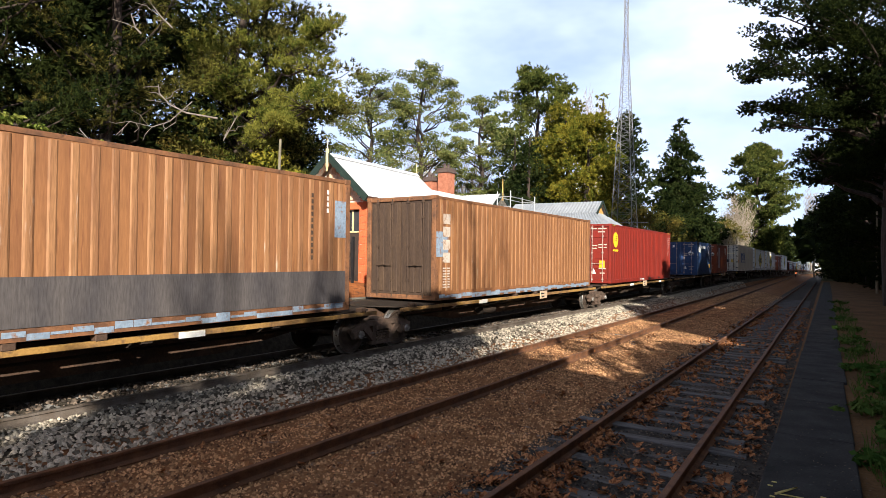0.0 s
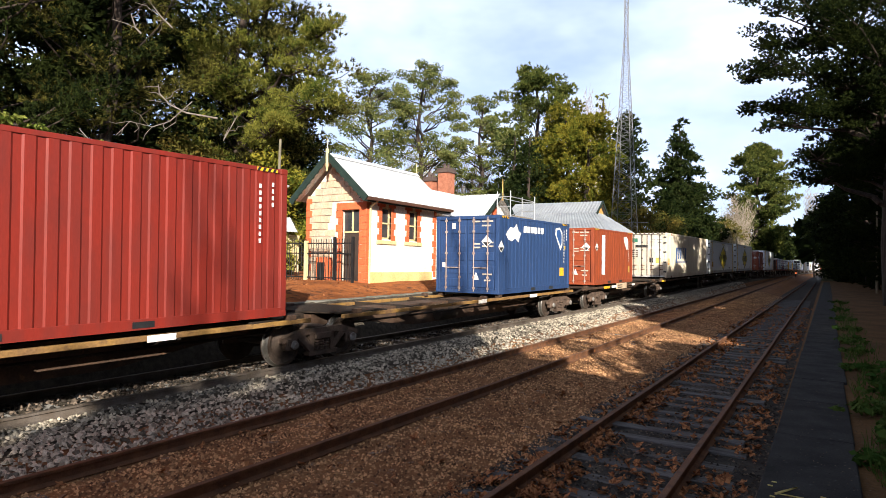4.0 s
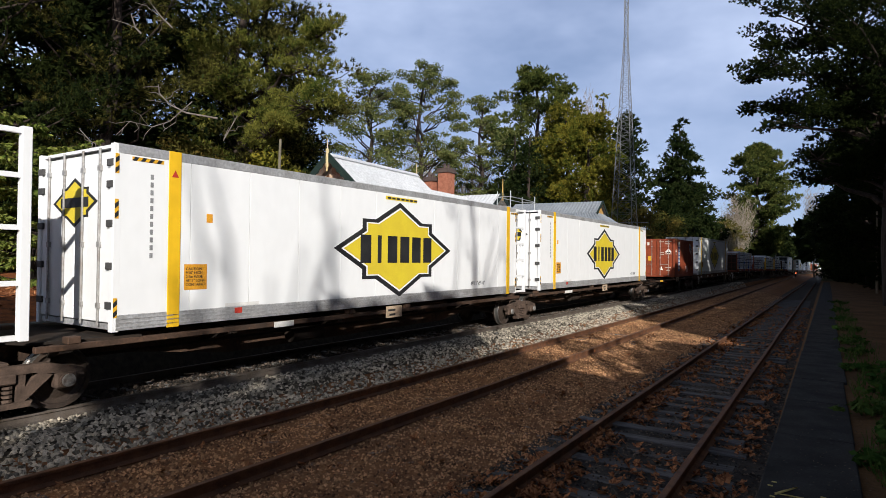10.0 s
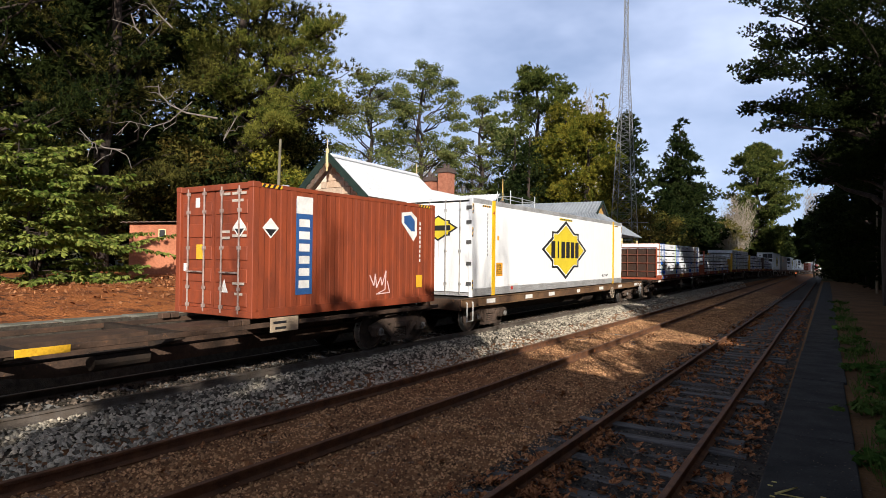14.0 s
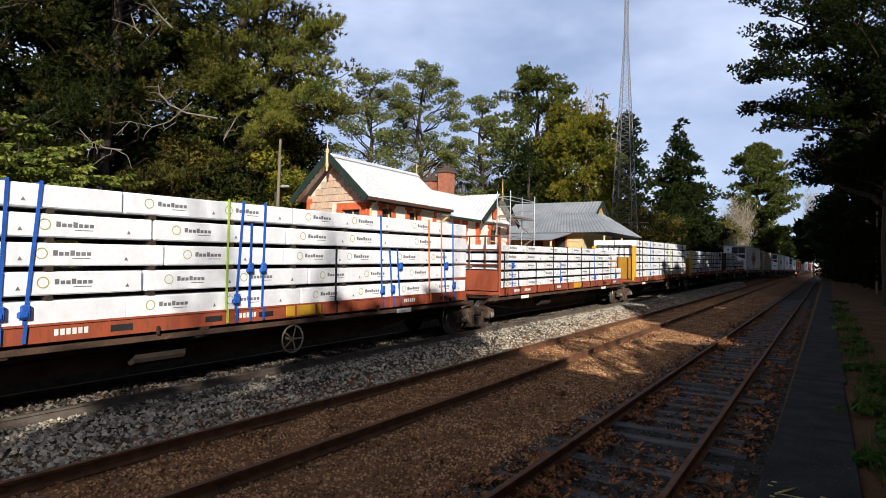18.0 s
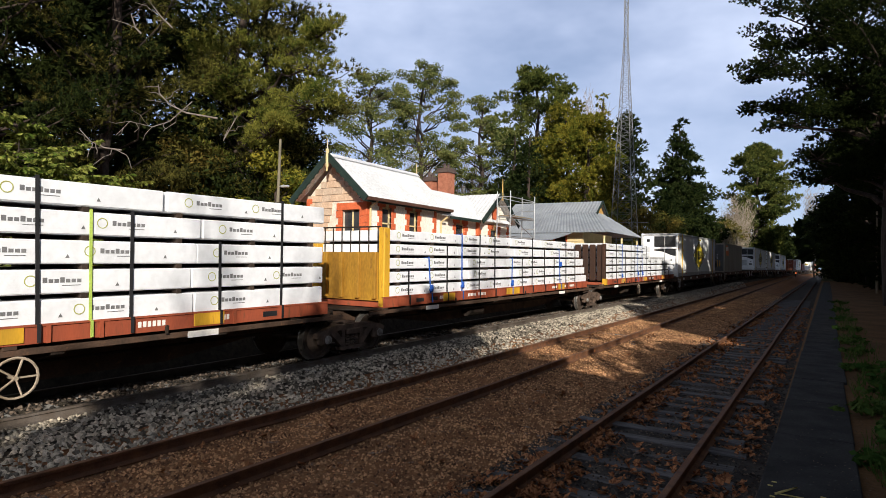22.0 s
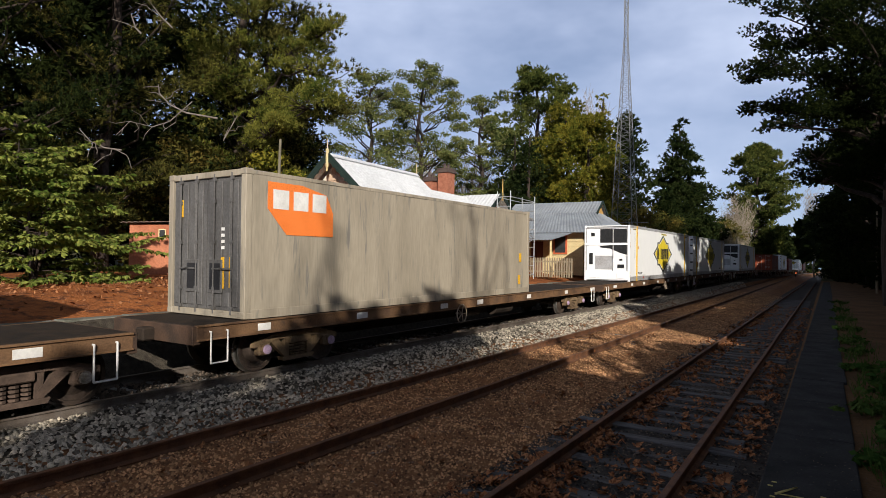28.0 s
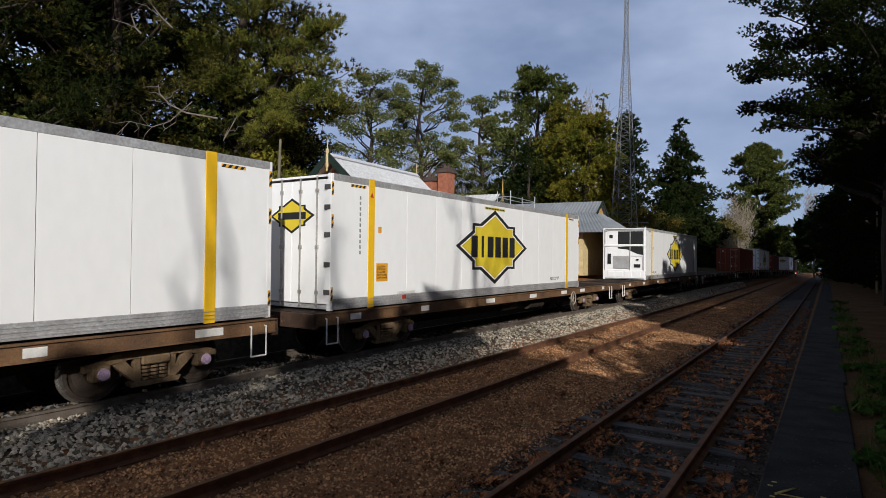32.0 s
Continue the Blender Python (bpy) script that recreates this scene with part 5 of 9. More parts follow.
# black plates in place of shaded fork pocket openings
for y in (-1.05, 0.75):
    decal(c, "fork_pocket", y, y + 0.4, 0.02, 0.14, BLACK_MARK, 1.2225)

# cream refrigerated container with an open frame at its far end
def cream_reefer(u0, L, H):
    mid = u0 + L / 2
    c = thing("refrigerated_container", "dusty cream refrigerated container with a dark blue painted name", "container", "refrigerated containers on the train")
    h, y0, y1 = 1.23, -L / 2, L / 2 - 0.75
    for s in (1, -1):
        n = 30
        for k in range(n):
            ya, yb = y0 + 0.15 + (y1 - y0 - 0.25) * k / n, y0 + 0.15 + (y1 - y0 - 0.25) * (k + 1) / n
            part("side_panel", bx(s * (h - 0.02) - 0.018, ya + 0.014, 0.30, s * (h - 0.02) + 0.018, yb - 0.014, H - 0.16), CREAM, c)
        part("panel_backing", bx(s * (h - 0.032) - 0.012, y0 + 0.1, 0.2, s * (h - 0.032) + 0.012, y1 - 0.05, H - 0.1), mat("grimy_seam", (0.055, 0.034, 0.022), (0.04, 0.026, 0.018), rough=0.7), c)
        part("bottom_rail", bx(s * (h - 0.02) - 0.03, y0 + 0.08, 0.0, s * (h - 0.02) + 0.03, y1, 0.30, 0.01), CREAM, c)
        part("top_rail", bx(s * (h - 0.02) - 0.028, y0 + 0.08, H - 0.16, s * (h - 0.02) + 0.028, y1, H, 0.01), CREAM, c)
        for yy in (y0, y1 - 0.12, y1 + 0.63):
            part("corner_post", bx(s * (h - 0.05) - 0.06, yy, 0.0, s * (h - 0.05) + 0.06, yy + 0.13, H, 0.01), CREAM if yy < y1 else LINFOX_WHITE, c)
        for z in (0.02, 0.75, 1.5, 2.2, H - 0.1):
            part("frame_bar", bx(s * (h - 0.05) - 0.04, y1 + 0.01, z, s * (h - 0.05) + 0.04, y1 + 0.63, z + 0.07), LINFOX_WHITE, c)
    part("roof_panel", bx(-h + 0.05, y0 + 0.05, H - 0.08, h - 0.05, y1 - 0.02, H - 0.015), CREAM, c)
    part("floor", bx(-h + 0.04, y0 + 0.05, 0.05, h - 0.04, y1, 0.16), ALU, c)
    part("end_wall", bx(-h + 0.1, y1 - 0.08, 0.05, h - 0.1, y1 - 0.02, H - 0.05), CREAM, c)
    part("machine_unit", bx(-0.9, y1 + 0.02, 0.5, 0.9, y1 + 0.5, 2.3, 0.03), GLASS_DARK, c)
    for s in (-1, 1):
        xa, xb = (0.01, h - 0.12) if s > 0 else (-h + 0.12, -0.01)
        door = part("door", bx(xa, y0 + 0.03, 0.16, xb, y0 + 0.09, H - 0.12, 0.01), mat("dusty_white_door", (0.58, 0.53, 0.45), (0.42, 0.35, 0.27), rough=0.5, scale=1.5, c3=(0.28, 0.2, 0.12), spot=0.0, stretch=(1.5, 1.5, 0.3)), c)
        for k in range(2):
            x = xa + (xb - xa) * (0.25 if k == 0 else 0.72)
            bar = part("locking_bar", tube(bmesh.new(), (x, y0 + 0.005, 0.08), (x, y0 + 0.005, H - 0.05), 0.024, n=8), mat("grimy_bar", (0.16, 0.14, 0.125), (0.09, 0.075, 0.065), rough=0.6, metal=0.3), door)
            for z in (0.1, 0.62, 1.2, 1.75, 2.25, H - 0.22):
                part("bar_guide", bx(x - 0.05, y0 - 0.012, z, x + 0.05, y0 + 0.03, z + 0.09, 0.008), MATS["grimy_bar"], bar)
            for z in (0.52, 0.78):
                part("handle", box(bx(x - 0.03, y0 - 0.03, z, x + 0.2, y0 - 0.012, z + 0.035, 0.006), x - 0.045, y0 - 0.035, z - 0.03, x + 0.045, y0 - 0.01, z + 0.06, 0.01), mat("rusty_handle", (0.13, 0.05, 0.03), (0.08, 0.04, 0.03), rough=0.75), bar)
        for z in (0.35, 0.95, 1.6, 2.2, H - 0.35):
            xe = s * (h - 0.1)
            part("hinge", bx(xe - 0.09, y0 - 0.012, z, xe + 0.09, y0 + 0.03, z + 0.11, 0.006), mat("door_hinge", (0.09, 0.085, 0.08), (0.05, 0.05, 0.05), rough=0.6), door)
    # dark strip drawn for the shade in the gap between the doors
    part("door_seal", bx(-0.03, y0 + 0.02, 0.14, 0.03, y0 + 0.028, H - 0.13), MATS["grimy_bar"], c)
    for k in range(8):
        part("roof_lug", bx(-1.05 + 0.28 * k, y0 - 0.01, H - 0.06, -0.95 + 0.28 * k, y0 + 0.06, H + 0.02, 0.012), MATS["grimy_bar"], c)
    figures = mat("grey_figures", (0.22, 0.22, 0.22), (0.3, 0.3, 0.3), rough=0.6, bump=0)
    upright_bars(c, y0 + 0.52, H - 0.42, 7, w=0.035, h=0.055, pitch=0.095, material=figures, x=h + 0.001)
    upright_bars(c, y0 + 2.02, H - 0.42, 12, w=0.035, h=0.055, pitch=0.095, material=figures, x=h + 0.001)
    shape_decal(c, "warning_sign", [(y0 + 1.24, H - 0.38), (y0 + 1.38, H - 0.38), (y0 + 1.31, H - 0.25)], YELLOW_MARK, h + 0.014, 0.003, "yellow triangle sign")
    for xa, xb, z in ((0.3, 0.55, 2.42), (0.62, 0.95, 2.42), (0.66, 0.95, 2.24)):
        end_decal(c, "marking_bar", xa, xb, z, z + 0.06, figures, y0 + 0.029)
    end_decal(c, "faded_name_bar", 0.12, 0.95, 1.86, 2.02, mat("faded_yellow_paint", (0.74, 0.64, 0.42), (0.72, 0.65, 0.5), rough=0.5, scale=4, bump=0), y0 + 0.029)
    post = part("lifting_post", bx(h - 0.012, y0 + 1.2, 0.0, h + 0.014, y0 + 1.42, H + 0.004, 0.005), CREAM, c)
    for z in (0.0, H - 0.14):
        part("post_cap", bx(h + 0.014, y0 + 1.2, z, h + 0.018, y0 + 1.42, z + 0.13), RUST_RED, post, "red post end")
    for k in range(5):
        part("panel_rib", bx(h - 0.003, y0 + 0.3 + k * 0.19, 0.32, h + 0.006, y0 + 0.33 + k * 0.19, H - 0.2), CREAM, c)
    for k in range(4):
        for q in range(2):
            end_decal(c, "marking_bar", -0.95 + q * 0.22, -0.80 + q * 0.22, 1.72 - k * 0.13, 1.79 - k * 0.13, BLACK_MARK, y0 + 0.03)
    end_decal(c, "warning_label", 0.55, 0.85, 0.95, 1.3, mat("faded_label", (0.6, 0.4, 0.1), (0.5, 0.33, 0.1), rough=0.6, bump=0), y0 + 0.03)
    end_decal(c, "label_plate", 0.15, 0.38, 0.98, 1.3, GLASS_DARK, y0 + 0.03)
    part("name_bar", bx(-0.75, y0 + 0.022, 1.95, 0.05, y0 + 0.03, 2.12), BLACK_MARK, c)
    part("label_plate", bx(-0.95, y0 + 0.022, 2.3, -0.6, y0 + 0.03, 2.55), mat("label_green", (0.03, 0.16, 0.1), (0.03, 0.14, 0.09), bump=0), c)
    # the painted name, as plain slanted bars, and its underline
    yy = -L / 2 + 2.5
    for k, w in enumerate((0.62, 0.55, 0.5, 0.2, 0.3, 0.2, 0.5)):
        shape_decal(c, "name_bar", [(yy + 0.06, 1.22 - (0.28 if k == 0 else 0)), (yy + w * 0.78, 1.22 - (0.28 if k == 0 else 0)), (yy + w + 0.05, 2.0), (yy + 0.18, 2.0 + (0.12 if k in (3, 4, 5) else 0))], LOGO_BLUE, h, 0.004)
        yy += w + 0.08
    decal(c, "name_underline", -L / 2 + 3.0, -L / 2 + 6.3, 0.98, 1.06, LOGO_BLUE, h)
    for k, w in enumerate((0.6, 0.6, 0.35, 0.6, 0.6, 0.6, 0.25)):
        shape_decal(c, "faded_name_bar", [(yy + 0.25, 1.45), (yy + 0.25 + w * 0.75, 1.45), (yy + 0.3 + w, 2.02), (yy + 0.42, 2.02)], mat("faded_yellow_paint", (0.74, 0.64, 0.42), (0.72, 0.65, 0.5), rough=0.5, scale=4, bump=0), h, 0.003, "faded yellow lettering")
        yy += w + 0.05
    decal(c, "warning_label", y0 + 0.35, y0 + 0.85, 0.85, 1.25, mat("label_orange", (0.7, 0.3, 0.06), (0.6, 0.25, 0.05), bump=0), h)
    lettering(c, "DO NOT STACK 20' CONTAINERS ON ROOF", 2.2, H - 0.12, 0.075, BLACK_MARK, h + 0.008)
    for k in range(6):
        decal(c, "hazard_stripe", y0 + 1.2 + k * 0.1, y0 + 1.26 + k * 0.1, H - 0.13, H - 0.07, BLACK_MARK, h + 0.006)
    MOVERS.append((c, mid, DECK_Z))


cream_reefer(-62.9, 14.4, 2.9)
reefer(-47.4, 14.3, 2.88, "white refrigerated container with a yellow star and one open-framed end", star=(0.495, 0.475), bands=(1.0, 0.6), open_end=True)
reefer(-31.9, 14.5, 2.97, "white refrigerated container with a yellow star emblem and dark hinges", star=(0.5, 0.475))
c = container(-10.1, 6.06, 2.591, RUST_RED, "rust-red corrugated twenty-foot container with a blue name strip and scrawled graffiti")
decal(c, "name_strip", -1.95, -1.5, 0.4, 2.35, LOGO_BLUE, 1.2085, "blue strip with white letters", 0.006)
decal(c, "name_strip_top", -1.95, -1.5, 2.05, 2.4, WHITE_MARK, 1.2145, "", 0.003)
for k in range(6):
    decal(c, "logo_mark", -1.87, -1.58, 1.78 - k * 0.25, 1.94 - k * 0.25, WHITE_MARK, 1.2145, "", 0.003)
shape_decal(c, "shield_emblem", [(1.55, 2.3), (1.95, 2.35), (2.2, 2.2), (2.2, 1.75), (2.05, 1.6), (1.55, 2.05)], WHITE_MARK, 1.2085, 0.006, "white and blue shield emblem")
shape_decal(c, "shield_field", [(1.65, 2.22), (1.92, 2.26), (2.1, 2.12), (2.1, 1.85), (1.95, 1.85), (1.65, 2.05)], LOGO_BLUE, 1.2145, 0.003)
upright_bars(c, 2.3, 2.1, 9, w=0.05, h=0.08, pitch=0.12)
decal(c, "warning_label", 2.2, 2.45, 0.4, 0.72, YELLOW_MARK, 1.2085, "", 0.006)
diamond(c, -2.6, 1.72, 0.2, 1.2085)
diamond(c, 0.8, 1.72, 0.2, end_y=-3.005)
bm = bmesh.new()
pts = [(0.35, 0.75), (0.5, 0.5), (0.55, 0.78), (0.6, 0.45), (0.75, 0.7), (0.8, 0.5), (0.9, 0.72), (0.95, 0.85), (0.92, 0.4), (0.6, 0.3), (1.1, 0.32), (1.0, 0.6)]
for (a, b), (p, q) in zip(pts, pts[1:]):
    beam(bm, (1.212, a, b), (1.212, p, q), 0.012, 0.022)
part("graffiti", bm, mat("graffiti_pink", (0.7, 0.5, 0.48), (0.62, 0.42, 0.4), bump=0), c, "pale pink scrawled graffiti")
end_decal(c, "warning_label", -0.55, -0.28, 1.1, 1.4, YELLOW_MARK, -3.0)
reefer(-2.1, 14.8, 2.99, "white refrigerated container with a yellow star emblem and dark hinges", star=(0.5, 0.51))

# timber set: bulkhead racks with wrapped packs of timber
for (a, b), bs in (((17.6, 34.2), (19.2, 34.1)), ((34.2, 49.6), (49.5,)), ((49.6, 64.9), (64.9,)), ((64.9, 81.0), (81.0,)), ((81.0, 96.9), (95.2,))):
    wagon_skeletal(a, b, bs, "dark brown skeletal wagon carrying a timber rack", PACK_C, WAGON_BROWN, ((a + 3.0, 0.6, "white"), (b - 4.0, 0.6, "white")))
RACK_RED = paint("rack_red", (0.33, 0.075, 0.035), rust=(0.15, 0.06, 0.03), spot=0.05, rough=0.7)
RACK_YELLOW = paint("rack_yellow", (0.62, 0.34, 0.03), rust=(0.22, 0.1, 0.04), spot=0.02, rough=0.6)
# brown taken darker so that the rack end's shadow is in its paint
RACK_BROWN = paint("rack_brown_shaded", (0.045, 0.022, 0.014), rust=(0.09, 0.045, 0.025), spot=0.03, rough=0.75)
WRAP = mat("white_timber_wrap", (0.76, 0.775, 0.80), (0.68, 0.695, 0.72), rough=0.42, scale=2.2, fine=9, bump=0.25, c3=(0.60, 0.62, 0.65), spot=-0.04, bump_dist=0.03, amp=0.05)
WRAP_INK = mat("grey_print", (0.15, 0.15, 0.155), (0.2, 0.2, 0.2), rough=0.5, bump=0)
WRAP_GREEN = mat("green_print", (0.36, 0.38, 0.09), (0.32, 0.34, 0.08), rough=0.5, bump=0)
STRAP = {n: mat("strap_" + n, col, tuple(v * 0.7 for v in col), rough=0.7, bump=0.1) for n, col in
         (("black", (0.02, 0.02, 0.022)), ("blue", (0.02, 0.10, 0.42)), ("orange", (0.65, 0.2, 0.05)), ("green", (0.45, 0.6, 0.12)))}
# bearer wood coloured near-black, so the gaps between packs look like shadow
BEARER = mat("shaded_bearer_timber", (0.05, 0.035, 0.025), (0.03, 0.022, 0.018), rough=0.9, scale=5)


def small_mesh(name, bm, material):
    me = bpy.data.meshes.new(name)
    bm.to_mesh(me)
    bm.free()
    me.materials.append(material)
    return me


def ring_mesh(r0, r1, material, n=18):
    bm = bmesh.new()
    a = [bm.verts.new((0, r0 * math.cos(k * math.tau / n), r0 * math.sin(k * math.tau / n))) for k in range(n)]
    b = [bm.verts.new((0, r1 * math.cos(k * math.tau / n), r1 * math.sin(k * math.tau / n))) for k in range(n)]
    for k in range(n):
        bm.faces.new((a[k], b[k], b[(k + 1) % n], a[(k + 1) % n]))
    return small_mesh("print_ring", bm, material)


RING = ring_mesh(0.066, 0.080, WRAP_GREEN)
bm = bmesh.new()
for k in range(7):
    box(bm, 0, 0.075 * k, -0.03, 0.003, 0.075 * k + 0.058, 0.022 if k not in (0, 3) else 0.045)
box(bm, 0, 0.25, -0.075, 0.003, 0.5, -0.064)
PRINT = small_mesh("print_bar", bm, WRAP_INK)
PRINT_MARK = small_mesh("print_mark", prism(bmesh.new(), [(0, -0.025), (0.06, -0.025), (0.03, 0.03)], "x", 0, 0.004), WRAP_INK)


def rack(u0, u1, label, end_mat, style):
    L = u1 - u0
    mid = (u0 + u1) / 2
    r = thing("timber_rack", label, "freight rack", "timber racks")
    a, b = -L / 2, L / 2
    part("base_frame", bx(-1.15, a, 0.0, 1.15, b, 0.12, 0.01), RACK_RED, r)
    for s in (-1, 1):
        rail = part("side_rail", bx(s * 1.19 - 0.03, a, 0.0, s * 1.19 + 0.03, b, 0.24, 0.006), RACK_RED, r)
        part("flange", bx(s * 1.19 - 0.05, a, 0.24, s * 1.19 + 0.05, b, 0.265), RACK_RED, rail)
        if s > 0:
            dice = random.Random(int(u0 * 7))
            y = a + 0.5
            while y < b - 0.8:
                what = dice.random()
                if what < 0.45:
                    part("stiffener", bx(1.22, y, 0.0, 1.245, y + 0.06, 0.24), RACK_RED, rail)
                elif what < 0.7:
                    part("hook", bx(1.22, y, -0.05, 1.25, y + 0.05, 0.09, 0.006), WAGON_DARK, rail)
                elif what < 0.85:
                    # a black plate on the rail imitates the dark of an open slot
                    part("slot", bx(1.22, y, 0.07, 1.2225, y + 0.34, 0.17), BLACK_MARK, rail)
                else:
                    for q in range(6):
                        part("marking_bar", bx(1.22, y + 0.08 * q, 0.09, 1.2225, y + 0.08 * q + 0.055, 0.18), WHITE_MARK, rail)
                y += dice.uniform(0.45, 0.95)
        for k, y in enumerate((a + 2.6, a + 6.4, b - 3.2)):
            if not style.startswith("red") or k == 1:
                part("fork_pocket", bx(s * 1.225 - 0.01, y, 0.03, s * 1.225 + 0.01, y + (0.95 if k == 1 else 0.6), 0.245, 0.004), RACK_YELLOW, r)
    for e in ((-1,) if style != "both" else (-1, 1)):
        y = a if e < 0 else b - 0.2
        if style.startswith("red"):
            for s in (-1, 1):
                part("end_post", tube(bmesh.new(), (s * 1.15, y + 0.1, 0.2), (s * 1.15, y + 0.1, 1.95), 0.05, n=10), RACK_RED, r)
            bm = bmesh.new()
            for z in (0.5, 1.0, 1.5, 1.95):
                tube(bm, (-1.15, y + 0.1, z), (1.15, y + 0.1, z), 0.03, n=8)
            for x in (-0.6, 0.0, 0.6):
                tube(bm, (x, y + 0.1, 0.2), (x, y + 0.1, 1.95), 0.025, n=8)
            # rust red darkened to stand for shade from the container ahead
            part("end_bars", bm, mat("rusty_shaded_bars", (0.16, 0.05, 0.03), (0.10, 0.04, 0.028), rough=0.75, scale=3), r)
            part("bulkhead", bx(-1.1, y + (0.15 if "full" in style else 0.05), 0.15, 1.1, y + (0.19 if "full" in style else 0.09), 1.85 if "full" in style else 0.82), RACK_BROWN if "full" in style else RACK_RED, r)
        elif style == "yellow":
            for s in (-1, 1):
                part("end_post", bx(s * 1.12 - 0.09, y, 0.0, s * 1.12 + 0.09, y + 0.24, 1.95, 0.02), RACK_YELLOW, r)
            # recessed panel: rack yellow darkened by colour for the shade on it
            part("bulkhead", bx(-1.02, y + 0.12, 0.15, 1.02, y + 0.18, 1.35), mat("shaded_yellow_panel", (0.38, 0.20, 0.025), (0.26, 0.13, 0.02), rough=0.6, scale=1.5, fine=20, stretch=(1, 1, 0.4), c3=(0.12, 0.06, 0.03)), r, "rust-stained yellow panel darkened as in shade")
            for x in (-0.85, -0.3, 0.25, 0.8):
                part("stiffener", bx(x, y + 0.04, 0.2, x + 0.1, y + 0.13, 1.35, 0.01), MATS["shaded_yellow_panel"], r)
            bm = bmesh.new()
            for x in (-0.9, -0.6, -0.3, 0.0, 0.3, 0.6, 0.9):
                tube(bm, (x, y + 0.14, 1.35), (x, y + 0.14, 1.98), 0.016, n=6)
            tube(bm, (-0.98, y + 0.14, 1.98), (0.98, y + 0.14, 1.98), 0.02, n=6)
            part("end_bars", bm, WAGON_DARK, r)
        else:
            for s in (-1, 1):
                part("end_post", bx(s * 1.14 - 0.07, y, 0.0, s * 1.14 + 0.07, y + 0.2, 1.95, 0.01), RACK_BROWN, r)
                part("corner_foot", bx(s * 1.16 - 0.08, y - 0.01, 0.0, s * 1.16 + 0.08, y + 0.3, 0.3, 0.01), RACK_YELLOW, r)
            for k in range(6):
                x = -1.0 + k * 0.36
                part("bulkhead_panel", bx(x, y + 0.06, 0.2, x + 0.27, y + 0.16, 1.92, 0.012), RACK_BROWN, r)
    MOVERS.append((r, mid, DECK_Z - 0.05))
    return L, mid


def timber(u0, u1, layers, label, heights=0.335, short=(), z0=0.20, straps=None, seed=1, end_steps=0):
    """Layers of white-wrapped packs on bearers, held by straps. short: (layer, metres cut from its far end)."""
    rng = random.Random(seed)
    L = u1 - u0
    mid = (u0 + u1) / 2
    t = thing("timber_load", label, "timber load", "timber loads")
    y0 = -L / 2
    cut = dict(short)
    for k in range(layers):
        z = z0 + 0.05 + k * (heights + 0.045)
        far = L / 2 - cut.get(k, 0)
        n = max(1, round((far - y0) / 3.2))
        cuts = [y0] + [y0 + (far - y0) * (q + rng.uniform(-0.15, 0.15)) / n for q in range(1, n)] + [far]
        for row in (-1, 0):
            for ya, yb in zip(cuts, cuts[1:]):
                bm = bx(row * 1.2 + 0.02, ya + 0.012, z, row * 1.2 + 1.18, yb - 0.012, z + heights - 0.032, 0.018)
                pack = part("timber_pack", bm, WRAP, t)
                pack.location.y = rng.uniform(-0.03, 0.03)
                if row == 0:
                    y = ya + 0.4
                    while y < yb - 1.25:
                        share("print_ring", RING, pack, (1.184, y, z + heights * 0.5))
                        share("print_bar", PRINT, pack, (1.18, y + 0.15, z + heights * 0.5))
                        share("print_mark", PRINT_MARK, pack, (1.18, y + 1.15, z + heights * 0.3))
                        y += rng.uniform(1.38, 1.5)
        for y in np.arange(y0 + 0.4, far - 0.2, 1.5):
            part("bearer", bx(-1.17, y, z - 0.077, 1.17, y + 0.09, z), BEARER, t)
    for y, colour, w in straps or ():
        yy = y0 + y
        lay = [k for k in range(layers) if L / 2 - cut.get(k, 0) > yy + 0.05]
        full = max(lay) + 1 if lay else 1
        full = full if rng.random() < 0.5 else max(1, full - rng.choice((1, 2, 2, 3)))
        zt = z0 + 0.018 + full * (heights + 0.045)
        bm = bx(1.19, yy, 0.18, 1.203, yy + w, zt)
        box(bm, 1.245, yy, 0.02, 1.255, yy + w, 0.27)
        box(bm, 1.19, yy, 0.262, 1.255, yy + w, 0.272)
        box(bm, -1.2, yy, zt - 0.04, 1.2, yy + w, zt - 0.025)
        slant = rng.uniform(-0.1, 0.1) if colour != "black" else rng.uniform(-0.025, 0.025)
        for v in bm.verts:
            v.co.y += slant * (v.co.z - 0.2)
        part("strap", bm, STRAP[colour], t)
        if colour == "blue":
            rz = rng.choice((0.3, 0.34, 0.9))
            part("ratchet", box(bx(1.195, yy - 0.03, rz, 1.25, yy + w + 0.05, rz + 0.2, 0.02), 1.2, yy - 0.07, rz + 0.02, 1.27, yy + w + 0.02, rz + 0.11, 0.02), STRAP["blue"], t)
    MOVERS.append((t, mid, DECK_Z - 0.05))


def strap_row(L, blue, black, extra=()):
    rows = [(y, "blue", 0.045) for y in blue] + [(y, "black", 0.05) for y in black] + list(extra)
    return [r for r in rows if r[0] < L - 0.1]


rack(19.9, 33.2, "rust-red timber rack with a tall brown barred end", RACK_RED, "red full")
timber(20.1, 33.25, 5, "five layers of white-wrapped timber packs with blue and orange straps", 0.36,
       straps=strap_row(13, (0.9, 1.3, 1.6, 5.0, 5.3, 5.6, 9.2, 9.6, 9.9, 12.0, 12.4), (7.6,), ((0.6, "orange", 0.05), (1.1, "green", 0.04), (4.8, "green", 0.04), (11.2, "orange", 0.05), (11.8, "orange", 0.05))), seed=3)
rack(35.3, 48.4, "rust-red timber rack with a barred end", RACK_RED, "red")
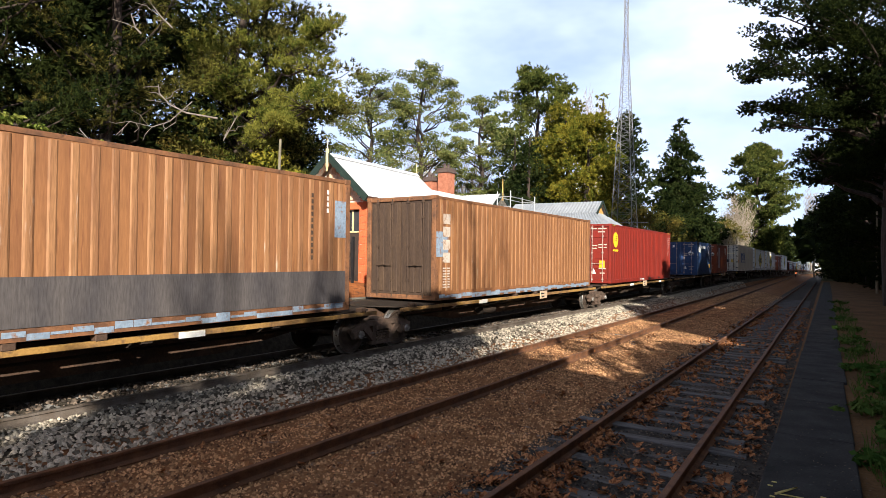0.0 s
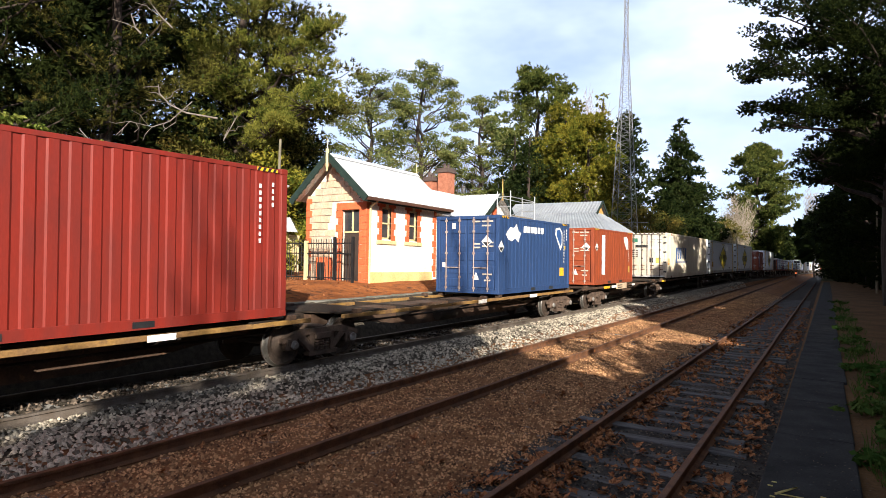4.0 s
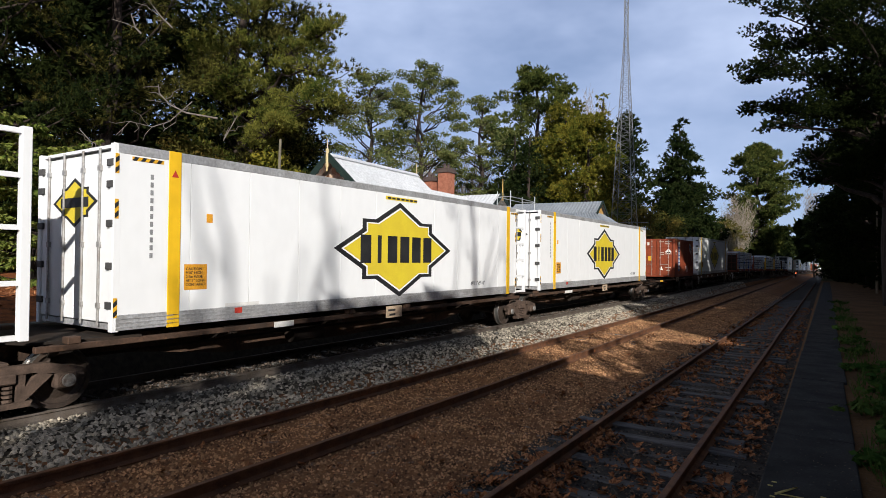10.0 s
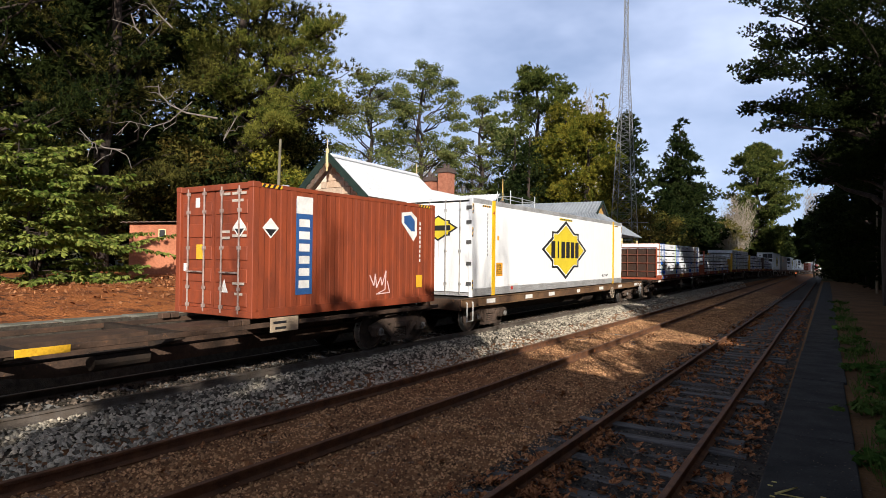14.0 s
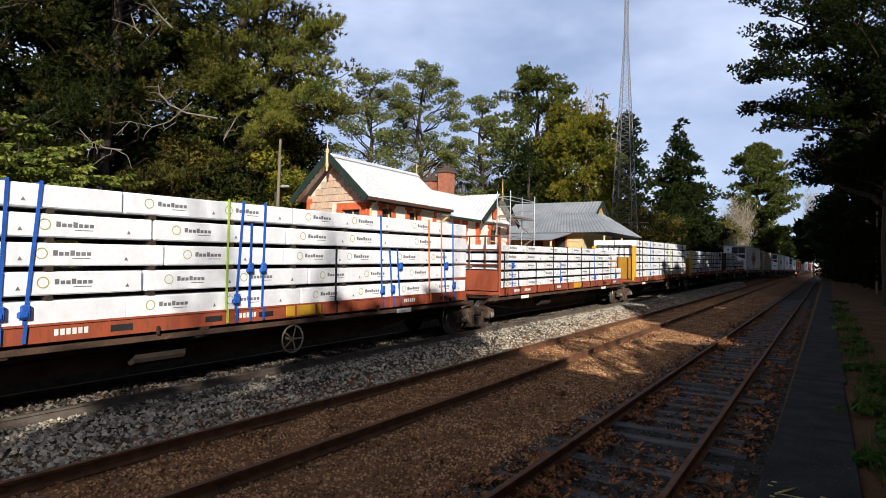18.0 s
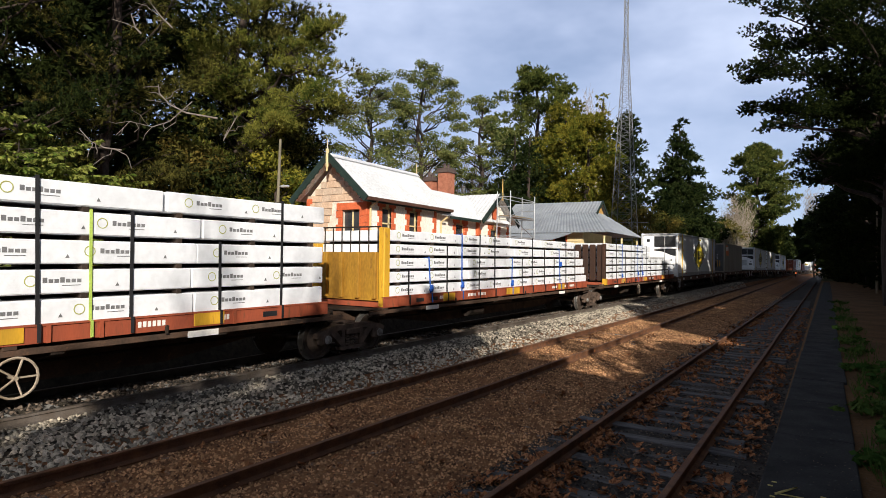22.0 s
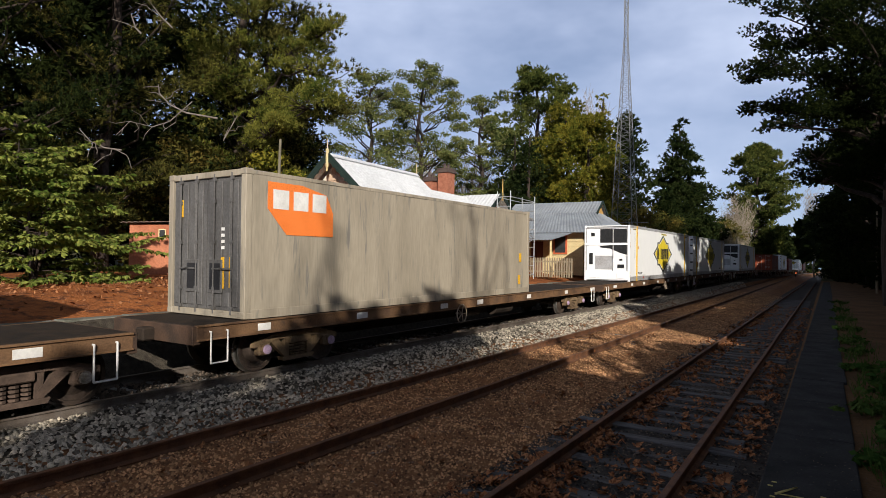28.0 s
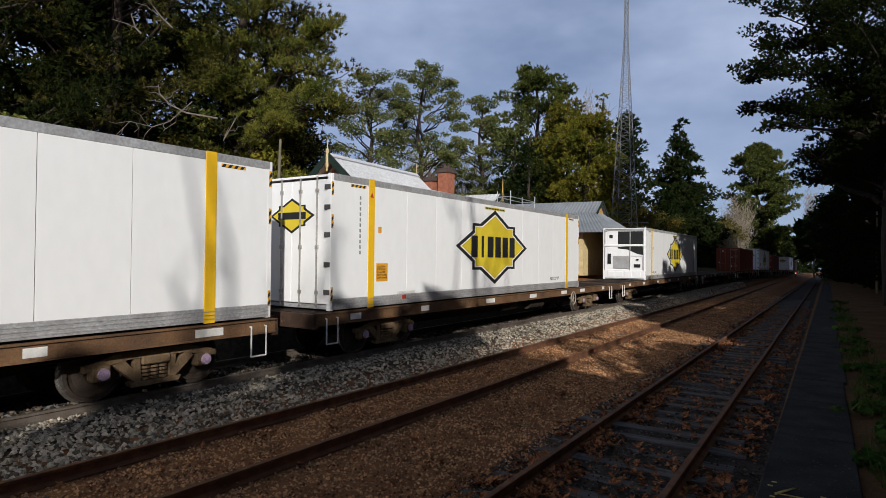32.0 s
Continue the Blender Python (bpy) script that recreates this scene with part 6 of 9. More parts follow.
timber(35.5, 48.4, 5, "layers of white-wrapped timber packs tied with dark and blue straps", 0.255, ((4, 0.7), (3, 0.7), (2, 0.7)),
       straps=strap_row(13, (0.7, 4.9, 8.9, 11.9), (0.1, 1.2, 2.6, 4.2, 5.6, 7.2, 8.2, 10.0, 11.2)), seed=5)
rack(50.8, 63.9, "timber rack with a yellow end and rust-red base", RACK_YELLOW, "yellow")
timber(51.0, 63.8, 5, "five layers of white-wrapped timber packs with black bands", 0.375,
       straps=strap_row(13, (2.9,), (0.7, 1.3, 3.6, 5.2, 6.4, 7.3, 8.6, 10.2, 11.6), ((2.2, "green", 0.04), (8.0, "green", 0.04))), seed=7)
rack(65.8, 79.8, "timber rack with a yellow end and rust-red base", RACK_YELLOW, "yellow")
timber(66.0, 79.8, 5, "stepped layers of white-wrapped timber packs with blue and black straps", 0.30, ((4, 1.5), (3, 0.9), (2, 0.4), (1, 0.2)),
       straps=strap_row(14, (1.8, 3.4, 6.6, 10.8), (0.8, 2.6, 4.4, 5.4, 7.4, 8.2, 9.3, 10.2, 11.4, 12.4)), seed=9)
rack(82.2, 96.3, "timber rack with a shade-darkened brown panelled end and yellow feet", RACK_BROWN, "brown")
timber(82.5, 96.2, 5, "stepped layers of white-wrapped timber packs with dense black bands", 0.315, ((4, 5.8), (3, 5.8), (2, 0.6)),
       straps=strap_row(14, (2.4, 5.3, 6.2), (0.8, 1.5, 3.0, 4.0, 4.7, 5.8, 7.0, 8.0, 9.2, 10.2, 11.3, 12.4)), seed=11)

# tail: flat wagons with containers
wagon_flat(97.0, 116.2, (99.4, 114.4), "flat wagon with tan side sills under a white container", FLATS)
reefer(97.5, 14.8, 2.99, "white refrigerated container with a machinery end and a yellow star", machine=True, star=(0.5, 0.51))
wagon_flat(116.7, 137.3, (119.5, 135.0), "flat wagon with tan side sills and white labels", FLATS)
c = container(118.0, 12.19, 2.82, GREY_BOX, "grey container with an orange emblem and a dark ribbed end", end_mat=GREY_END, pitch=6.0, upright_end=True)
shape_decal(c, "orange_emblem", [(-5.58, 2.62), (-4.7, 2.62), (-4.0, 2.48), (-3.8, 2.1), (-3.8, 1.6), (-5.1, 1.6), (-5.58, 2.1)], LOGO_ORANGE, 1.2085, 0.008, "orange emblem with white bars")
for k in range(3):
    decal(c, "logo_mark", -5.45 + k * 0.52, -5.05 + k * 0.52, 2.1, 2.48, WHITE_MARK, 1.2165, "", 0.003)
for y in (-1.1, -0.35):
    decal(c, "warning_label", 5.35 + y * 0.1, 5.5 + y * 0.1, 1.4 + y, 1.7 + y, YELLOW_MARK, 1.2085, "", 0.008)
end_decal(c, "warning_label", 0.45, 0.8, 0.55, 1.15, YELLOW_MARK, -6.06)
end_decal(c, "warning_label", -0.95, -0.62, 1.95, 2.3, YELLOW_MARK, -6.06)
for x in (-0.62, 0.1):
    box_ = part("lock_box", bx(x, -6.085, 0.45, x + 0.42, -6.05, 1.1, 0.01), GREY_END, c)
    # black plate on the box front imitates the shade of a recess
    part("lock_recess", bx(x + 0.05, -6.089, 0.52, x + 0.37, -6.085, 1.03), BLACK_MARK, box_)
for k in range(4):
    end_decal(c, "marking_bar", 0.42, 0.62, 1.3 + 0.12 * k, 1.36 + 0.12 * k, WHITE_MARK, -6.06)
wagon_flat(137.9, 157.6, (140.2, 155.0), "flat wagon with tan side sills, its front end empty", FLATS)
reefer(142.4, 14.8, 2.99, "white refrigerated container with a machinery end and a yellow star", machine=True, star=(0.485, 0.51))
wagon_flat(158.1, 178.4, (161.0, 175.4), "flat wagon with tan side sills under a white container", FLATS)
reefer(158.8, 14.8, 2.99, "white refrigerated container with a yellow star emblem and dark hinges", star=(0.5, 0.51))
wagon_flat(179.0, 199.6, (181.8, 196.8), "flat wagon with tan side sills under a white container", FLATS)
reefer(184.1, 14.8, 2.99, "white refrigerated container with a machinery end and a yellow star", machine=True, star=(0.5, 0.51))
for k in range(7):
    a = 200.2 + k * 20.2
    wagon_flat(a, a + 19.6, (a + 2.4, a + 17.0), "empty flat wagon far down the train", FLATS)
    if k in (2, 5):
        reefer(a + 2.0, 14.8, 2.99, "white refrigerated container with a yellow star emblem and dark hinges")
    if k in (1, 3, 6):
        container(a + 3.0, 12.19, 2.591, RUST_RED if k != 3 else RED, "rust-red corrugated container far down the train")

# ---- the station buildings ----
WHITE_WALL = mat("white_painted_stone", (0.82, 0.77, 0.68), (0.76, 0.69, 0.58), rough=0.85, scale=1.2, fine=16, bump=0.3, c3=(0.62, 0.46, 0.28), spot=-0.03)
STONE_A = mat("pinkish_stone", (0.56, 0.40, 0.28), (0.46, 0.32, 0.22), rough=0.9, scale=3, fine=22, bump=0.5, c3=(0.5, 0.42, 0.34), spot=0.0)
STONE_B = mat("grey_stone", (0.50, 0.38, 0.28), (0.40, 0.30, 0.22), rough=0.9, scale=3, fine=22, bump=0.5)
MORTAR = mat("mortar", (0.66, 0.58, 0.48), (0.56, 0.48, 0.39), rough=0.95, scale=5, fine=30)
ORANGE_TRIM = mat("orange_red_trim", (0.55, 0.125, 0.05), (0.46, 0.10, 0.04), rough=0.75, scale=2, fine=20, bump=0.2, c3=(0.3, 0.07, 0.035), spot=-0.02)
GREEN_TRIM = mat("dark_green_trim", (0.02, 0.036, 0.03), (0.014, 0.024, 0.02), rough=0.6, scale=3, fine=20, bump=0.1)
ZINC = mat("corrugated_iron", (0.64, 0.65, 0.66), (0.56, 0.57, 0.58), rough=0.45, metal=0.1, scale=0.8, fine=12, bump=0.05, c3=(0.45, 0.46, 0.47), spot=-0.02)
# darker copy of the iron; the shelter roof's shade is in this grey
ZINC_SHADED = mat("shaded_corrugated_iron", (0.31, 0.335, 0.36), (0.24, 0.26, 0.285), rough=0.4, metal=0.25, scale=0.8, fine=12, bump=0.05, c3=(0.4, 0.4, 0.4), spot=0.0)
CREAM_PAINT = mat("cream_paint", (0.62, 0.50, 0.27), (0.54, 0.42, 0.22), rough=0.7, scale=2, fine=20, bump=0.1)
PANE = mat("window_pane", (0.03, 0.033, 0.036), (0.05, 0.05, 0.05), rough=0.08, scale=2, bump=0, spec=0.6)
BRICK_RED = mat("red_brick", (0.36, 0.14, 0.085), (0.27, 0.1, 0.06), rough=0.9, scale=5, fine=25, bump=0.4, c3=(0.2, 0.09, 0.06), spot=0.0)
IRON_BLACK = mat("black_iron", (0.015, 0.015, 0.017), (0.025, 0.025, 0.025), rough=0.55, metal=0.3)
GALV = mat("galvanised_tube", (0.52, 0.53, 0.54), (0.4, 0.41, 0.42), rough=0.4, metal=0.7, scale=5, bump=0)
TIMBER_PALE = mat("weathered_timber", (0.30, 0.24, 0.16), (0.2, 0.155, 0.1), rough=0.85, scale=4, fine=30, bump=0.3, stretch=(3, 3, 0.3))


def roof_sheet(name, parent, a, b, c, d, material, label="", ribs=0.22, depth=0.03, thick=0.025):
    """Corrugated iron on the four corners a, b (eave), c, d (ridge above b, a)."""
    a, b, c, d = (Vector(v) for v in (a, b, c, d))
    n = max(4, int((b - a).length / ribs))
    normal = (b - a).cross(d - a).normalized()
    if normal.z < 0:
        normal = -normal
    bm = bmesh.new()
    rows = []
    for k in range(n * 2 + 1):
        f = k / (n * 2)
        off = normal * (depth if k % 2 else 0.0)
        lo, hi = a.lerp(b, f) + off, d.lerp(c, f) + off
        rows.append([bm.verts.new(v) for v in (lo, hi, hi - normal * thick, lo - normal * thick)])
    for p, q in zip(rows, rows[1:]):
        for i in range(4):
            bm.faces.new((p[i], p[(i + 1) % 4], q[(i + 1) % 4], q[i]))
    bmesh.ops.recalc_face_normals(bm, faces=bm.faces[:])
    return part(name, bm, material, parent, label)


def sash_window(parent, y, z, w, h, x, sill=True, surround=True):
    """A sash window in a wall that faces +x, with orange quoined surround and a sill."""
    win = part("window_frame", bmesh.new(), CREAM_PAINT, parent, "cream sash window frame")
    bm = bmesh.new()
    for ya, yb, za, zb in ((y - w / 2, y - w / 2 + 0.07, z, z + h), (y + w / 2 - 0.07, y + w / 2, z, z + h), (y - w / 2, y + w / 2, z, z + 0.08), (y - w / 2, y + w / 2, z + h - 0.07, z + h),
                           (y - w / 2, y + w / 2, z + h * 0.48, z + h * 0.48 + 0.06)):
        box(bm, x - 0.14, ya, za, x - 0.08, yb, zb)
    bm.to_mesh(win.data)
    bm.free()
    part("pane", bx(x - 0.13, y - w / 2 + 0.07, z + 0.08, x - 0.115, y + w / 2 - 0.07, z + h * 0.48), PANE, win)
    part("pane", bx(x - 0.13, y - w / 2 + 0.07, z + h * 0.48 + 0.06, x - 0.115, y + w / 2 - 0.07, z + h - 0.07), PANE, win)
    if surround:
        k = 0
        zz = z - 0.05
        while zz < z + h:
            wide = 0.30 if k % 2 == 0 else 0.19
            for s in (-1, 1):
                ya, yb = sorted((y + s * (w / 2), y + s * (w / 2 + wide)))
                part("surround_block", bx(x - 0.1, ya, zz, x + 0.022, yb, min(zz + 0.235, z + h + 0.02), 0.008), ORANGE_TRIM, parent)
            zz += 0.24
            k += 1
        part("lintel", bx(x - 0.1, y - w / 2 - 0.3, z + h + 0.0, x + 0.024, y + w / 2 + 0.3, z + h + 0.26, 0.01), ORANGE_TRIM, parent)
        part("keystone", bx(x - 0.05, y - 0.1, z + h - 0.02, x + 0.04, y + 0.1, z + h + 0.28, 0.01), CREAM_PAINT, parent)
    if sill:
        part("sill", bx(x - 0.12, y - w / 2 - 0.34, z - 0.2, x + 0.06, y + w / 2 + 0.34, z - 0.04, 0.012), CREAM_PAINT, parent)


def wall_with_holes(x0, x1, ya, yb, za, zb, holes):
    """A wall that faces x, with real openings (y0, y1, z0, z1)."""
    bm = bmesh.new()
    y = ya
    for h0, h1, z0, z1 in sorted(holes):
        box(bm, x0, y, za, x1, h0, zb)
        box(bm, x0, h0, za, x1, h1, z0)
        box(bm, x0, h0, z1, x1, h1, zb)
        y = h1
    box(bm, x0, y, za, x1, yb, zb)
    return bm


def quoins(parent, x, y, z0, z1, dx, dy, material=ORANGE_TRIM):
    """Alternating corner stones at (x, y)."""
    k, z = 0, z0
    while z < z1 - 0.02:
        a, b = (0.30, 0.18) if k % 2 == 0 else (0.18, 0.30)
        xa, xb = sorted((x - dx * a, x + dx * 0.02))
        ya, yb = sorted((y + dy * b, y - dy * 0.02))
        part("quoin", bx(xa, ya, z, xb, yb, min(z + 0.27, z1), 0.01), material, parent)
        z += 0.275
        k += 1


def station_house():
    h = thing("station_house", "white-painted stone railway station with orange trim and an iron roof", "station building", "station buildings")
    Z, EAVE = 1.35, 4.86
    w1, w2 = (18.93, 19.53, 3.22, 4.52), (20.80, 21.40, 3.22, 4.52)
    part("front_wall", wall_with_holes(-15.3, -15.0, 17.95, 22.9, Z, EAVE, [w1, w2]), WHITE_WALL, h)
    for a, b, c, d in (w1, w2):
        sash_window(h, (a + b) / 2, c, b - a, d - c, -15.0)
    # stone gable wall in courses, facing the near end, with a doorway
    door = (-16.25, -15.35, 1.35, 4.35)
    bm = bmesh.new()
    box(bm, -18.2, 18.0, Z, door[0], 18.25, EAVE)
    box(bm, door[1], 18.0, Z, -15.3, 18.25, EAVE)
    box(bm, door[0], 18.0, door[3], door[1], 18.25, EAVE)
    prism(bm, [(-18.2, EAVE), (-15.0, EAVE), (-16.6, 6.38)], "y", 18.0, 18.25)
    part("gable_wall", bm, MORTAR, h)
    rng = random.Random(2)
    z, row = Z, 0
    while z < 6.2:
        half = 1.6 if z < EAVE else max(0.0, (6.38 - z - 0.29) / 1.52 * 1.6)
        x = -16.6 - half + (0 if row % 2 else -0.22)
        while x < -16.6 + half - 0.03:
            L = rng.choice((0.42, 0.48, 0.55))
            xa, xb = max(x, -16.6 - half), min(x + L, -16.6 + half)
            if xb - xa > 0.08 and not (xb > door[0] - 0.3 and xa < door[1] + 0.3 and z < door[3] + 0.2):
                part("stone", bx(xa + 0.008, 17.955 + rng.uniform(-0.006, 0.006), z + 0.008, xb - 0.008, 18.03, z + 0.272, 0.008), rng.choice((STONE_A, STONE_A, STONE_B)), h)
            x += L
        z += 0.28
        row += 1
    for s in (door[0], door[1]):
        k = 0
        z = Z
        while z < door[3] + 0.1:
            wd = 0.32 if k % 2 == 0 else 0.2
            xa, xb = (s - wd, s) if s == door[0] else (s, s + wd)
            part("surround_block", bx(xa, 17.94, z, xb, 18.04, z + 0.265, 0.008), ORANGE_TRIM, h)
            z += 0.27
            k += 1
    part("lintel", bx(door[0] - 0.3, 17.935, door[3], door[1] + 0.3, 18.04, door[3] + 0.28, 0.01), ORANGE_TRIM, h)
    d = part("door", bx(door[0], 18.12, Z, door[1], 18.17, door[3] - 0.9, 0.005), mat("dark_door", (0.05, 0.035, 0.028), (0.03, 0.022, 0.018), rough=0.6), h, "dark panelled door")
    part("fanlight", bx(door[0], 18.12, door[3] - 0.86, door[1], 18.14, door[3] - 0.05), PANE, h)
    part("door_frame", box(bx(door[0], 18.08, door[3] - 0.9, door[1], 18.16, door[3] - 0.85), (door[0] + door[1]) / 2 - 0.03, 18.08, door[3] - 0.85, (door[0] + door[1]) / 2 + 0.03, 18.15, door[3]), CREAM_PAINT, h)
    part("back_wall", bx(-18.2, 18.25, Z, -17.95, 29.9, EAVE), MORTAR, h)
    part("far_wall", bx(-17.95, 22.7, Z, -15.3, 22.95, EAVE), MORTAR, h)
    quoins(h, -15.0, 17.95, Z, EAVE, 1, 1, ORANGE_TRIM)
    quoins(h, -18.2, 17.95, Z, EAVE, -1, 1, ORANGE_TRIM)
    quoins(h, -15.0, 22.9, Z + 0.3, EAVE, 1, -1, ORANGE_TRIM)
    part("plinth", bx(-15.02, 18.25, Z, -14.95, 22.6, 1.9, 0.012), mat("yellow_plinth", (0.66, 0.48, 0.22), (0.6, 0.42, 0.18), rough=0.85, scale=2, fine=20), h)
    # roof of the near block
    E = 4.78
    roof_sheet("roof_sheet", h, (-14.62, 17.45, E), (-14.62, 23.6, E), (-16.6, 23.6, 6.52), (-16.6, 17.45, 6.52), ZINC, "pale corrugated iron roof")
    roof_sheet("roof_sheet", h, (-18.58, 23.6, E), (-18.58, 17.45, E), (-16.6, 17.45, 6.52), (-16.6, 23.6, 6.52), ZINC)
    part("ridge_cap", prism(bmesh.new(), [(-16.78, 6.44), (-16.6, 6.6), (-16.42, 6.44), (-16.6, 6.56)], "y", 17.43, 23.6), ZINC, h)
    for s in (-1, 1):
        bm = bmesh.new()
        beam(bm, (-16.6, 17.42, 6.48), (-16.6 + s * 2.02, 17.42, 4.70), 0.05, 0.26)
        part("barge_board", bm, GREEN_TRIM, h, "dark green barge board")
        bm = bmesh.new()
        for k in range(9):
            f = (k + 0.5) / 9
            tube(bm, (-16.6 + s * 2.0 * f, 17.40, 6.36 - 1.76 * f), (-16.6 + s * 2.0 * f, 17.44, 6.36 - 1.76 * f), 0.085, n=10)
        part("barge_scallop", bm, GREEN_TRIM, h)
    part("finial", box(tube(bmesh.new(), (-16.6, 17.40, 5.85), (-16.6, 17.40, 7.15), 0.035, 0.012, n=8), -16.66, 17.36, 6.0, -16.54, 17.44, 6.75, 0.02), CREAM_PAINT, h, "turned cream finial")
    part("finial", tube(bmesh.new(), (-16.6, 23.55, 6.45), (-16.6, 23.55, 7.1), 0.035, 0.012, n=8), CREAM_PAINT, h)
    part("fascia", bx(-14.68, 17.45, 4.60, -14.62, 23.6, 4.77), GREEN_TRIM, h)
    bm = bmesh.new()
    prism(bm, [(-14.62, 4.66), (-14.50, 4.66), (-14.48, 4.78), (-14.62, 4.78)], "y", 17.5, 23.6)
    part("gutter", bm, mat("brown_gutter", (0.10, 0.05, 0.035), (0.07, 0.035, 0.025), rough=0.5), h)
    part("soffit", bx(-15.0, 17.5, 4.74, -14.66, 23.5, 4.77), GREEN_TRIM, h)
    part("downpipe", tube(tube(bmesh.new(), (-14.93, 18.12, 1.4), (-14.93, 18.12, 4.45), 0.045, n=8), (-14.93, 18.12, 4.45), (-14.56, 18.12, 4.68), 0.045, n=8), CREAM_PAINT, h)
    # lower middle block
    w3 = (24.75, 25.6, 3.0, 4.25)
    part("front_wall", wall_with_holes(-15.3, -15.06, 22.95, 26.7, Z, 4.62, [w3]), WHITE_WALL, h)
    sash_window(h, 25.17, 3.0, 0.85, 1.25, -15.06)
    part("plinth", bx(-15.08, 23.1, Z, -15.0, 26.6, 1.9, 0.012), MATS["yellow_plinth"], h)
    roof_sheet("roof_sheet", h, (-14.7, 22.95, 4.5), (-14.7, 30.2, 4.5), (-16.6, 30.2, 5.95), (-16.6, 22.95, 5.95), ZINC, "pale corrugated iron roof")
    roof_sheet("roof_sheet", h, (-18.5, 30.2, 4.5), (-18.5, 22.95, 4.5), (-16.6, 22.95, 5.95), (-16.6, 30.2, 5.95), ZINC)
    bm = bmesh.new()
    prism(bm, [(-14.7, 4.38), (-14.58, 4.38), (-14.56, 4.5), (-14.7, 4.5)], "y", 23.6, 26.4)
    part("gutter", bm, GREEN_TRIM, h)
    part("downpipe", tube(tube(bmesh.new(), (-14.98, 23.3, 1.4), (-14.98, 23.3, 4.2), 0.045, n=8), (-14.98, 23.3, 4.2), (-14.64, 23.3, 4.42), 0.045, n=8), CREAM_PAINT, h)
    # wing with a gable over the platform
    YC, HW, RZ = 28.5, 1.75, 6.05
    w4 = (28.1, 28.95, 2.9, 4.15)
    bm = wall_with_holes(-15.2, -14.95, YC - HW, YC + HW, Z, 4.6, [w4])
    prism(bm, [(YC - HW, 4.6), (YC + HW, 4.6), (YC, RZ - 0.1)], "x", -15.2, -14.95)
    part("front_wall", bm, WHITE_WALL, h)
    sash_window(h, 28.52, 2.9, 0.85, 1.25, -14.95)
    quoins(h, -14.95, YC - HW, Z, 4.6, 1, 1)
    quoins(h, -14.95, YC + HW, Z, 4.6, 1, -1)
    oval = [(YC + 0.28 * math.cos(k * math.tau / 20), 5.05 + 0.42 * math.sin(k * math.tau / 20)) for k in range(20)]
    part("gable_vent", prism(bmesh.new(), oval, "x", -14.96, -14.90), ORANGE_TRIM, h, "red oval gable vent")
    part("side_wall", bx(-17.95, YC + HW - 0.25, Z, -15.2, YC + HW, 4.6), WHITE_WALL, h)
    roof_sheet("roof_sheet", h, (-14.5, YC - HW - 0.35, 4.5), (-17.0, YC - HW - 0.35, 4.5), (-17.0, YC, RZ), (-14.5, YC, RZ), ZINC, "pale corrugated iron roof")
    roof_sheet("roof_sheet", h, (-17.0, YC + HW + 0.35, 4.5), (-14.5, YC + HW + 0.35, 4.5), (-14.5, YC, RZ), (-17.0, YC, RZ), ZINC)
    for s in (-1, 1):
        bm = bmesh.new()
        beam(bm, (-14.47, YC, RZ), (-14.47, YC + s * (HW + 0.38), 4.42), 0.05, 0.24)
        part("barge_board", bm, GREEN_TRIM, h, "dark green barge board")
    part("finial", tube(bmesh.new(), (-14.46, YC, 5.7), (-14.46, YC, 6.85), 0.045, 0.015, n=8), mat("ochre_finial", (0.6, 0.4, 0.12), (0.5, 0.33, 0.1), rough=0.6), h, "ochre finial")
    # chimneys
    for x, y, w, top in ((-17.4, 27.5, 0.33, 7.5), (-18.2, 27.2, 0.28, 7.05)):
        bm = bmesh.new()
        box(bm, x - w, y - w, 5.2, x + w, y + w, top - 0.3)
        part("chimney", bm, BRICK_RED, h, "red brick chimney")
        part("chimney_cap", box(bx(x - w - 0.07, y - w - 0.07, top - 0.3, x + w + 0.07, y + w + 0.07, top - 0.18, 0.01), x - w - 0.03, y - w - 0.03, top - 0.18, x + w + 0.03, y + w + 0.03, top - 0.05, 0.01), mat("dark_cap", (0.1, 0.07, 0.06), (0.07, 0.05, 0.045), rough=0.85), h)
        for k in (-1, 1):
            part("chimney_pot", tube(bmesh.new(), (x, y + k * 0.18, top - 0.05), (x, y + k * 0.18, top + 0.2), 0.09, 0.075, n=10), MATS["dark_cap"], h)


station_house()


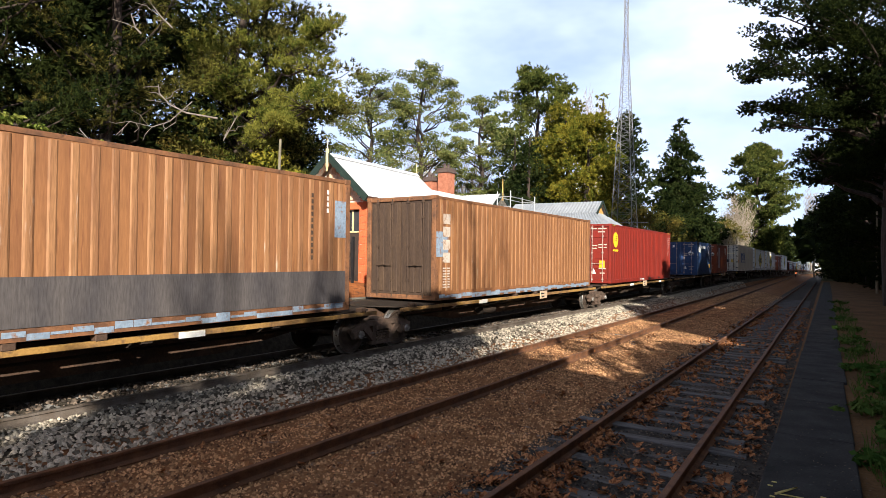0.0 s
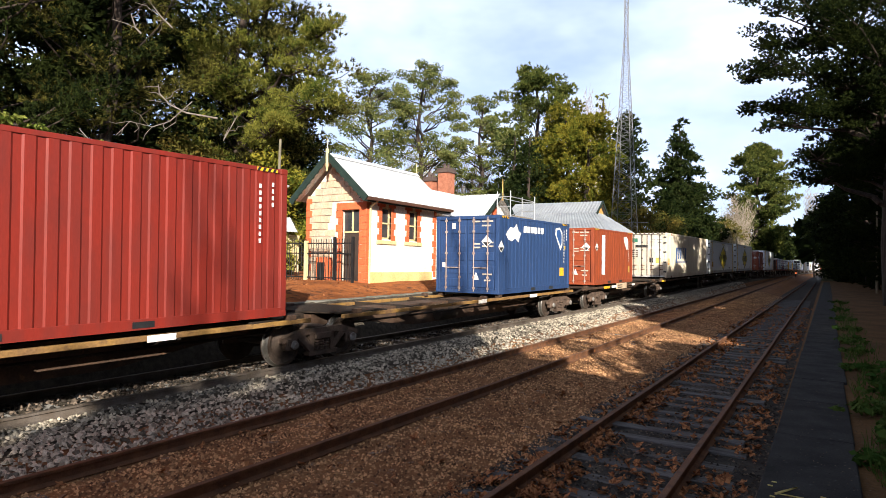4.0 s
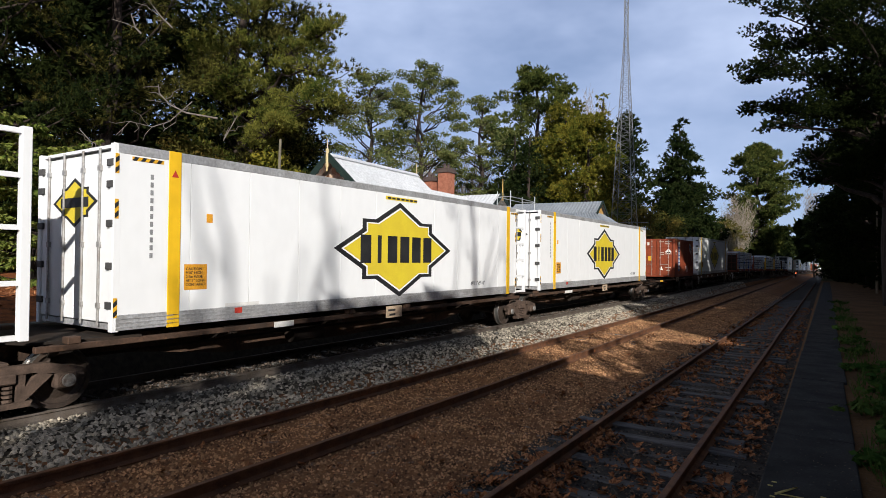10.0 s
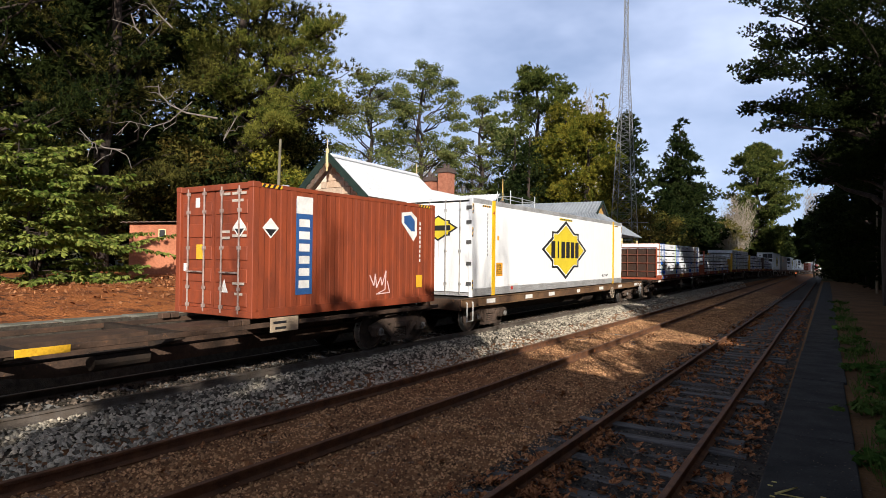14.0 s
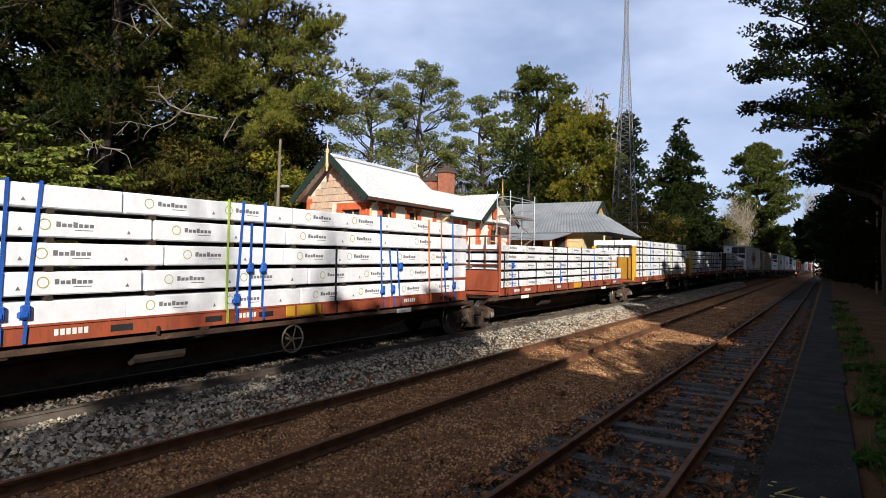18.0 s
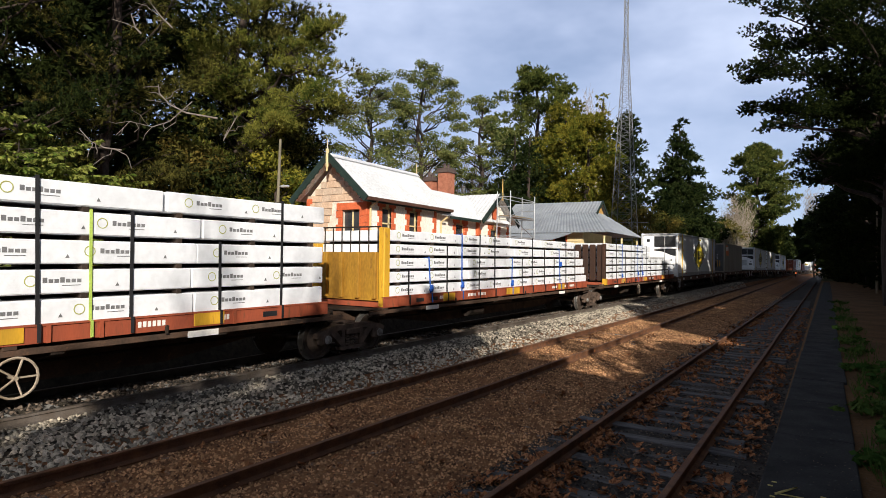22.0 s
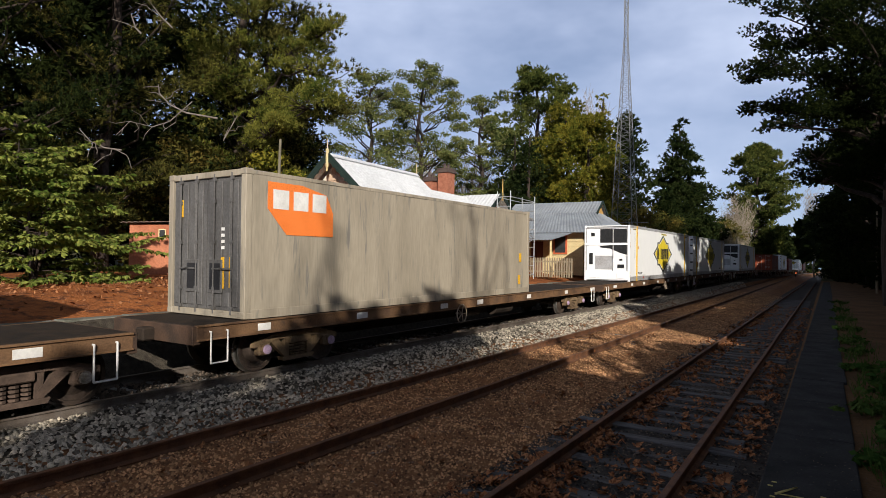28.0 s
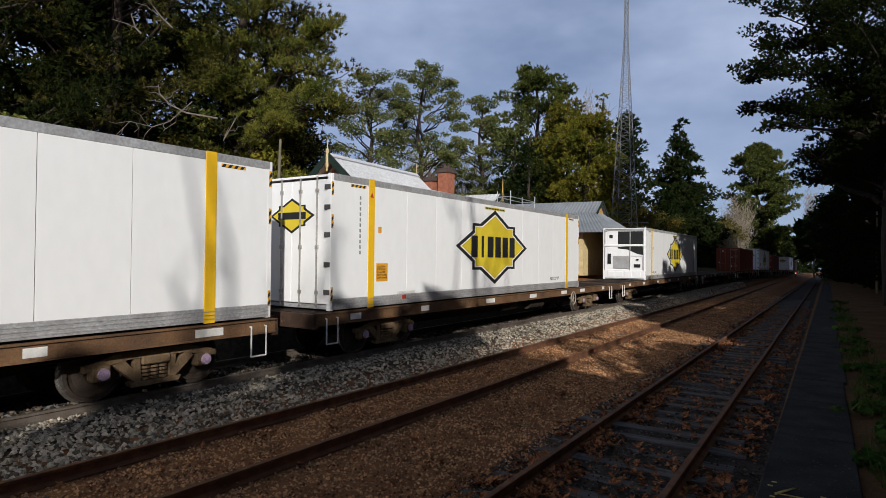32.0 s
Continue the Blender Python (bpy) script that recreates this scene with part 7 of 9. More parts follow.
def second_building():
    b = thing("station_shelter", "cream weatherboard station shelter with a shade-grey iron roof", "station building", "station buildings")
    Z = 1.7
    part("front_wall", bx(-18.6, 35.6, Z, -12.5, 35.85, 4.5), CREAM_PAINT, b)
    part("side_wall", prism(bmesh.new(), [(35.85, Z), (41.6, Z), (41.6, 4.4), (35.85, 4.4)], "x", -12.75, -12.55), CREAM_PAINT, b)
    for k in range(9):
        part("weatherboard", bx(-18.6, 35.57, Z + 0.3 * k, -12.5, 35.6, Z + 0.3 * k + 0.27), CREAM_PAINT, b)
    part("window_frame", bx(-14.4, 35.52, 3.0, -13.5, 35.57, 4.2), ORANGE_TRIM, b)
    part("pane", bx(-14.3, 35.50, 3.1, -13.6, 35.525, 4.1), PANE, b)
    part("door", bx(-15.9, 35.52, Z, -15.1, 35.57, 3.8), mat("red_brown_door", (0.16, 0.06, 0.035), (0.12, 0.045, 0.03), rough=0.6), b)
    # a hipped roof with a small gable at the top of its end
    for e in (-1, 1):
        roof_sheet("roof_sheet", b, (-19.3, 38.7 + e * 3.8, 4.32), (-10.7, 38.7 + e * 3.8, 4.32), (-12.45, 38.7 + e * 1.05, 5.75), (-18.8, 38.7 + e * 1.05, 5.78), ZINC_SHADED, "corrugated iron roof toned grey as in shade")
        roof_sheet("roof_sheet", b, (-18.8, 38.7 + e * 1.07, 5.76), (-12.3, 38.7 + e * 1.07, 5.73), (-12.3, 38.7, 6.55), (-18.6, 38.7, 6.6), ZINC_SHADED)
    roof_sheet("roof_sheet", b, (-10.7, 34.9, 4.32), (-10.7, 42.5, 4.32), (-12.5, 39.7, 5.75), (-12.5, 37.7, 5.75), ZINC_SHADED, "hipped end of the iron roof")
    part("gable_board", prism(bmesh.new(), [(37.8, 5.72), (39.6, 5.72), (38.7, 6.42)], "x", -12.55, -12.48), mat("ochre_boards", (0.5, 0.3, 0.1), (0.42, 0.24, 0.08), rough=0.7), b, "ochre gable boards")
    for s in (-1, 1):
        part("barge_board", beam(bmesh.new(), (-12.28, 38.7, 6.53), (-12.28, 38.7 + s * 1.15, 5.68), 0.05, 0.16), GREEN_TRIM, b)
    for y in (35.0, 38.6, 42.3):
        part("verandah_post", tube(bmesh.new(), (-11.0, y, 1.6), (-11.0, y, 4.1), 0.06, n=8), CREAM_PAINT, b)
    # lower verandah roof towards the near end
    roof_sheet("verandah_roof", b, (-18.2, 32.2, 3.75), (-13.2, 32.2, 3.75), (-13.0, 35.1, 4.3), (-18.4, 35.1, 4.3), ZINC_SHADED, "lower verandah roof")
    for x in (-18.0, -15.6, -13.3):
        part("verandah_post", tube(bmesh.new(), (x, 32.4, 1.6), (x, 32.4, 3.75), 0.06, n=8), CREAM_PAINT, b)
    f = thing("picket_fence", "pale timber picket fence beside the shelter", "fence")
    me = None
    for k in range(34):
        x = -16.2 + k * 0.135
        if me is None:
            ob = part("picket", prism(bmesh.new(), [(-0.04, 0), (0.04, 0), (0.04, 1.05), (0, 1.12), (-0.04, 1.05)], "y", -0.012, 0.012), TIMBER_PALE, f)
            me = ob.data
        else:
            ob = share("picket", me, f)
        ob.location = (x, 31.0 + 0.02 * k, 1.62)
    for z in (1.95, 2.5):
        part("rail", beam(bmesh.new(), (-16.25, 31.03, z), (-11.7, 31.71, z), 0.04, 0.08), TIMBER_PALE, f)


second_building()


def radio_tower():
    DULL_STEEL = mat("dull_tower_steel", (0.20, 0.205, 0.21), (0.14, 0.145, 0.15), rough=0.6, metal=0.3, scale=3, bump=0)
    t = thing("radio_tower", "tall grey steel lattice radio tower", "tower", m=pose(-15.45, 55.0, 2.0))
    H, w0, w1 = 25.0, 1.12, 0.15
    legs = [(1, 1), (1, -1), (-1, 1), (-1, -1)]
    wid = lambda z: w0 + (w1 - w0) * min(1.0, z / 21.5)
    for sx, sy in legs:
        part("leg", tube(tube(bmesh.new(), (sx * w0, sy * w0, 0), (sx * w1, sy * w1, 21.5), 0.045, 0.03, n=6), (sx * w1, sy * w1, 21.5), (sx * w1, sy * w1, H), 0.025, n=6), DULL_STEEL, t)
    z, k = 0.0, 0
    while z < H - 0.2:
        step = max(0.55, wid(z) * 1.25)
        z2 = min(z + step, H)
        a, b = wid(z), wid(z2)
        bm = bmesh.new()
        for i in range(4):
            (ax, ay), (cx, cy) = [(1, 1), (1, -1), (-1, -1), (-1, 1)][i], [(1, -1), (-1, -1), (-1, 1), (1, 1)][i]
            tube(bm, (ax * a, ay * a, z), (cx * a, cy * a, z), 0.016, n=4)
            tube(bm, (ax * a, ay * a, z), (cx * b, cy * b, z2), 0.014, n=4)
            tube(bm, (cx * a, cy * a, z), (ax * b, ay * b, z2), 0.014, n=4)
        tagged(part("brace", bm, DULL_STEEL, t), kind="stuff")
        z = z2
        k += 1
    part("aerial", tube(bmesh.new(), (0, 0, H), (0, 0, H + 1.6), 0.05, 0.02, n=6), WHITE_MARK, t)
    part("side_arm", beam(bmesh.new(), (-2.2, -1.1, 4.3), (2.4, -1.1, 4.2), 0.05, 0.05), DULL_STEEL, t)


radio_tower()


def scaffold():
    s = thing("scaffold_tower", "aluminium scaffold tower against the station wall", "scaffold", m=pose(-14.2, 27.4, 1.45))
    LX, LY, H = 0.75, 3.0, 4.6
    for x in (0, LX):
        for y in (0, LY):
            part("standard", tube(bmesh.new(), (x, y, 0), (x, y, H), 0.03, n=8), GALV, s)
    for k in range(9):
        z = 0.3 + k * 0.5
        for y in (0, LY):
            part("rung", tube(bmesh.new(), (0, y, z), (LX, y, z), 0.022, n=6), GALV, s)
        if k % 2 == 0:
            for x in (0, LX):
                part("ledger", tube(bmesh.new(), (x, 0, z), (x, LY, z), 0.022, n=6), GALV, s)
    for k in range(4):
        z = 0.3 + k
        part("brace", tube(bmesh.new(), (LX, 0 if k % 2 else LY, z), (LX, LY if k % 2 else 0, z + 1.0), 0.022, n=6), GALV, s)
    for k in range(3):
        part("board", bx(0.06 + k * 0.22, 0.05, 3.34, 0.26 + k * 0.22, LY - 0.05, 3.38), TIMBER_PALE, s)
    l = thing("step_ladder", "aluminium step ladder beside the scaffold", "ladder", m=pose(-14.3, 26.4, 1.45))
    for x in (0, 0.42):
        part("stile", beam(bmesh.new(), (0.0, x - 0.5, 0), (0.0, x * 0.8 - 0.05, 2.3), 0.06, 0.04), GALV, l)
    for k in range(7):
        part("tread", bx(-0.05, -0.45 + k * 0.06, 0.25 + k * 0.29, 0.05, -0.08 + k * 0.045, 0.28 + k * 0.29), GALV, l)


scaffold()


def brick_shed():
    s = thing("brick_shed", "small red rendered shed with a green door and low iron roof", "shed", m=pose(-23.05, 16.8, 1.42, 0, 0, 47))
    RED_WALL = mat("red_render", (0.42, 0.16, 0.085), (0.33, 0.115, 0.06), rough=0.92, scale=1.2, fine=18, bump=0.4, c3=(0.22, 0.09, 0.055), spot=0.0)
    bm = bmesh.new()
    box(bm, -3.2, 0, 0, -0.95, 0.12, 2.35)
    box(bm, -0.95, 0, 2.15, -0.22, 0.12, 2.5)
    box(bm, -0.22, 0, 0, 0, 0.12, 2.5)
    box(bm, -3.2, 0.12, 0, -3.08, 2.4, 2.3)
    box(bm, -0.12, 0.12, 0, 0, 2.4, 2.5)
    box(bm, -3.2, 2.4, 0, 0, 2.5, 2.3)
    part("wall", bm, RED_WALL, s)
    d = part("door", bx(-0.93, 0.03, 0.02, -0.24, 0.07, 2.13), mat("green_door", (0.03, 0.13, 0.10), (0.025, 0.10, 0.08), rough=0.6, scale=3), s, "dark green boarded door")
    part("handle", tube(bmesh.new(), (-0.32, 0.0, 1.0), (-0.32, 0.03, 1.0), 0.03, n=8), STEEL_BAR, d)
    part("corner_post", bx(0.02, -0.06, 0, 0.12, 0.05, 2.75), CREAM_PAINT, s, "cream corner post")
    roof_sheet("roof_sheet", s, (-3.5, -0.25, 2.38), (0.3, -0.25, 2.56), (0.3, 2.8, 2.66), (-3.5, 2.8, 2.46), mat("rusty_iron", (0.2, 0.15, 0.12), (0.13, 0.09, 0.07), rough=0.7, metal=0.3, scale=2), s)
    part("window_frame", bx(-2.05, -0.03, 1.7, -1.75, 0.0, 2.15), CREAM_PAINT, s)
    part("pane", bx(-2.01, -0.035, 1.74, -1.79, -0.03, 2.11), PANE, s)


brick_shed()


def far_shed():
    b = thing("distant_roof", "small building with a white iron roof behind the shrubs", "shed")
    part("wall", bx(-28.2, 23.5, 1.4, -25.5, 24.6, 3.75), CREAM_PAINT, b)
    roof_sheet("roof_sheet", b, (-28.6, 23.2, 4.08), (-24.2, 23.2, 3.85), (-26.9, 25.2, 4.85), (-31.0, 25.2, 5.08), ZINC, "white iron roof")
    roof_sheet("roof_sheet", b, (-27.5, 27.0, 3.85), (-31.6, 27.0, 4.08), (-31.0, 25.2, 5.08), (-26.9, 25.2, 4.85), ZINC)


far_shed()


def lamp_pole():
    p = thing("lamp_pole", "weathered timber pole with a small bracket lamp", "pole", m=pose(-17.02, 15.25, 1.45))
    part("pole", tube(tube(bmesh.new(), (0, 0, 0), (0.05, 0.0, 2.4), 0.068, 0.062, n=10), (0.05, 0, 2.4), (0.12, 0, 5.3), 0.062, 0.048, n=10), mat("grey_pole", (0.17, 0.15, 0.10), (0.11, 0.095, 0.065), rough=0.85, scale=4, fine=20, stretch=(2, 2, 0.3)), p)
    part("bracket", tube(bmesh.new(), (0.1, 0, 3.55), (0.42, -0.05, 3.6), 0.015, n=6), GALV, p)
    part("lamp_head", bx(0.3, -0.12, 3.5, 0.62, 0.04, 3.58, 0.02), mat("lamp_grey", (0.4, 0.4, 0.4), (0.3, 0.3, 0.3), rough=0.5), p)
    part("base_band", tube(bmesh.new(), (0, 0, 0.0), (0.035, 0, 1.6), 0.072, 0.069, n=10), mat("pale_band", (0.5, 0.38, 0.22), (0.4, 0.3, 0.17), rough=0.8, scale=4), p)


lamp_pole()


def iron_fence():
    f = thing("iron_fence", "black iron picket fence beside the station door", "fence")
    me = None
    for k in range(34):
        x = -19.6 + k * 0.135
        if me is None:
            ob = part("picket", tube(bmesh.new(), (0, 0, 0.05), (0, 0, 1.75), 0.013, n=6), IRON_BLACK, f)
            me = ob.data
        else:
            ob = share("picket", me, f)
        ob.location = (x, 17.35, 1.42)
    for z in (1.65, 2.6, 3.0):
        part("rail", beam(bmesh.new(), (-19.6, 17.35, z), (-15.1, 17.35, z), 0.03, 0.045), IRON_BLACK, f)
    for x in (-16.05, -15.12):
        part("post", bx(x - 0.045, 17.3, 1.4, x + 0.045, 17.4, 3.25), IRON_BLACK, f)
    part("post", bx(-17.62, 17.27, 1.4, -17.5, 17.39, 3.1), CREAM_PAINT, f, "cream timber post")
    k = thing("postbox", "dark red box on a stand behind the fence", "box", m=pose(-16.9, 17.7, 1.45))
    part("body", bx(-0.3, -0.2, 0.0, 0.3, 0.15, 1.0, 0.03), ORANGE_TRIM, k)
    # black plate on the solid body, painted shade for an opening
    part("opening", bx(-0.2, -0.215, 0.05, 0.2, -0.2, 0.8), IRON_BLACK, k)


iron_fence()

# ---- trees ----
BARK = mat("pine_bark", (0.06, 0.043, 0.034), (0.025, 0.019, 0.016), rough=0.95, scale=4, fine=18, bump=0.8, stretch=(2, 2, 0.4), bump_dist=0.05)
# pine in lit, half-lit and shaded colours: the light sits in these tones
PINE = leaf_mat("pine_needles", (0.045, 0.07, 0.013), (0.25, 0.235, 0.05), 0.18)
PINE_HALF_LIT = leaf_mat("half_lit_pine_needles", (0.008, 0.012, 0.004), (0.11, 0.10, 0.024), 0.12)
PINE_SHADED = leaf_mat("shaded_pine_needles", (0.006, 0.011, 0.004), (0.027, 0.036, 0.009), 0.1)
PINE_BROWN = leaf_mat("dry_pine_needles", (0.12, 0.085, 0.02), (0.085, 0.09, 0.022), 0.2)
GUM = leaf_mat("gum_leaves", (0.07, 0.095, 0.03), (0.19, 0.195, 0.065), 0.25)
YELLOW_GREEN = leaf_mat("golden_cypress", (0.25, 0.21, 0.03), (0.06, 0.085, 0.014), 0.25)
BUSH = leaf_mat("bush_leaves", (0.32, 0.29, 0.05), (0.14, 0.15, 0.03), 0.3, 1.2)
PINE_FAR = leaf_mat("far_pine_needles", (0.026, 0.046, 0.012), (0.14, 0.15, 0.036), 0.12)
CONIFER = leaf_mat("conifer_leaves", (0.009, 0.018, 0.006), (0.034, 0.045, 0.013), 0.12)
BROADLEAF = leaf_mat("shrub_leaves", (0.07, 0.115, 0.02), (0.30, 0.315, 0.075), 0.3, 0.9, 0.8)
BARE = leaf_mat("bare_twigs", (0.36, 0.31, 0.24), (0.26, 0.21, 0.16), 0.1)
WEED = leaf_mat("weed_leaves", (0.03, 0.075, 0.015), (0.085, 0.13, 0.03), 0.2)


def limb(bm, a, b, r0, r1, rng, n=6, parts=4, bend=0.12):
    """A crooked tapered limb from a to b."""
    a, b = Vector(a), Vector(b)
    L = (b - a).length
    pts = [a.lerp(b, k / parts) + (Vector((rng.uniform(-1, 1), rng.uniform(-1, 1), rng.uniform(-0.5, 0.9))) * L * bend * (0 if k in (0, parts) else 1)) for k in range(parts + 1)]
    for k in range(parts):
        tube(bm, pts[k], pts[k + 1], r0 + (r1 - r0) * k / parts, r0 + (r1 - r0) * (k + 1) / parts, n=n, caps=False)
    return pts


def make_tree(name, label, x, y, z, height, radius, leaf, bark, seed, count=9000, size=0.3, aspect=0.35, crown_from=0.3, clumps=60, style="round", flat=0.3,
              limbs=22, lean=(0, 0), group="trees", clump_size=0.17, masses=(), category="tree", tufts=0, width=0.03, bough=1):
    """A tapered trunk, limbs that reach the clumps of the crown, and many small leaves with gaps between the clumps."""
    rng, npr = random.Random(seed), np.random.default_rng(seed)
    t = thing(name, label, category, group, pose(x, y, z))
    bm = bmesh.new()
    r0 = 0.018 * height + 0.05
    top = Vector((lean[0], lean[1], height * 0.93))
    trunk = limb(bm, (0, 0, -0.3), top, r0, r0 * 0.2, rng, n=9, parts=7, bend=0.025)
    centres, radii = [], []
    for k in range(clumps):
        f = (k + rng.random()) / clumps
        f = crown_from + (1 - crown_from) * (1 - math.sqrt(max(0.0, 1 - f)) if style == "cone" else f)
        h = f * height
        g = (f - crown_from) / (1 - crown_from)
        if style == "cone":
            reach = radius * (1 - g) ** 0.85 * rng.uniform(0.35, 1.0) + 0.15
        elif style == "pine":
            reach = radius * min(1.0, 0.55 + g * 1.2, (1.05 - g) * 2.2) * rng.uniform(0.2, 1.0) ** 0.6
        elif style == "column":
            reach = radius * min(1.0, 0.7 + g, (1.02 - g) * 2.0) * rng.uniform(0.1, 0.9)
        else:
            reach = radius * math.sqrt(max(0.05, 1 - (2 * g - 0.85) ** 2 / 1.35)) * rng.uniform(0.15, 1.0) ** 0.55
        ang = rng.uniform(0, math.tau)
        base = Vector((lean[0], lean[1], 0)) * f
        c = base + Vector((math.cos(ang) * reach, math.sin(ang) * reach, h * (1.0 if style != "cone" else 1.0)))
        if style in ("cone",):
            c.z -= reach * 0.22
        cs = radius * clump_size * rng.uniform(0.65, 1.4) * (1.15 - 0.7 * g if style == "cone" else 1.0)
        centres.append(tuple(c))
        radii.append((cs * 1.25, cs * 1.25, cs * (1 - flat)))
        # smaller clumps back along the bough
        for q in range(1, bough):
            along = 1 - 0.62 * q / bough
            sag = (0.10 if style == "cone" else -0.12) * reach * math.sin(math.pi * along)
            centres.append(tuple(base + (c - base) * Vector((along, along, 1)) + Vector((rng.uniform(-0.5, 0.5) * cs, rng.uniform(-0.5, 0.5) * cs, sag + rng.uniform(-0.25, 0.25) * cs))))
            radii.append((cs * rng.uniform(0.8, 1.2), cs * rng.uniform(0.8, 1.2), cs * (1 - flat) * rng.uniform(0.6, 1.0)))
        if k % max(1, clumps // limbs) == 0:
            root = base * 1.0 + Vector((0, 0, max(0.12 * height, h - reach * (0.55 if style != "cone" else -0.1))))
            limb(bm, root, c, r0 * (0.32 if not tufts else 0.2) * (1 - 0.6 * g), 0.015, rng, n=5, parts=4, bend=0.07)
    # boughs that stand out from the crown: (x, y, z, spread x, y, z, clumps, clump radius)
    for mx, my, mz, sx, sy, sz, n, cr in masses:
        limb(bm, (lean[0] * 0.5, lean[1] * 0.5, mz - 1.5), (mx, my, mz - sz * 0.6), r0 * 0.35, 0.04, rng, n=6, parts=6, bend=0.06)
        for k in range(n):
            c = Vector((mx + sx * rng.uniform(-1, 1), my + sy * rng.uniform(-1, 1), mz + sz * rng.uniform(-1, 1)))
            centres.append(tuple(c))
            q = cr * rng.uniform(0.7, 1.3)
            radii.append((q * 1.3, q * 1.1, q * 0.55))
            limb(bm, (mx, my, mz - sz * 0.6), c, 0.045, 0.012, rng, n=4, parts=3, bend=0.08)
    part("trunk", bm, bark, t, smooth=True)
    if tufts:
        me = tris_mesh("crown", needles(npr, centres, radii, tufts, size, width, up=0.15 if style == "cone" else 0.5), leaf)
    else:
        me = quads_mesh("crown", leaves(npr, centres, radii, count, size, aspect, flat * 0.5, 0.15 if style == "cone" else 0.0), leaf)
    ob = new("crown", me)
    ob.parent = t
    return t


def bare_tree(x, y, z, height, radius, seed, label="leafless pale tree in the distance", dense=900, limbs=34):
    rng = random.Random(seed)
    t = thing("bare_tree", label, "tree", "trees", pose(x, y, z))
    bm = bmesh.new()
    limb(bm, (0, 0, -0.3), (0, 0, height * 0.6), 0.22, 0.08, rng, parts=5, bend=0.03)
    tips = []
    for k in range(limbs):
        ang, f = rng.uniform(0, math.tau), rng.uniform(0.2, 0.6)
        e = (math.cos(ang) * radius * rng.uniform(0.3, 0.8), math.sin(ang) * radius * rng.uniform(0.3, 0.8), height * rng.uniform(f + 0.15, 0.98))
        limb(bm, (0, 0, height * f), e, 0.07, 0.02, rng, n=4, parts=3, bend=0.06)
        tips.append(e)
    part("trunk", bm, BARE, t)
    npr = np.random.default_rng(seed)
    n = dense * 3
    pick = np.array(tips)[npr.integers(0, len(tips), n)]
    pos = pick * npr.uniform(0.55, 1.02, (n, 1)) + npr.normal(0, radius * 0.13, (n, 3))
    a = npr.normal(size=(n, 3)) * 0.5
    a[:, 2] = np.abs(a[:, 2]) + 0.6
    a *= (height * 0.055 * npr.uniform(0.5, 1.3, n) / np.linalg.norm(a, axis=1))[:, None]
    b = np.cross(a, npr.normal(size=(n, 3)))
    b *= (0.028 / np.linalg.norm(b, axis=1))[:, None]
    ob = new("crown", quads_mesh("crown", np.stack([pos - b, pos + b, pos + a + b * 0.3, pos + a - b * 0.3], 1), BARE))
    ob.parent = t


# tall pines above the far bank
P = "tall shade-coloured pine with drooping needle clumps and dead lower limbs"
make_tree("pine_tree", P, -29.5, 10.5, 1.5, 22, 7.0, PINE_SHADED, BARK, 21, 0, 0.24, 0.15, 0.10, 105, "pine", 0.45, 45, clump_size=0.082, tufts=9500, width=0.05, bough=4)
make_tree("pine_tree", P, -32.0, 16.8, 1.5, 23, 7.0, PINE_HALF_LIT, BARK, 22, 0, 0.24, 0.15, 0.12, 105, "pine", 0.45, 45, clump_size=0.082, tufts=9500, width=0.05, bough=4)
make_tree("pine_tree", "tall pine with sunlit green needles over the bank", -32.6, 26.2, 1.5, 26, 6.0, PINE, BARK, 23, 0, 0.26, 0.13, 0.14, 75, "pine", 0.35, 40, clump_size=0.105, tufts=16000, width=0.045, bough=3,
          masses=((1.0, -2.4, 12.4, 2.8, 1.0, 1.6, 40, 0.62), (7.2, -1.2, 10.2, 2.0, 0.9, 0.8, 18, 0.55), (7.4, -0.7, 14.4, 1.3, 0.8, 0.6, 13, 0.5), (6.0, -0.7, 12.8, 1.6, 0.8, 0.9, 14, 0.5), (4.7, -2.2, 8.6, 2.2, 1.0, 0.8, 18, 0.55)))
make_tree("pine_tree", P, -31.5, 27.0, 1.5, 24, 5.8, PINE_HALF_LIT, BARK, 24, 0, 0.28, 0.16, 0.16, 90, "pine", 0.4, 40, clump_size=0.13, tufts=6000, width=0.075, bough=4)
make_tree("pine_tree", P, -38.0, 22.0, 1.5, 24, 7.5, PINE_SHADED, BARK, 25, 15000, 0.7, 0.32, 0.04, 150, "pine", 0.3, 24)
make_tree("pine_tree", P, -40.0, 13.0, 1.5, 24, 8.0, PINE_SHADED, BARK, 26, 15000, 0.7, 0.32, 0.04, 150, "pine", 0.3, 24)
make_tree("pine_tree", P, -30.5, 4.5, 1.5, 22, 6.5, PINE_SHADED, BARK, 27, 0, 0.28, 0.17, 0.08, 95, "pine", 0.4, 30, clump_size=0.13, tufts=6000, width=0.075, bough=4)
make_tree("pine_tree", P, -45.0, 30.0, 1.8, 20, 7.5, PINE_SHADED, BARK, 28, 12000, 0.75, 0.3, 0.03, 110, "pine", 0.3, 20)
make_tree("pine_tree", P, -46.0, 20.0, 1.8, 23, 8.0, PINE_SHADED, BARK, 29, 12000, 0.75, 0.3, 0.03, 110, "pine", 0.3, 20)
make_tree("pine_tree", P, -39.0, 5.0, 1.8, 22, 8.0, PINE_SHADED, BARK, 30, 12000, 0.75, 0.3, 0.03, 110, "pine", 0.3, 20)
DEAD_WOOD = mat("dead_grey_wood", (0.21, 0.18, 0.15), (0.12, 0.10, 0.085), rough=0.9, scale=3, fine=20, bump=0.3)


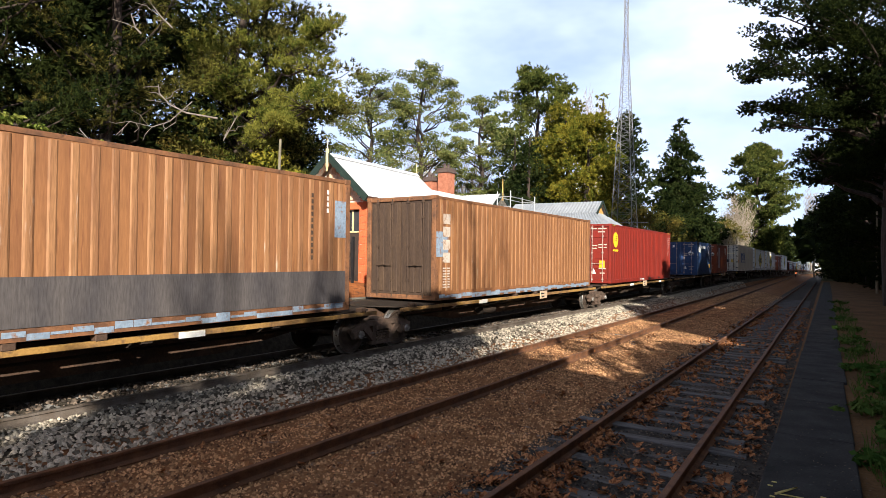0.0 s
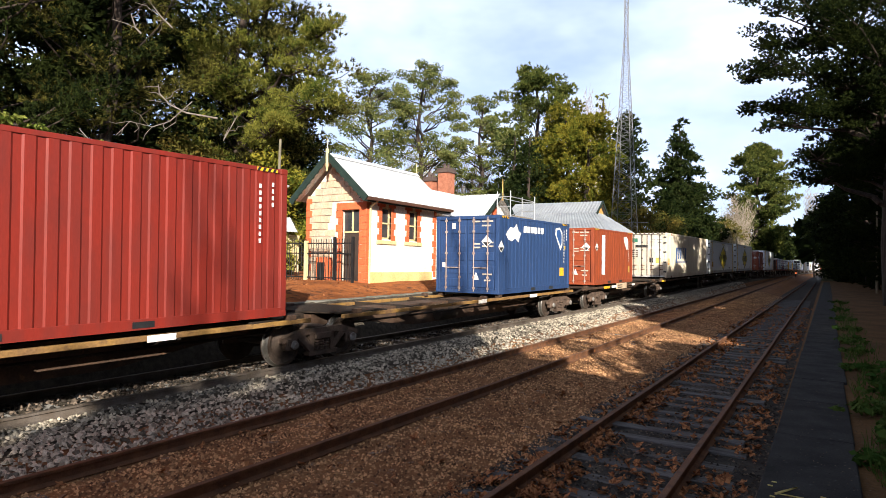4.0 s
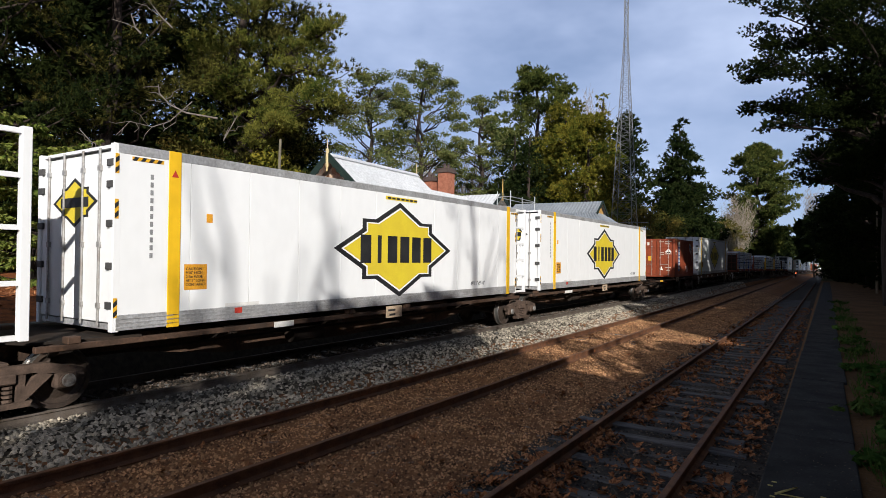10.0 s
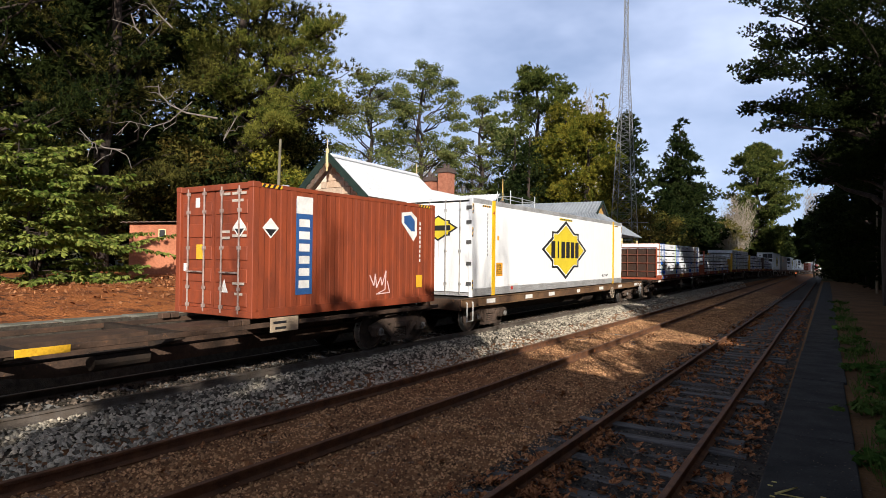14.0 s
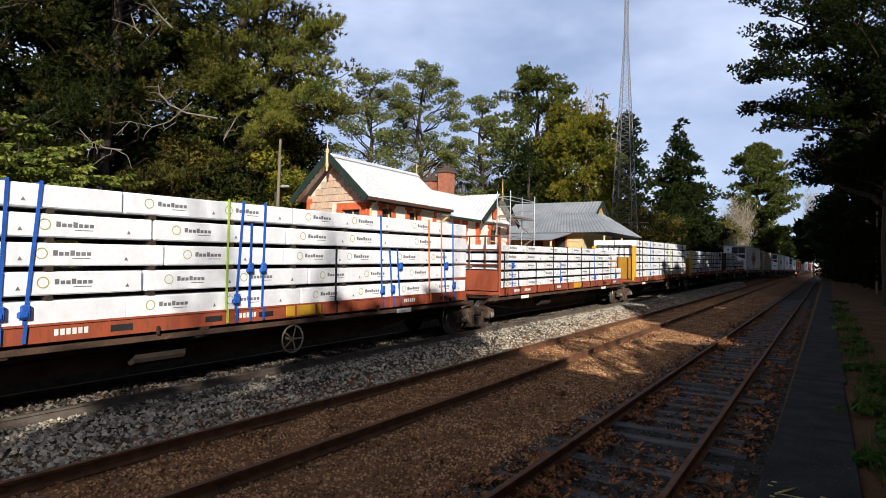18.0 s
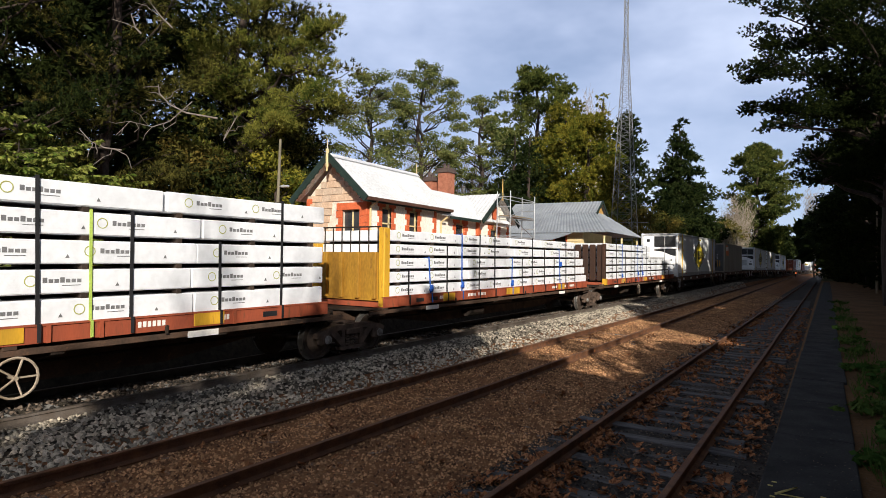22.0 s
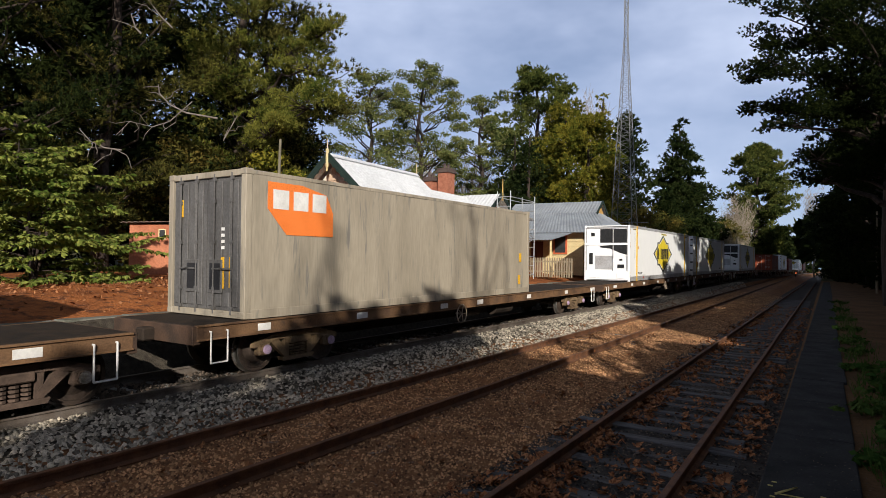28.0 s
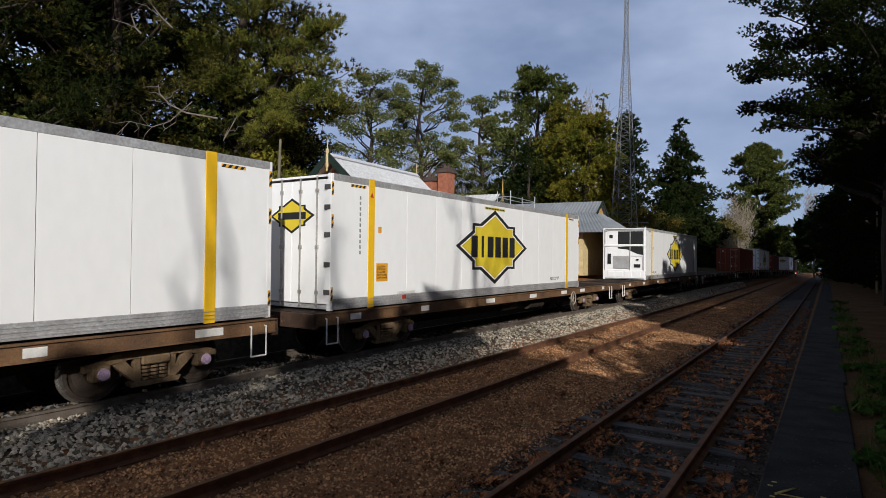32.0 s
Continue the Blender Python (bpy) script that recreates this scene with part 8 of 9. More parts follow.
def dead_limb(tree, points, r, seed, twigs=5):
    """A bare grey bough through the points (in the world), with crooked twigs."""
    rng = random.Random(seed)
    bm = bmesh.new()
    pts = [Vector(p) - tree.location for p in points]
    for k, (a, b) in enumerate(zip(pts, pts[1:])):
        tube(bm, a, b, r * (1 - 0.75 * k / len(pts)), r * (1 - 0.75 * (k + 1) / len(pts)), n=6, caps=False)
    for k in range(twigs):
        q = rng.randrange(len(pts) - 1)
        a = pts[q].lerp(pts[q + 1], rng.random())
        d = Vector((rng.uniform(-1, 1), rng.uniform(-1, 0.3), rng.uniform(-0.9, 0.5))) * rng.uniform(0.5, 1.3)
        limb(bm, a, a + d, r * 0.45, 0.012, rng, n=4, parts=3, bend=0.15)
    part("dead_limb", bm, DEAD_WOOD, tree, "bare grey dead limb", smooth=True)


bank_pine = [o for o in bpy.data.objects if o.name.startswith("pine_tree")][1]
dead_limb(bank_pine, ((-20.79, 15.41, 8.01), (-21.44, 14.45, 8.1), (-21.73, 13.9, 8.35), (-21.85, 13.54, 8.72), (-21.81, 13.46, 9.03)), 0.042, 0, 6)
dead_limb(bank_pine, ((-22.45, 12.46, 6.36), (-22.72, 11.97, 6.39), (-22.9, 11.54, 6.58), (-23.0, 11.18, 6.98)), 0.036, 1, 6)
dead_limb(bank_pine, ((-21.7, 12.65, 10.73), (-21.75, 12.46, 10.89), (-21.7, 12.24, 11.33)), 0.042, 2, 3)
dead_limb(bank_pine, ((-21.04, 13.49, 11.1), (-21.16, 13.09, 11.42), (-21.24, 12.61, 11.9)), 0.036, 3, 5)
dead_limb(bank_pine, ((-21.64, 14.83, 8.67), (-22.25, 14.26, 7.81), (-22.63, 13.77, 7.53), (-23.01, 13.07, 7.65), (-23.34, 12.71, 7.06)), 0.024, 4, 9)
dead_limb(bank_pine, ((-19.91, 15.69, 8.08), (-20.39, 15.41, 7.05), (-20.18, 15.5, 7.61)), 0.024, 5, 3)
# undergrowth behind the shed and the house
make_tree("shrub", "olive-green undergrowth behind the brick shed", -32.6, 21.2, 1.5, 7.6, 3.4, PINE_BROWN, BARK, 31, 12000, 0.28, 0.35, 0.02, 40, "round", 0.2, 12, category="shrub", clump_size=0.26)
make_tree("shrub", "yellow-green feathery undergrowth beside the station", -28.8, 26.0, 1.5, 7.5, 2.8, YELLOW_GREEN, BARK, 32, 12000, 0.26, 0.3, 0.02, 40, "round", 0.2, 12, category="shrub", clump_size=0.26)
make_tree("shrub", "shade-coloured undergrowth beneath the pines", -34.0, 13.5, 1.5, 8.0, 4.8, PINE_SHADED, BARK, 33, 12000, 0.34, 0.35, 0.02, 40, "round", 0.2, 12, category="shrub", clump_size=0.28)
make_tree("shrub", "shade-coloured undergrowth beneath the pines", -34.5, 24.0, 1.5, 9.0, 4.8, PINE_SHADED, BARK, 34, 12000, 0.34, 0.35, 0.02, 40, "round", 0.2, 12, category="shrub", clump_size=0.28)
make_tree("shrub", "shade-coloured undergrowth beneath the pines", -32.0, 6.0, 1.5, 8.5, 4.8, PINE_SHADED, BARK, 35, 12000, 0.34, 0.35, 0.02, 40, "round", 0.2, 12, category="shrub", clump_size=0.28)
make_tree("shrub", "olive undergrowth behind the station roof", -31.0, 30.0, 1.5, 9.0, 4.0, CONIFER, BARK, 37, 12000, 0.34, 0.35, 0.02, 40, "round", 0.2, 12, category="shrub", clump_size=0.28)
for x, y, h, r in ((-24.6, 19.0, 3.0, 1.8), (-23.2, 20.2, 2.5, 1.6), (-22.3, 19.4, 1.7, 1.2), (-25.8, 20.6, 3.4, 1.8)):
    make_tree("shrub", "yellow-green bushes beside the brick shed", x, y, 1.5, h, r, BUSH, BARK, int(-x * 10), 5000, 0.17, 0.4, 0.02, 26, "round", 0.2, 8, category="shrub", clump_size=0.27)
# the bright broad-leaved tree on the bank
def spray_tree(x, y, z, height, radius, seed):
    """Thin stems with level branches in tiers; broad leaves stand in flat sprays along the twigs, with gaps between the tiers."""
    rng, npr = random.Random(seed), np.random.default_rng(seed)
    t = thing("broadleaf_tree", "young broad-leaved tree with level leafy sprays on the red bank", "tree", "trees", pose(x, y, z))
    bm = bmesh.new()
    stems = [limb(bm, (0, 0, -0.2), (rng.uniform(-0.9, 0.9), rng.uniform(-0.9, 0.9), height * f), 0.06, 0.012, rng, n=6, parts=6, bend=0.03) for f in (0.97, 0.8, 0.72, 0.62)]
    twigs = []
    for k in range(104):
        f = 0.03 + 0.93 * ((k + rng.random()) / 104) ** 1.15
        stem = stems[0] if f > 0.75 else rng.choice(stems)
        q = min(len(stem) - 2, int(f * height / max(0.5, stem[-1].z) * 6))
        root = stem[q].lerp(stem[q + 1], rng.random())
        ang = rng.uniform(0, math.tau)
        reach = radius * (1.02 - f ** 1.7) * rng.uniform(0.5, 1.05) * (1.0 if f > 0.2 else 0.78) + 0.2
        tip = root + Vector((math.cos(ang) * reach, math.sin(ang) * reach, reach * (rng.uniform(-0.12, 0.34) if f > 0.2 else rng.uniform(-0.08, 0.12))))
        pts = limb(bm, root, tip, 0.018, 0.005, rng, n=4, parts=4, bend=0.04)
        twigs.append((pts, reach))
        for j in range(5):
            a = pts[1 + j % 3].lerp(pts[2 + j % 3], rng.random())
            turn = ang + rng.choice((-1, 1)) * rng.uniform(0.4, 1.0)
            L = reach * rng.uniform(0.25, 0.5)
            b = a + Vector((math.cos(turn) * L, math.sin(turn) * L, L * rng.uniform(-0.25, 0.3)))
            twigs.append((limb(bm, a, b, 0.007, 0.003, rng, n=3, parts=2, bend=0.03), L))
    part("trunk", bm, BARK, t, smooth=True)
    pos, way = [], []
    for pts, L in twigs:
        for j in range(max(6, int(L * 52))):
            f = rng.uniform(0.2, 1.0) * (len(pts) - 1)
            q = min(int(f), len(pts) - 2)
            d = (pts[q + 1] - pts[q]).normalized()
            side = Vector((-d.y, d.x, 0)) * rng.choice((-1, 1))
            pos.append(pts[q].lerp(pts[q + 1], f - q) + side * 0.03)
            way.append(d * rng.uniform(0.2, 0.9) + side * rng.uniform(0.3, 1.0) + Vector((0, 0, rng.uniform(-1.1, 0.1))))
    pos, way = np.array(pos), np.array(way)
    n = len(pos)
    way /= np.linalg.norm(way, axis=1)[:, None]
    up = np.array([0, 0, 1.0]) + npr.normal(0, 0.65, (n, 3))
    b = np.cross(way, up)
    b /= np.linalg.norm(b, axis=1)[:, None]
    s = npr.uniform(0.12, 0.23, (n, 1))
    ob = new("crown", quads_mesh("crown", np.stack([pos, pos + way * s * 0.45 + b * s * 0.26, pos + way * s, pos + way * s * 0.45 - b * s * 0.26], 1), BROADLEAF))
    ob.parent = t


spray_tree(-20.9, 8.9, 1.35, 5.4, 3.7, 41)
# trees behind the station
make_tree("gum_tree", "open-crowned gum tree with pale leaves and dark limbs", -37.3, 45.0, 1.6, 19.0, 5.6, GUM, BARK, 51, 20000, 0.30, 0.4, 0.28, 120, "round", 0.35, 45, clump_size=0.14)
make_tree("gum_tree", "open-crowned gum tree with pale leaves and dark limbs", -35.2, 51.1, 1.6, 21.5, 4.8, GUM, BARK, 52, 17000, 0.30, 0.4, 0.33, 100, "round", 0.35, 45, clump_size=0.14)
make_tree("gum_tree", "slender gum tree with open pale-green foliage", -33.9, 61.4, 1.6, 20.0, 4.4, GUM, BARK, 53, 14000, 0.32, 0.4, 0.32, 90, "round", 0.35, 40, clump_size=0.145)
make_tree("gum_tree", "gum tree beyond the station roof", -40.0, 36.0, 1.6, 15.0, 4.6, CONIFER, BARK, 65, 14000, 0.36, 0.4, 0.1, 50, "round", 0.3, 24, clump_size=0.22)
make_tree("pine_tree", "broad round-topped pine behind the station", -30.7, 69.4, 1.6, 25.0, 6.4, PINE_FAR, BARK, 54, 0, 0.34, 0.35, 0.3, 110, "round", 0.45, 26, clump_size=0.15, tufts=10000, width=0.11, bough=2)
make_tree("conifer", "dense dark green conifer", -25.9, 57.1, 1.6, 15.2, 4.2, CONIFER, BARK, 55, 0, 0.3, 0.35, 0.02, 130, "cone", 0.2, 16, clump_size=0.24, tufts=5500, width=0.12, bough=2)
make_tree("cypress", "golden-green cypress behind the station", -24.1, 62.9, 1.6, 18.4, 4.4, YELLOW_GREEN, BARK, 56, 0, 0.3, 0.35, 0.05, 110, "round", 0.1, 16, clump_size=0.19, tufts=5500, width=0.13)
make_tree("cypress", "golden-green cypress behind the station", -20.3, 58.7, 1.6, 15.5, 3.8, YELLOW_GREEN, BARK, 57, 0, 0.3, 0.35, 0.02, 110, "round", 0.1, 16, clump_size=0.2, tufts=5500, width=0.13)
make_tree("cypress", "tall pointed golden-green cypress tree", -22.6, 71.0, 1.6, 22.4, 3.8, YELLOW_GREEN, BARK, 58, 0, 0.32, 0.35, 0.05, 140, "cone", 0.1, 16, clump_size=0.22, tufts=5500, width=0.14)
make_tree("cypress", "dark green cypress beside the radio tower", -19.6, 70.3, 1.6, 18.2, 3.2, CONIFER, BARK, 59, 0, 0.32, 0.35, 0.03, 80, "column", 0.1, 16, clump_size=0.3, tufts=4000, width=0.14)
make_tree("conifer", "dense dark green conifer", -29.0, 60.0, 1.6, 16.0, 4.6, CONIFER, BARK, 66, 0, 0.32, 0.35, 0.02, 100, "cone", 0.2, 16, clump_size=0.26, tufts=4500, width=0.13, bough=2)
make_tree("spruce_tree", "dark spruce with tiered drooping branches", -19.7, 101.0, 1.3, 25.2, 8.9, CONIFER, BARK, 60, 0, 0.55, 0.42, 0.03, 330, "cone", 0.6, 40, clump_size=0.115, tufts=13000, width=0.2, bough=5)
make_tree("pine_tree", "sunlit pine with an open irregular crown", -11.9, 140.0, 1.2, 26.5, 7.6, PINE_FAR, BARK, 61, 0, 0.55, 0.55, 0.16, 130, "round", 0.35, 30, clump_size=0.125, tufts=8500, width=0.2, bough=3)
make_tree("shrub", "brown and green scrub beside the line", -14.4, 60.5, 1.7, 6.2, 3.6, PINE_BROWN, BARK, 62, 10000, 0.28, 0.35, 0.02, 40, "round", 0.2, 12, category="shrub", clump_size=0.26)
make_tree("shrub", "dark scrub beside the line", -15.6, 80.0, 1.7, 7.0, 4.0, PINE_SHADED, BARK, 63, 10000, 0.34, 0.35, 0.02, 40, "round", 0.2, 12, category="shrub", clump_size=0.26)
make_tree("shrub", "dark scrub where the line leaves the yard", -16.5, 112.0, 1.2, 9.0, 5.0, PINE_BROWN, BARK, 64, 10000, 0.45, 0.35, 0.02, 40, "round", 0.2, 12, category="shrub", clump_size=0.28)
make_tree("shrub", "dark scrub where the line leaves the yard", 3.4, 135.0, 0.4, 10.0, 4.5, PINE_SHADED, BARK, 67, 12000, 0.5, 0.4, 0.02, 50, "round", 0.2, 12, category="shrub", clump_size=0.28)
make_tree("shrub", "dark scrub where the line leaves the yard", -16.0, 140.0, 1.2, 11.0, 6.0, PINE_SHADED, BARK, 68, 12000, 0.5, 0.4, 0.02, 50, "round", 0.2, 12, category="shrub", clump_size=0.28)
make_tree("shrub", "dark scrub where the line leaves the yard", 4.6, 112.0, 0.4, 10.0, 4.5, PINE_SHADED, BARK, 69, 12000, 0.6, 0.6, 0.02, 50, "round", 0.2, 12, category="shrub", clump_size=0.28)
make_tree("shrub", "dark scrub where the line leaves the yard", 6.0, 165.0, 0.4, 12.0, 5.0, PINE_SHADED, BARK, 70, 12000, 0.7, 0.6, 0.02, 50, "round", 0.2, 12, category="shrub", clump_size=0.28)
for x, y in ((-6.5, 360.0), (-12.5, 310.0), (-15.0, 250.0)):
    make_tree("shrub", "dark scrub beyond the bend of the line", x, y, 0.8, 16.0, 6.2, PINE_SHADED, BARK, int(y), 7000, 0.9, 0.7, 0.02, 50, "round", 0.2, 12, category="shrub", clump_size=0.3)
bare_tree(-30.0, 88.0, 1.6, 27.0, 3.6, 71)
bare_tree(-43.0, 73.0, 1.8, 17.5, 4.6, 72)
bare_tree(-39.5, 76.0, 1.8, 16.0, 4.2, 73)
bare_tree(-46.0, 68.0, 1.8, 17.0, 4.6, 77)
bare_tree(-1.8, 150.0, 1.0, 18.5, 3.2, 74)
bare_tree(-14.0, 128.0, 1.0, 15.5, 4.0, 75)
bare_tree(-13.4, 104.5, 1.0, 8.0, 2.8, 76)
# pines beside the old platform, coloured near-black for the shade on them
D = "big shade-coloured pine beside the old platform"
make_tree("pine_tree", D, 2.9, 36.0, 0.6, 25, 6.7, PINE_SHADED, BARK, 81, 0, 0.12, 0.22, 0.26, 170, "pine", 0.5, 45, clump_size=0.075, tufts=46000, width=0.075, bough=6,
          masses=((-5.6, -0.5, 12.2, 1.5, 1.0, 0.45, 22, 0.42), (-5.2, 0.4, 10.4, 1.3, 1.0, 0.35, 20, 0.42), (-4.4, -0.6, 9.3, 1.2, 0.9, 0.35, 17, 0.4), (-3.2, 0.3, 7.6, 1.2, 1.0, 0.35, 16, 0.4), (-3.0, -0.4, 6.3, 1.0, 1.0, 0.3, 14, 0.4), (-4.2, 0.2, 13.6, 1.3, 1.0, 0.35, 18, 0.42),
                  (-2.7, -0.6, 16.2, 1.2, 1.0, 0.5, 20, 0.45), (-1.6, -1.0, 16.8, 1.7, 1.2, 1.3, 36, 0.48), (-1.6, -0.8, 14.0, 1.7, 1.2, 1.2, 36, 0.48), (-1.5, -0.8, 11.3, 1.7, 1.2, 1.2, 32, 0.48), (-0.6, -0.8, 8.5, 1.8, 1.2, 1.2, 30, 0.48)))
make_tree("pine_tree", D, 5.0, 50.0, 0.6, 22, 6.4, PINE_SHADED, BARK, 82, 0, 0.28, 0.2, 0.06, 130, "pine", 0.45, 50, clump_size=0.09, tufts=9500, width=0.08, bough=4)
make_tree("pine_tree", D, 5.0, 64.0, 0.6, 21, 6.2, PINE_SHADED, BARK, 83, 0, 0.34, 0.24, 0.03, 120, "pine", 0.4, 36, clump_size=0.15, tufts=5500, width=0.14, bough=4)
make_tree("pine_tree", D, 4.4, 82.0, 0.6, 19, 6.0, PINE_SHADED, BARK, 84, 24000, 0.5, 0.28, 0.03, 110, "pine", 0.4, 30)
make_tree("pine_tree", D, 5.0, 102.0, 0.6, 18, 7.0, PINE_SHADED, BARK, 85, 20000, 0.55, 0.35, 0.02, 100, "pine", 0.35, 24)
make_tree("pine_tree", D, 10.5, 31.0, 0.6, 13.5, 5.0, PINE_SHADED, BARK, 86, 0, 0.28, 0.22, 0.08, 100, "pine", 0.4, 30, clump_size=0.12, tufts=6000, width=0.09, bough=4)
make_tree("pine_tree", D, 11.0, 56.0, 0.6, 22, 7.5, PINE_SHADED, BARK, 87, 20000, 0.55, 0.3, 0.03, 100, "pine", 0.35, 24)
make_tree("pine_tree", D, 4.0, 122.0, 0.4, 18, 6.5, PINE_SHADED, BARK, 88, 16000, 0.6, 0.4, 0.02, 90, "pine", 0.35, 20)
# the row of trees behind the camera that shades the yard
S = "dense tree behind the old platform"
for k, (x, y, h, r, c) in enumerate(((6.5, -19, 9.8, 3.6, 60), (6.4, -14.5, 8.6, 3.4, 60), (6.2, -10.2, 8.7, 3.0, 50), (6.2, -6.2, 9.6, 2.8, 60), (9.5, -24, 10.5, 4.5, 60), (11.5, -9, 11.0, 4.0, 60), (12.5, 1.0, 9.0, 4.2, 60), (12.5, 11.0, 9.0, 4.2, 60),
                                     (5.6, -2.7, 9.7, 2.4, 60), (5.6, 0.2, 6.4, 1.5, 40), (5.6, 3.0, 4.6, 1.8, 40), (5.4, 6.4, 4.4, 2.2, 36), (5.6, 10.6, 4.6, 2.2, 36), (6.2, 15.0, 8.6, 2.6, 50), (6.4, 20.0, 10.0, 3.0, 60), (6.8, 25.5, 11.0, 3.4, 60), (7.0, 31.0, 11.0, 3.2, 60),
                                     (7.0, 36.0, 11.5, 3.2, 60), (7.2, 41.5, 12.0, 3.4, 60), (7.4, 47.5, 12.5, 3.6, 60))):
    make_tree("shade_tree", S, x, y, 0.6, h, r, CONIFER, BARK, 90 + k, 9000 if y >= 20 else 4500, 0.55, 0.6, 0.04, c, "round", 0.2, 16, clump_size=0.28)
# tall woods further back, which keep the far end of the yard in shade
for k, (x, y, h, r) in enumerate(((18, 33, 25, 6.0), (24, 42, 28, 7.0), (16, 46, 24, 6.0), (22, 54, 28, 7.0), (31, 35, 30, 7.5), (15, 60, 24, 6.0), (26, 64, 28, 7.0), (16, 74, 24, 6.5), (17, 90, 24, 7.0), (17, 52, 24, 6.0), (17, 106, 26, 8.0), (18, 123, 26, 8.5), (18, 141, 26, 8.5), (19, 160, 27, 9.0), (19, 181, 27, 9.5), (21, 204, 28, 10.0))):
    make_tree("shade_tree", "tall dense tree in the woods behind the old platform", x, y, 0.6, h, r, CONIFER, BARK, 140 + k, 6000, 1.05, 0.7, 0.05, 90, "round", 0.2, 16, clump_size=0.24)
# thin-crowned trees whose limbs dapple the light on the yard
for k, (x, y, h, r) in enumerate(((7.0, 4.0, 9.5, 2.8), (8.2, 0.0, 10.5, 2.6))):
    make_tree("shade_tree", "thin-crowned tree behind the old platform", x, y, 0.6, h, r, CONIFER, BARK, 120 + k, 220, 0.32, 0.5, 0.45, 18, "round", 0.3, 18, clump_size=0.2)

bare_tree(8.0, -12.0, 0.6, 17.0, 2.6, 78, "leafless tree behind the old platform", 12, 13)
bare_tree(8.2, -4.0, 0.6, 17.0, 2.2, 79, "leafless tree behind the old platform", 12, 11)


def far_woods():
    """Wooded hillsides that close the view all round."""
    rng = np.random.default_rng(5)
    n = 46000
    ang = rng.uniform(0, math.tau, n)
    d = rng.uniform(105, 260, n)
    x, y = np.sin(ang) * d, np.cos(ang) * d
    ridge = 9 + 5 * np.sin(ang * 5) + 3 * np.sin(ang * 13 + 1) + (d - 105) * 0.06
    keep = ~((np.abs(x - (-10.4 + 0.016 * y + 0.000175 * np.clip(y - 180, 0, None) ** 2)) < 4.5) & (y > 0))
    x, y, ridge, d = x[keep], y[keep], ridge[keep], d[keep]
    n = len(x)
    z = rng.uniform(0.3, 1.0, n) ** 0.8 * ridge
    c = np.stack([x, y, z], -1)
    a = rng.normal(size=(n, 3))
    a /= np.linalg.norm(a, axis=1)[:, None]
    b = np.cross(a, rng.normal(size=(n, 3)))
    b /= np.linalg.norm(b, axis=1)[:, None]
    s = rng.uniform(0.9, 2.2, n)[:, None]
    me = quads_mesh("far_woods", np.stack([c - a * s, c + b * s * 0.6, c + a * s, c - b * s * 0.6], 1), PINE_SHADED)
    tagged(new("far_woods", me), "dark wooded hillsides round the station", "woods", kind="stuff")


far_woods()

# ---- small things ----
def weed(x, y, z, r, h, seed, n=220, size=0.09, label="low green weeds growing along the platform edge", aspect=0.55):
    rng = np.random.default_rng(seed)
    t = thing("weed", label, "weed", "weeds on the platform", pose(x, y, z))
    k = 14
    a = rng.uniform(0, math.tau, k)
    rr = r * rng.random(k) ** 0.6
    c = np.stack([np.cos(a) * rr, np.sin(a) * rr, h * rng.uniform(0.25, 0.8, k) * (1 - 0.5 * rr / r)], -1)
    rad = np.tile([[r * 0.28, r * 0.28, h * 0.2]], (k, 1))
    ob = new("foliage", quads_mesh("foliage", leaves(rng, c, rad, n, size, aspect, 0.5), WEED))
    ob.parent = t
    for q in c:
        part("stem", tube(bmesh.new(), (q[0] * 0.3, q[1] * 0.3, -0.03), q, 0.006, 0.004, n=4, caps=False), WEED, t)


for k, (x, y, r, h) in enumerate(((0.52, 6.35, 0.28, 0.16), (0.62, 7.0, 0.22, 0.5), (0.40, 8.6, 0.36, 0.2), (0.66, 9.4, 0.35, 0.32), (0.75, 10.4, 0.30, 0.42), (0.5, 12.2, 0.32, 0.16), (0.52, 14.6, 0.28, 0.2),
                                  (0.55, 16.5, 0.3, 0.25), (0.58, 20.0, 0.34, 0.24), (0.5, 24.0, 0.34, 0.2), (0.55, 29.0, 0.4, 0.25), (0.6, 35.0, 0.5, 0.3), (0.9, 7.8, 0.25, 0.2), (1.1, 13.0, 0.3, 0.14))):
    weed(x, y, 0.63, r, h, 300 + k)


def grass_tufts():
    rng = np.random.default_rng(9)
    n = 1300
    y = near_first(rng, n, 5.5, 34, 1.7)
    x = 0.42 + np.abs(rng.normal(0, 0.22, n)) + 0.12 * np.sin(y * 1.7)
    z = np.full(n, 0.63)
    p = np.stack([x, y, z], -1)
    h = rng.uniform(0.06, 0.22, n)
    tip = p + np.stack([rng.normal(0, 0.05, n), rng.normal(0, 0.05, n), h], -1)
    w = np.stack([rng.normal(0, 1, n), rng.normal(0, 1, n), np.zeros(n)], -1)
    w *= (0.006 / np.linalg.norm(w, axis=1))[:, None]
    me = quads_mesh("grass", np.stack([p - w, p + w, tip + w * 0.2, tip - w * 0.2], 1), WEED)
    tagged(new("grass", me), "thin green grass along the platform edge", "grass", kind="stuff")


grass_tufts()


